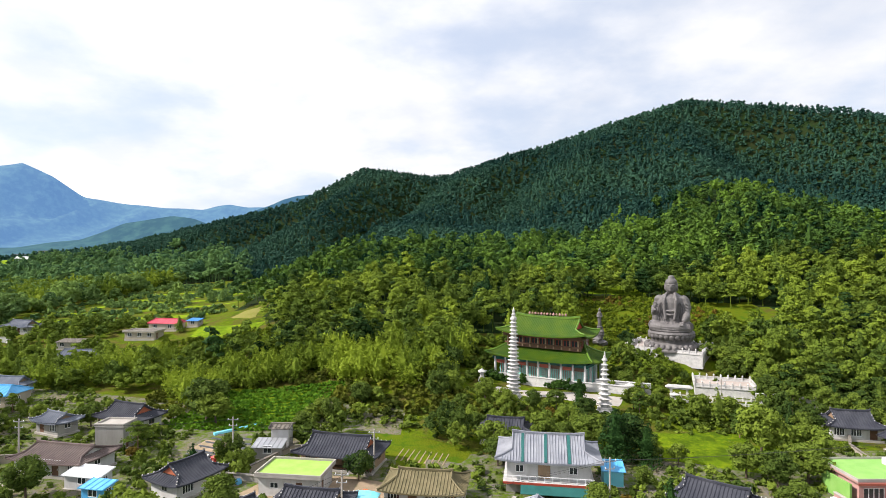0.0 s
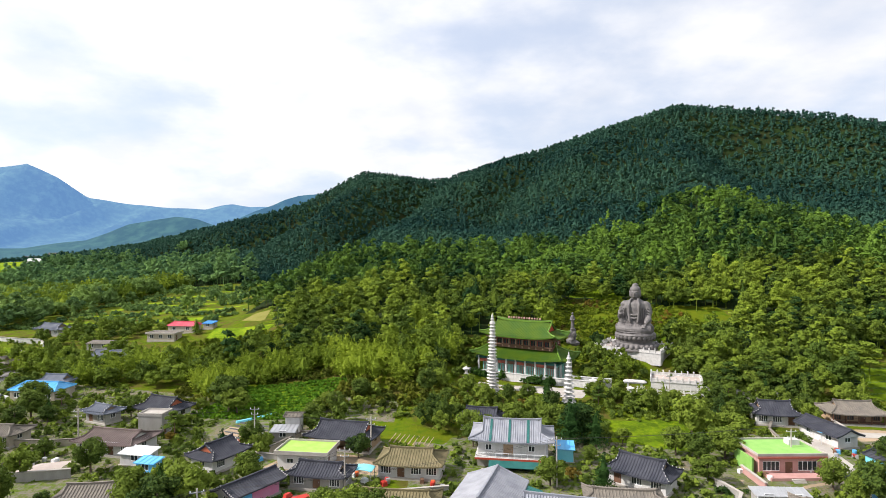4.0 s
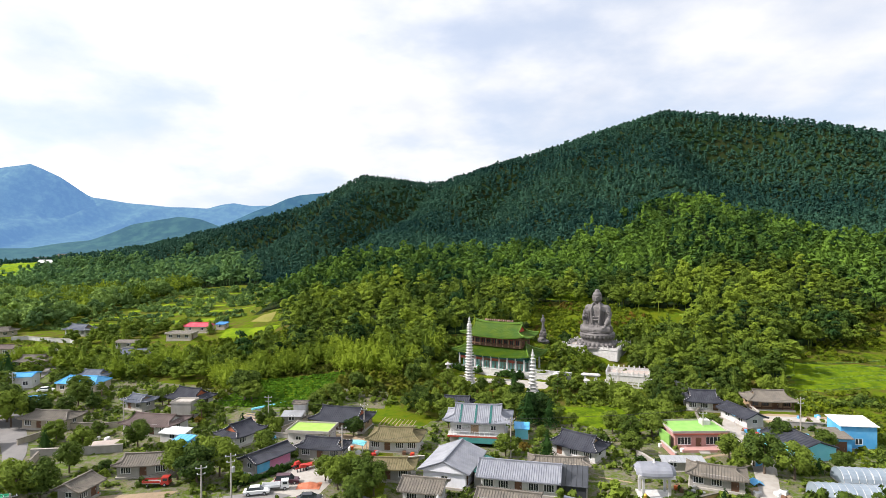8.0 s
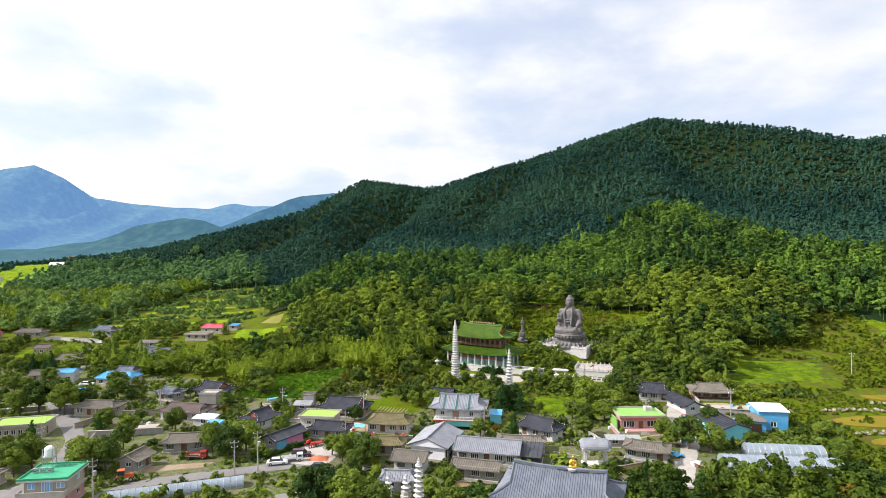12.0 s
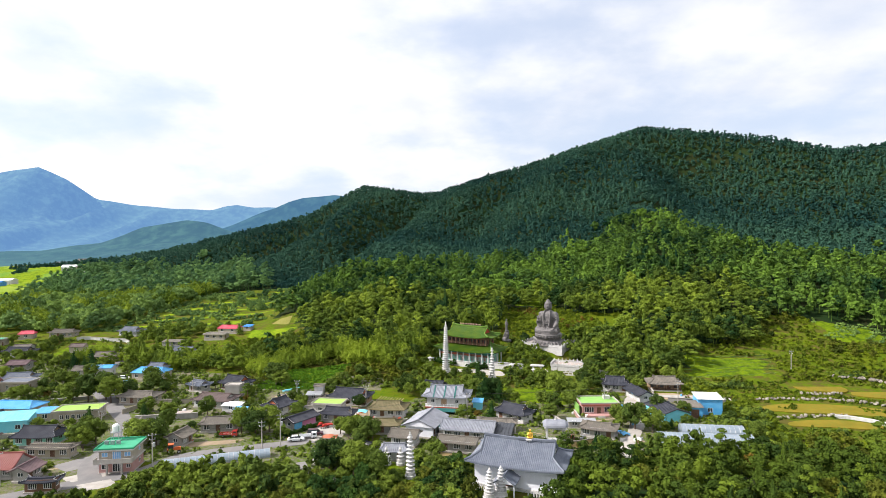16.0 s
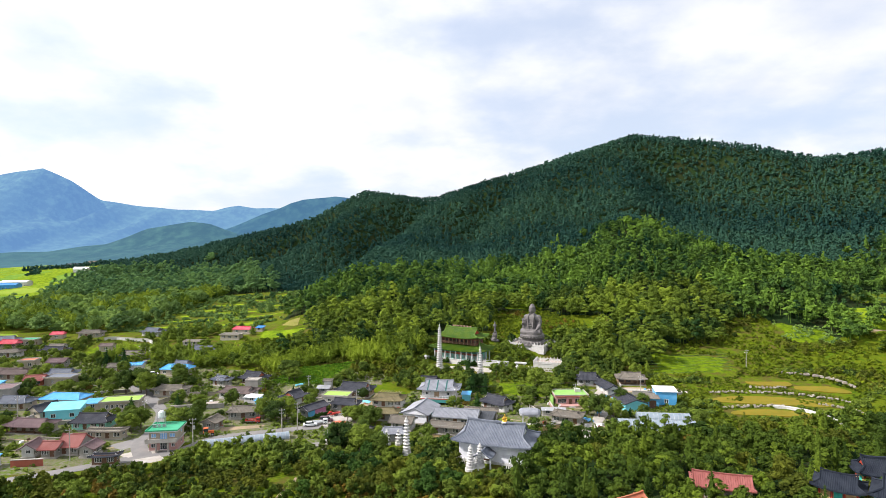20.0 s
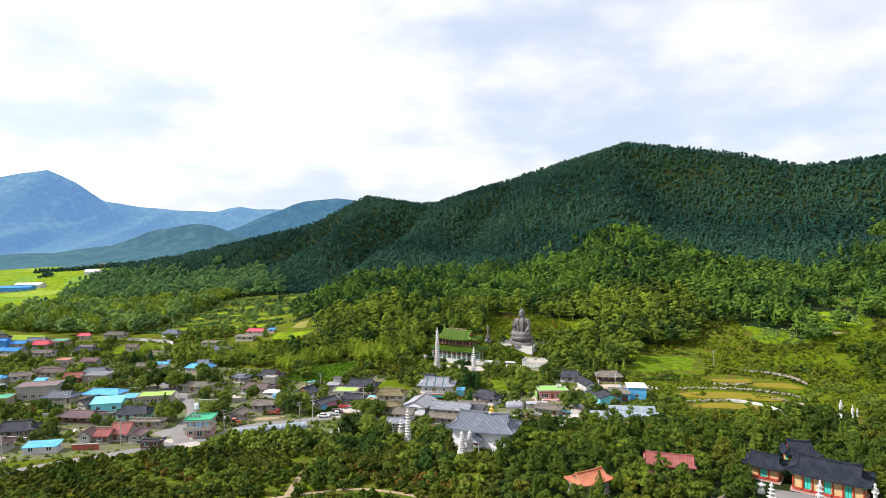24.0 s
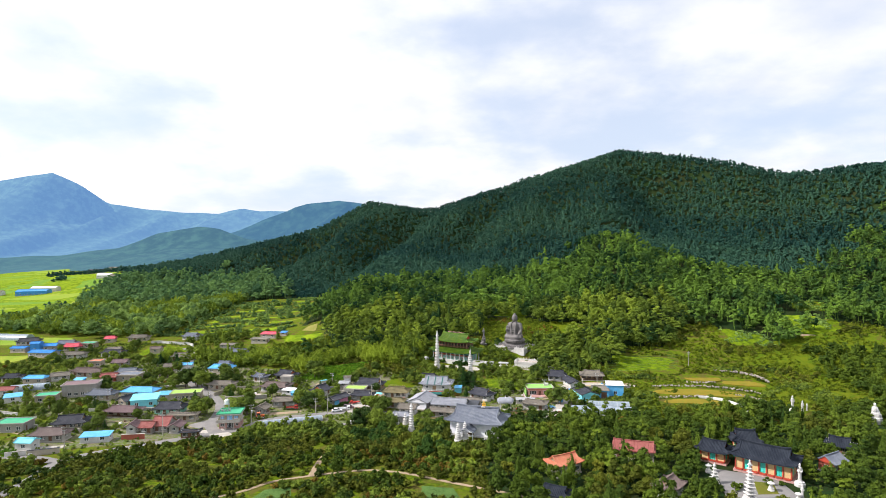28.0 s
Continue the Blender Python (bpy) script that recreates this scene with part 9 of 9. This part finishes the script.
kk = clear_of(qx, qy, 2)
sow("lane_trees", GROVE, qx[kk], qy[kk], 0.75, LEAF_HILL, "trees and shrubs between far farmhouses", "trees", rt)
qx, qy = scatter(-94, -46, 168, 198, 2.8, rt, lambda x, y: inside(x, y, BUSH_SLOPE))
kk = clear_of(qx, qy, 0.6)
sow("slope_bushes", SCRUB, qx[kk], qy[kk], 0.8, LEAF_OLIVE, "olive bushes on the slope below a field", "bushes", rt)
# scrub in the foreground and grove to the right of it
qx, qy = scatter(-175, 34, -42, 34, 2.6, rt, lambda x, y: (y < 30 - 0.10 * np.clip(-x - 60, 0, 200) - np.where(x < -60, 4 + 0.22 * (-x - 60), 0)) & broken(x, y, 7, -0.8) & ~inside(x, y, [(-168, -12), (-128, -6), (-126, 14), (-164, 14)]))
kk = clear_of(qx, qy, 0.4)
kind_of = np.sin(qx / 9.0 + 2 * np.sin(qy / 7.0)) + np.sin(qy / 6.0 + 1.6 * np.sin(qx / 11.0)) + rt.uniform(-0.7, 0.7, len(qx))
for nm, lo, hi, mt, lb, sz in (("foreground_scrub", -9, -0.95, LEAF_SHADE, "dark green scrub below the village", 0.95), ("olive_scrub", -0.95, 0.75, LEAF_SCRUB, "olive scrub covering the slope below the village", 0.85), ("bright_scrub", 0.75, 1.7, LEAF_VILLAGE, "fresh green bushes among the scrub", 0.95), ("russet_scrub", 1.7, 9, LEAF_RUST, "russet bushes among the scrub", 0.8)):
    w = kk & (kind_of >= lo) & (kind_of < hi)
    sow(nm, SCRUB, qx[w], qy[w], sz, mt, lb, "scrub", rt)
qx, qy = scatter(-150, 40, -40, 28, 6.2, rt, lambda x, y: (y < 24 - 0.30 * np.clip(-x - 60, 0, 200)) & broken(x, y, 12, 0.35, 1.0))
kk = clear_of(qx, qy, 1.2)
sow("orchard_trees", GROVE, qx[kk], qy[kk], 0.55, LEAF_SHADE, "dark rounded orchard trees in the scrub", "orchard", rt)
qx, qy = scatter(34, 215, -44, 66, 4.6, rt, lambda x, y: (y < 44 + 0.10 * np.clip(x - 40, 0, 100)) & ~inside(x, y, [(92, -34), (130, -30), (124, -8), (100, 2)]))
kk = clear_of(qx, qy, 0.5)
mood = np.sin(qx / 8 + 1.5 * np.sin(qy / 9)) + np.sin(qy / 7 + qx / 15) + rt.uniform(-1, 1, len(qx))
for nm, lo, hi, mt, lb, fm, sz in (("temple_wood", 0.35, 1.35, LEAF_TEMPLE, "green wood round the lower temple", MID[:8], 0.8), ("shady_wood", -9, 0.35, LEAF_SHADE, "darker green trees round the lower temple", MID[:8], 0.8), ("olive_wood", 1.35, 9, LEAF_SCRUB, "olive-brown trees round the lower temple", MID[:5], 0.74)):
    w = kk & (mood >= lo) & (mood < hi)
    sow(nm, fm, qx[w], qy[w], sz, mt, lb, "forest", rt)
HEDGES = [(9, 25), (19, 21), (22, 30), (12, 36)]
qx, qy = scatter(-20, 36, 6, 43, 3.7, rt, lambda x, y: ~inside(x, y, HEDGES) & ((x > -10) | (y < 34)))
kk = clear_of(qx, qy, 0.5)
mood = np.sin(qx / 5 + 1.5 * np.sin(qy / 6)) + np.sin(qy / 4.5 + qx / 9) + rt.uniform(-0.9, 0.9, len(qx))
for nm, lo, hi, mt, lb, fm, sz in (("garden_grove", 0.3, 9, LEAF_SCRUB, "olive rounded trees before the white hall", FGROVE[:5], 0.62), ("hall_grove", -0.9, 0.3, LEAF_VILLAGE, "fresh green trees before the white hall", FGROVE[:5], 0.56), ("dark_grove", -9, -0.9, LEAF_DARK, "dark evergreen trees before the white hall", FGROVE[:5], 0.6)):
    w = kk & (mood >= lo) & (mood < hi)
    sow(nm, fm, qx[w], qy[w], sz, mt, lb, "grove", rt)
off_hall = lambda x, y: ~((np.abs((x - 32.3) * 0.94 - (y - 31.9) * 0.342) < 10.2) & (np.abs((x - 32.3) * 0.342 + (y - 31.9) * 0.94 + 1.2) < 7.4)) & (np.hypot(x - 7.3, y - 34.4) > 1.7) & (np.hypot(x - 24.7, y - 22.4) > 1.9) & (np.hypot(x - 27.2, y - 23.5) > 1.9) & ~((np.abs(x - 4.5) < 4.5) & (np.abs(y - 44) < 5))
qx, qy = scatter(4, 28, 12, 38, 1.8, rt, lambda x, y: inside(x, y, HEDGES) & off_hall(x, y))
sow("clipped_hedges", FBUSH, qx, qy, 0.72, LEAF_DARK, "clipped dark green hedges beside the white hall", "hedge", rt)
qx, qy = scatter(-4, 44, 6, 38, 2.0, rt, lambda x, y: ~inside(x, y, HEDGES) & off_hall(x, y))
dk = broken(qx, qy, 4.0, 0.05)
sow("hall_shrubs", FBUSH, qx[dk], qy[dk], 0.55, LEAF_SCRUB, "olive shrubs round the white hall", "shrubs", rt)
sow("garden_hedges", FBUSH, qx[~dk], qy[~dk], 0.5, LEAF_VILLAGE, "low green shrubs round the white hall", "shrubs", rt)
ha = np.arange(0, 16, 0.8)
sow("yard_hedge", FBUSH, -30.5 + 9.5 * ha / 16, 62.7 + 11.3 * ha / 16, 0.5, LEAF_DARK, "clipped dark hedge between road and yard", "hedge", rt)
rx, ry = scatter(93, 126, -36, 2, 3.4, rt, lambda x, y: broken(x, y, 5, 0.25, 0.7))
rk = clear_of(rx, ry, 0.5)
sow("courtyard_shrubs", BUSH, rx[rk], ry[rk], 0.7, LEAF_SHADE, "clipped green shrubs in the temple courtyard", "shrubs", rt)
# shrubs of the pasture, the wood behind the hamlet
CLEARINGS = ([(186, 158), (214, 156), (218, 178), (190, 184)], [(234, 184), (262, 182), (272, 210), (242, 216)], [(262, 222), (292, 216), (298, 246), (268, 250)], [(206, 286), (232, 282), (240, 300), (212, 306)])
GRASSY = CLEARINGS + ([(104, 119), (142, 122), (150, 141), (112, 148)], [(112, 62), (176, 56), (178, 116), (118, 112)], [(234, 168), (262, 176), (284, 206), (246, 196)])
open_land = lambda x, y: (y < wood_edge(x) + 6) & ~np.any([inside(x, y, g) for g in GRASSY], axis=0)
qx, qy = scatter(100, 300, 46, 206, 3.1, rt, lambda x, y: open_land(x, y) & ~broken(x, y, 9, 0.45, 0.6))
kk = clear_of(qx, qy, 0.2)
sow("pasture_shrubs", LOW, qx[kk], qy[kk], 1.0, LEAF_OLIVE, "low olive shrubs covering the pasture", "shrubs", rt)
qx, qy = scatter(180, 300, 150, 310, 2.9, rt, lambda x, y: np.any([inside(x, y, g) for g in CLEARINGS], axis=0) & ~broken(x, y, 6, 0.35, 1.9))
sow("glade_bushes", LOW, qx, qy, 0.95, LEAF_EDGE, "low green bushes over the glades", "bushes", rt)
qx, qy = scatter(140, 310, 46, 200, 4.2, rt, lambda x, y: open_land(x, y) & broken(x, y, 15, 0.18, 2.4))
kk = clear_of(qx, qy, 0.4)
sow("pasture_bushes", SCRUB, qx[kk], qy[kk], 0.95, LEAF_SCRUB, "taller bushes in patches on the pasture", "bushes", rt)
qx, qy = scatter(206, 300, 56, 150, 5.2, rt, lambda x, y: (x > 204 + 0.3 * np.abs(y - 92)) & broken(x, y, 16, -0.6, 0.2))
sow("pasture_trees", GROVE, qx, qy, 0.78, LEAF_SHADE, "dark trees at the pasture's edge", "trees", rt)
qx, qy = scatter(68, 112, 118, 190, 4.8, rt, lambda x, y: (y < wood_edge(x) + 3) & (y > 124 - 0.1 * (x - 70)) & ~inside(x, y, GRASSY[4]) & ~inside(x, y, DRY_SLOPE) & (np.hypot(x - 59, y - 156) > 15) & ~((x < 92) & (y > 166)))
kk = clear_of(qx, qy, 1.0)
sow("hamlet_wood", FINE, qx[kk], qy[kk], 0.95, LEAF_HILL, "mixed wood rising behind the hamlet", "forest", rt)
qx, qy = scatter(90, 196, 58, 126, 1.9, rt, lambda x, y: broken(x, y, 4, -0.55, 2.2) & ~((x > 106) & (x < 146) & (y > 118)))
kk = clear_of(qx, qy, 0.0)
sow("pond_weeds", LOW, qx[kk], qy[kk], 0.62, LEAF_OLIVE, "low olive weeds round the ponds", "weeds", rt)
nn = clear_of(qx, qy, 0.6) & broken(qx, qy, 7, 0.25, 1.0)
sow("pond_bushes", LOW, qx[nn], qy[nn], 1.1, LEAF_VILLAGE, "green bushes between the ponds", "bushes", rt)
# weeds between the houses
TUFT = [clump(rt, 9, (0, 0, 0.15), (0.7, 0.7, 0.3), 0.42, 0.9) for _ in range(4)]
ux, uy = scatter(-235, 112, 28, 215, 2.1, rt, lambda x, y: in_village(x, y) & broken(x, y, 8, -0.85, 4.0))
kk = clear_of(ux, uy, 0.2)
for f in FIELDS:
    kk &= ~inside(ux, uy, f) | (rt.uniform(size=len(ux)) < 0.12)
sow("weeds", TUFT, ux[kk], uy[kk], 0.9, LEAF_VILLAGE, "tufts of grass and weeds in yards and verges", "weeds", rt)
qx, qy = scatter(-60, 34, 20, 46, 3.2, rt, lambda x, y: (y < 44 - 0.1 * np.abs(x)) & (y > 22))
kk = clear_of(qx, qy, 0.9)
sow("verge_thicket", SCRUB, qx[kk], qy[kk], 1.15, LEAF_VILLAGE, "thicket of bushes below the village road", "thicket", rt)
# weeds and hedges close round the houses
ux, uy = scatter(-170, 108, 10, 120, 2.9, rt, lambda x, y: broken(x, y, 5, -0.35, 5.0) & ((y > 34) | (y > 16 + 0.55 * (x + 100))))
kk = np.ones(len(ux), bool)
for fx, fy, r in FOOT:
    kk &= (ux - fx) ** 2 + (uy - fy) ** 2 > ((r if r < 5 else 0.7 * r) + 0.6) ** 2
for f in FIELDS:
    kk &= ~inside(ux, uy, f)
sow("yard_hedges", LOW, ux[kk], uy[kk], 0.62, LEAF_VILLAGE, "low hedges and weeds round farmhouses", "hedges", rt)
# crop rows
cx0, cy0 = [], []
for r in range(13):
    for k in range(34):
        u, v = (k + rt.uniform(-0.3, 0.3)) / 34, (r + 0.5) / 13
        cx0.append(-57 + 30 * u + 6 * v), cy0.append(117 - 4 * u + 24 * v)
for r in range(9):
    for k in range(24):
        u, v = (k + rt.uniform(-0.3, 0.3)) / 24, (r + 0.5) / 9
        cx0.append(-165 + 38 * u), cy0.append(-9 + 5 * u + 22 * v)
mx0, my0 = [], []
for r in range(6):
    for k in range(80):
        u, v = (k + rt.uniform(-0.4, 0.4)) / 80, (r + 0.5 + 0.12 * math.sin(k / 9 + r) + rt.uniform(-0.02, 0.02)) / 6
        mx0.append(105 + 38 * u + 7 * v), my0.append(119.5 + 4 * u + 23 * v)
CROP = [leafy(rt, 1.5, 0.9, 0.0, 3, 14, 0.42) for _ in range(4)]
sow("meadow_rows", CROP, np.array(mx0), np.array(my0), 0.42, LEAF_EDGE, "low grassy balks crossing the meadow", "crops", rt)
sow("crop_rows", CROP, np.array(cx0), np.array(cy0), 0.9, LEAF_CROP, "rows of bright green vegetable plants", "crops", rt)
# tree belts on the plain
qx, qy = scatter(-700, -330, 330, 900, 7.0, rt, lambda x, y: (np.abs(np.sin(y / 88 + x / 300 + 0.4 * np.sin(x / 47)) * 44) < 4) & broken(x, y, 26, 0.35))
kk = clear_of(qx, qy, 3)
sow("plain_trees", MOUNT[3:], qx[kk], qy[kk], 1.2, LEAF_MOUNT_DIMMED, "dark tree belts on the rice plain", "trees", rt)

# ---- woods ----
view = lambda x, y: np.abs(x - 10) < 0.80 * (y + 198) + 14
# line where sunny wood gives way to leaves coloured for cloud shade
SHADE_LINE_X = (-600, -400, -330, -230, -165, -120, -80, 0, 60, 90, 112, 130, 157, 164, 175, 192, 220, 255, 285, 310, 330, 420)
SHADE_LINE_Y = (560, 540, 520, 500, 450, 360, 292, 300, 296, 302, 310, 312, 308, 298, 284, 275, 262, 250, 256, 280, 305, 330)
shade_line = lambda x: 1.2 * np.interp(x / 1.2, SHADE_LINE_X, SHADE_LINE_Y) + 6 * np.sin(x / 23) + 5 * np.sin(x / 9.0 + 1)
border = lambda x, y: shade_line(x) + 26 * np.sin(x / 11 + y / 17) * np.sin(y / 12 - x / 19) + 14 * np.sin(x / 4.3 - y / 6.1) * np.sin(x / 7.7 + y / 5.2)
hx, hy = scatter(-110, 530, 120, 480, 5.4, rg, lambda x, y: view(x, y) & (y > wood_edge(x)) & (y < border(x, y)) & ~np.any([inside(x, y, g) for g in CLEARINGS + (FIELD_SLOPE, BUSH_SLOPE, DRY_SLOPE)], axis=0))
k = clear_of(hx, hy, 1.0)
tn = np.clip(0.27 + 0.3 * np.sin(hx / 17 + 1.4 * np.sin(hy / 23)) * np.sin(hy / 19 + hx / 41) + rg.normal(0, 0.24, len(hx)), -0.2, 0.75)
near = k & (hy < 236) & (hx > -60) & (hx < 175)
sow("hillside_wood", FINE, hx[near], hy[near], 1.02, LEAF_HILL, "mixed green wood of pines and broad-leaved trees on the hillside", "forest", rg, tn[near])
k &= ~near
sow("upper_wood", HILL, hx[k], hy[k], 1.05, LEAF_UPPER_HAZED, "mixed green wood higher on the hillside", "forest", rg, tn[k])
hx, hy = scatter(-600, -110, 300, 760, 6.8, rg, lambda x, y: view(x, y) & (y > wood_edge(x)) & (y < border(x, y)) & ~inside(x, y, [(-190, 470), (-120, 480), (-124, 500), (-192, 494)]))
sow("valley_wood", HILL[:8], hx, hy, 1.4, LEAF_VALLEY, "mid-green wood at the mountain's foot", "forest", rg)
mx_, my_ = scatter(-740, 670, 300, 810, 5.1, rg, lambda x, y: view(x, y) & (y >= border(x, y)) & (y > wood_edge(x)) & (y < 1.2 * np.interp(x / 1.2, RIDGE_X, RIDGE_Y) + 14) & (x > -640) & ~((x < -396) & (y < 655 - 0.5 * (x + 396))))
tn = np.clip(0.25 + 0.22 * np.sin(mx_ / 37 + my_ / 29) + rg.normal(0, 0.07, len(mx_)), 0, 0.55)
sow("mountain_wood", MOUNT, mx_, my_, 1.08, LEAF_MOUNT_DIMMED, "conifer wood covering the mountain, coloured dark for cloud shade", "forest", rg, tn)
bx_, by_ = scatter(84, 276, 780, 912, 8, rg, lambda x, y: y < 894)
sow("back_ridge_wood", MOUNT, bx_, by_, 1.0, LEAF_MOUNT_DIMMED, "dark wood on the ridge behind", "forest", rg)
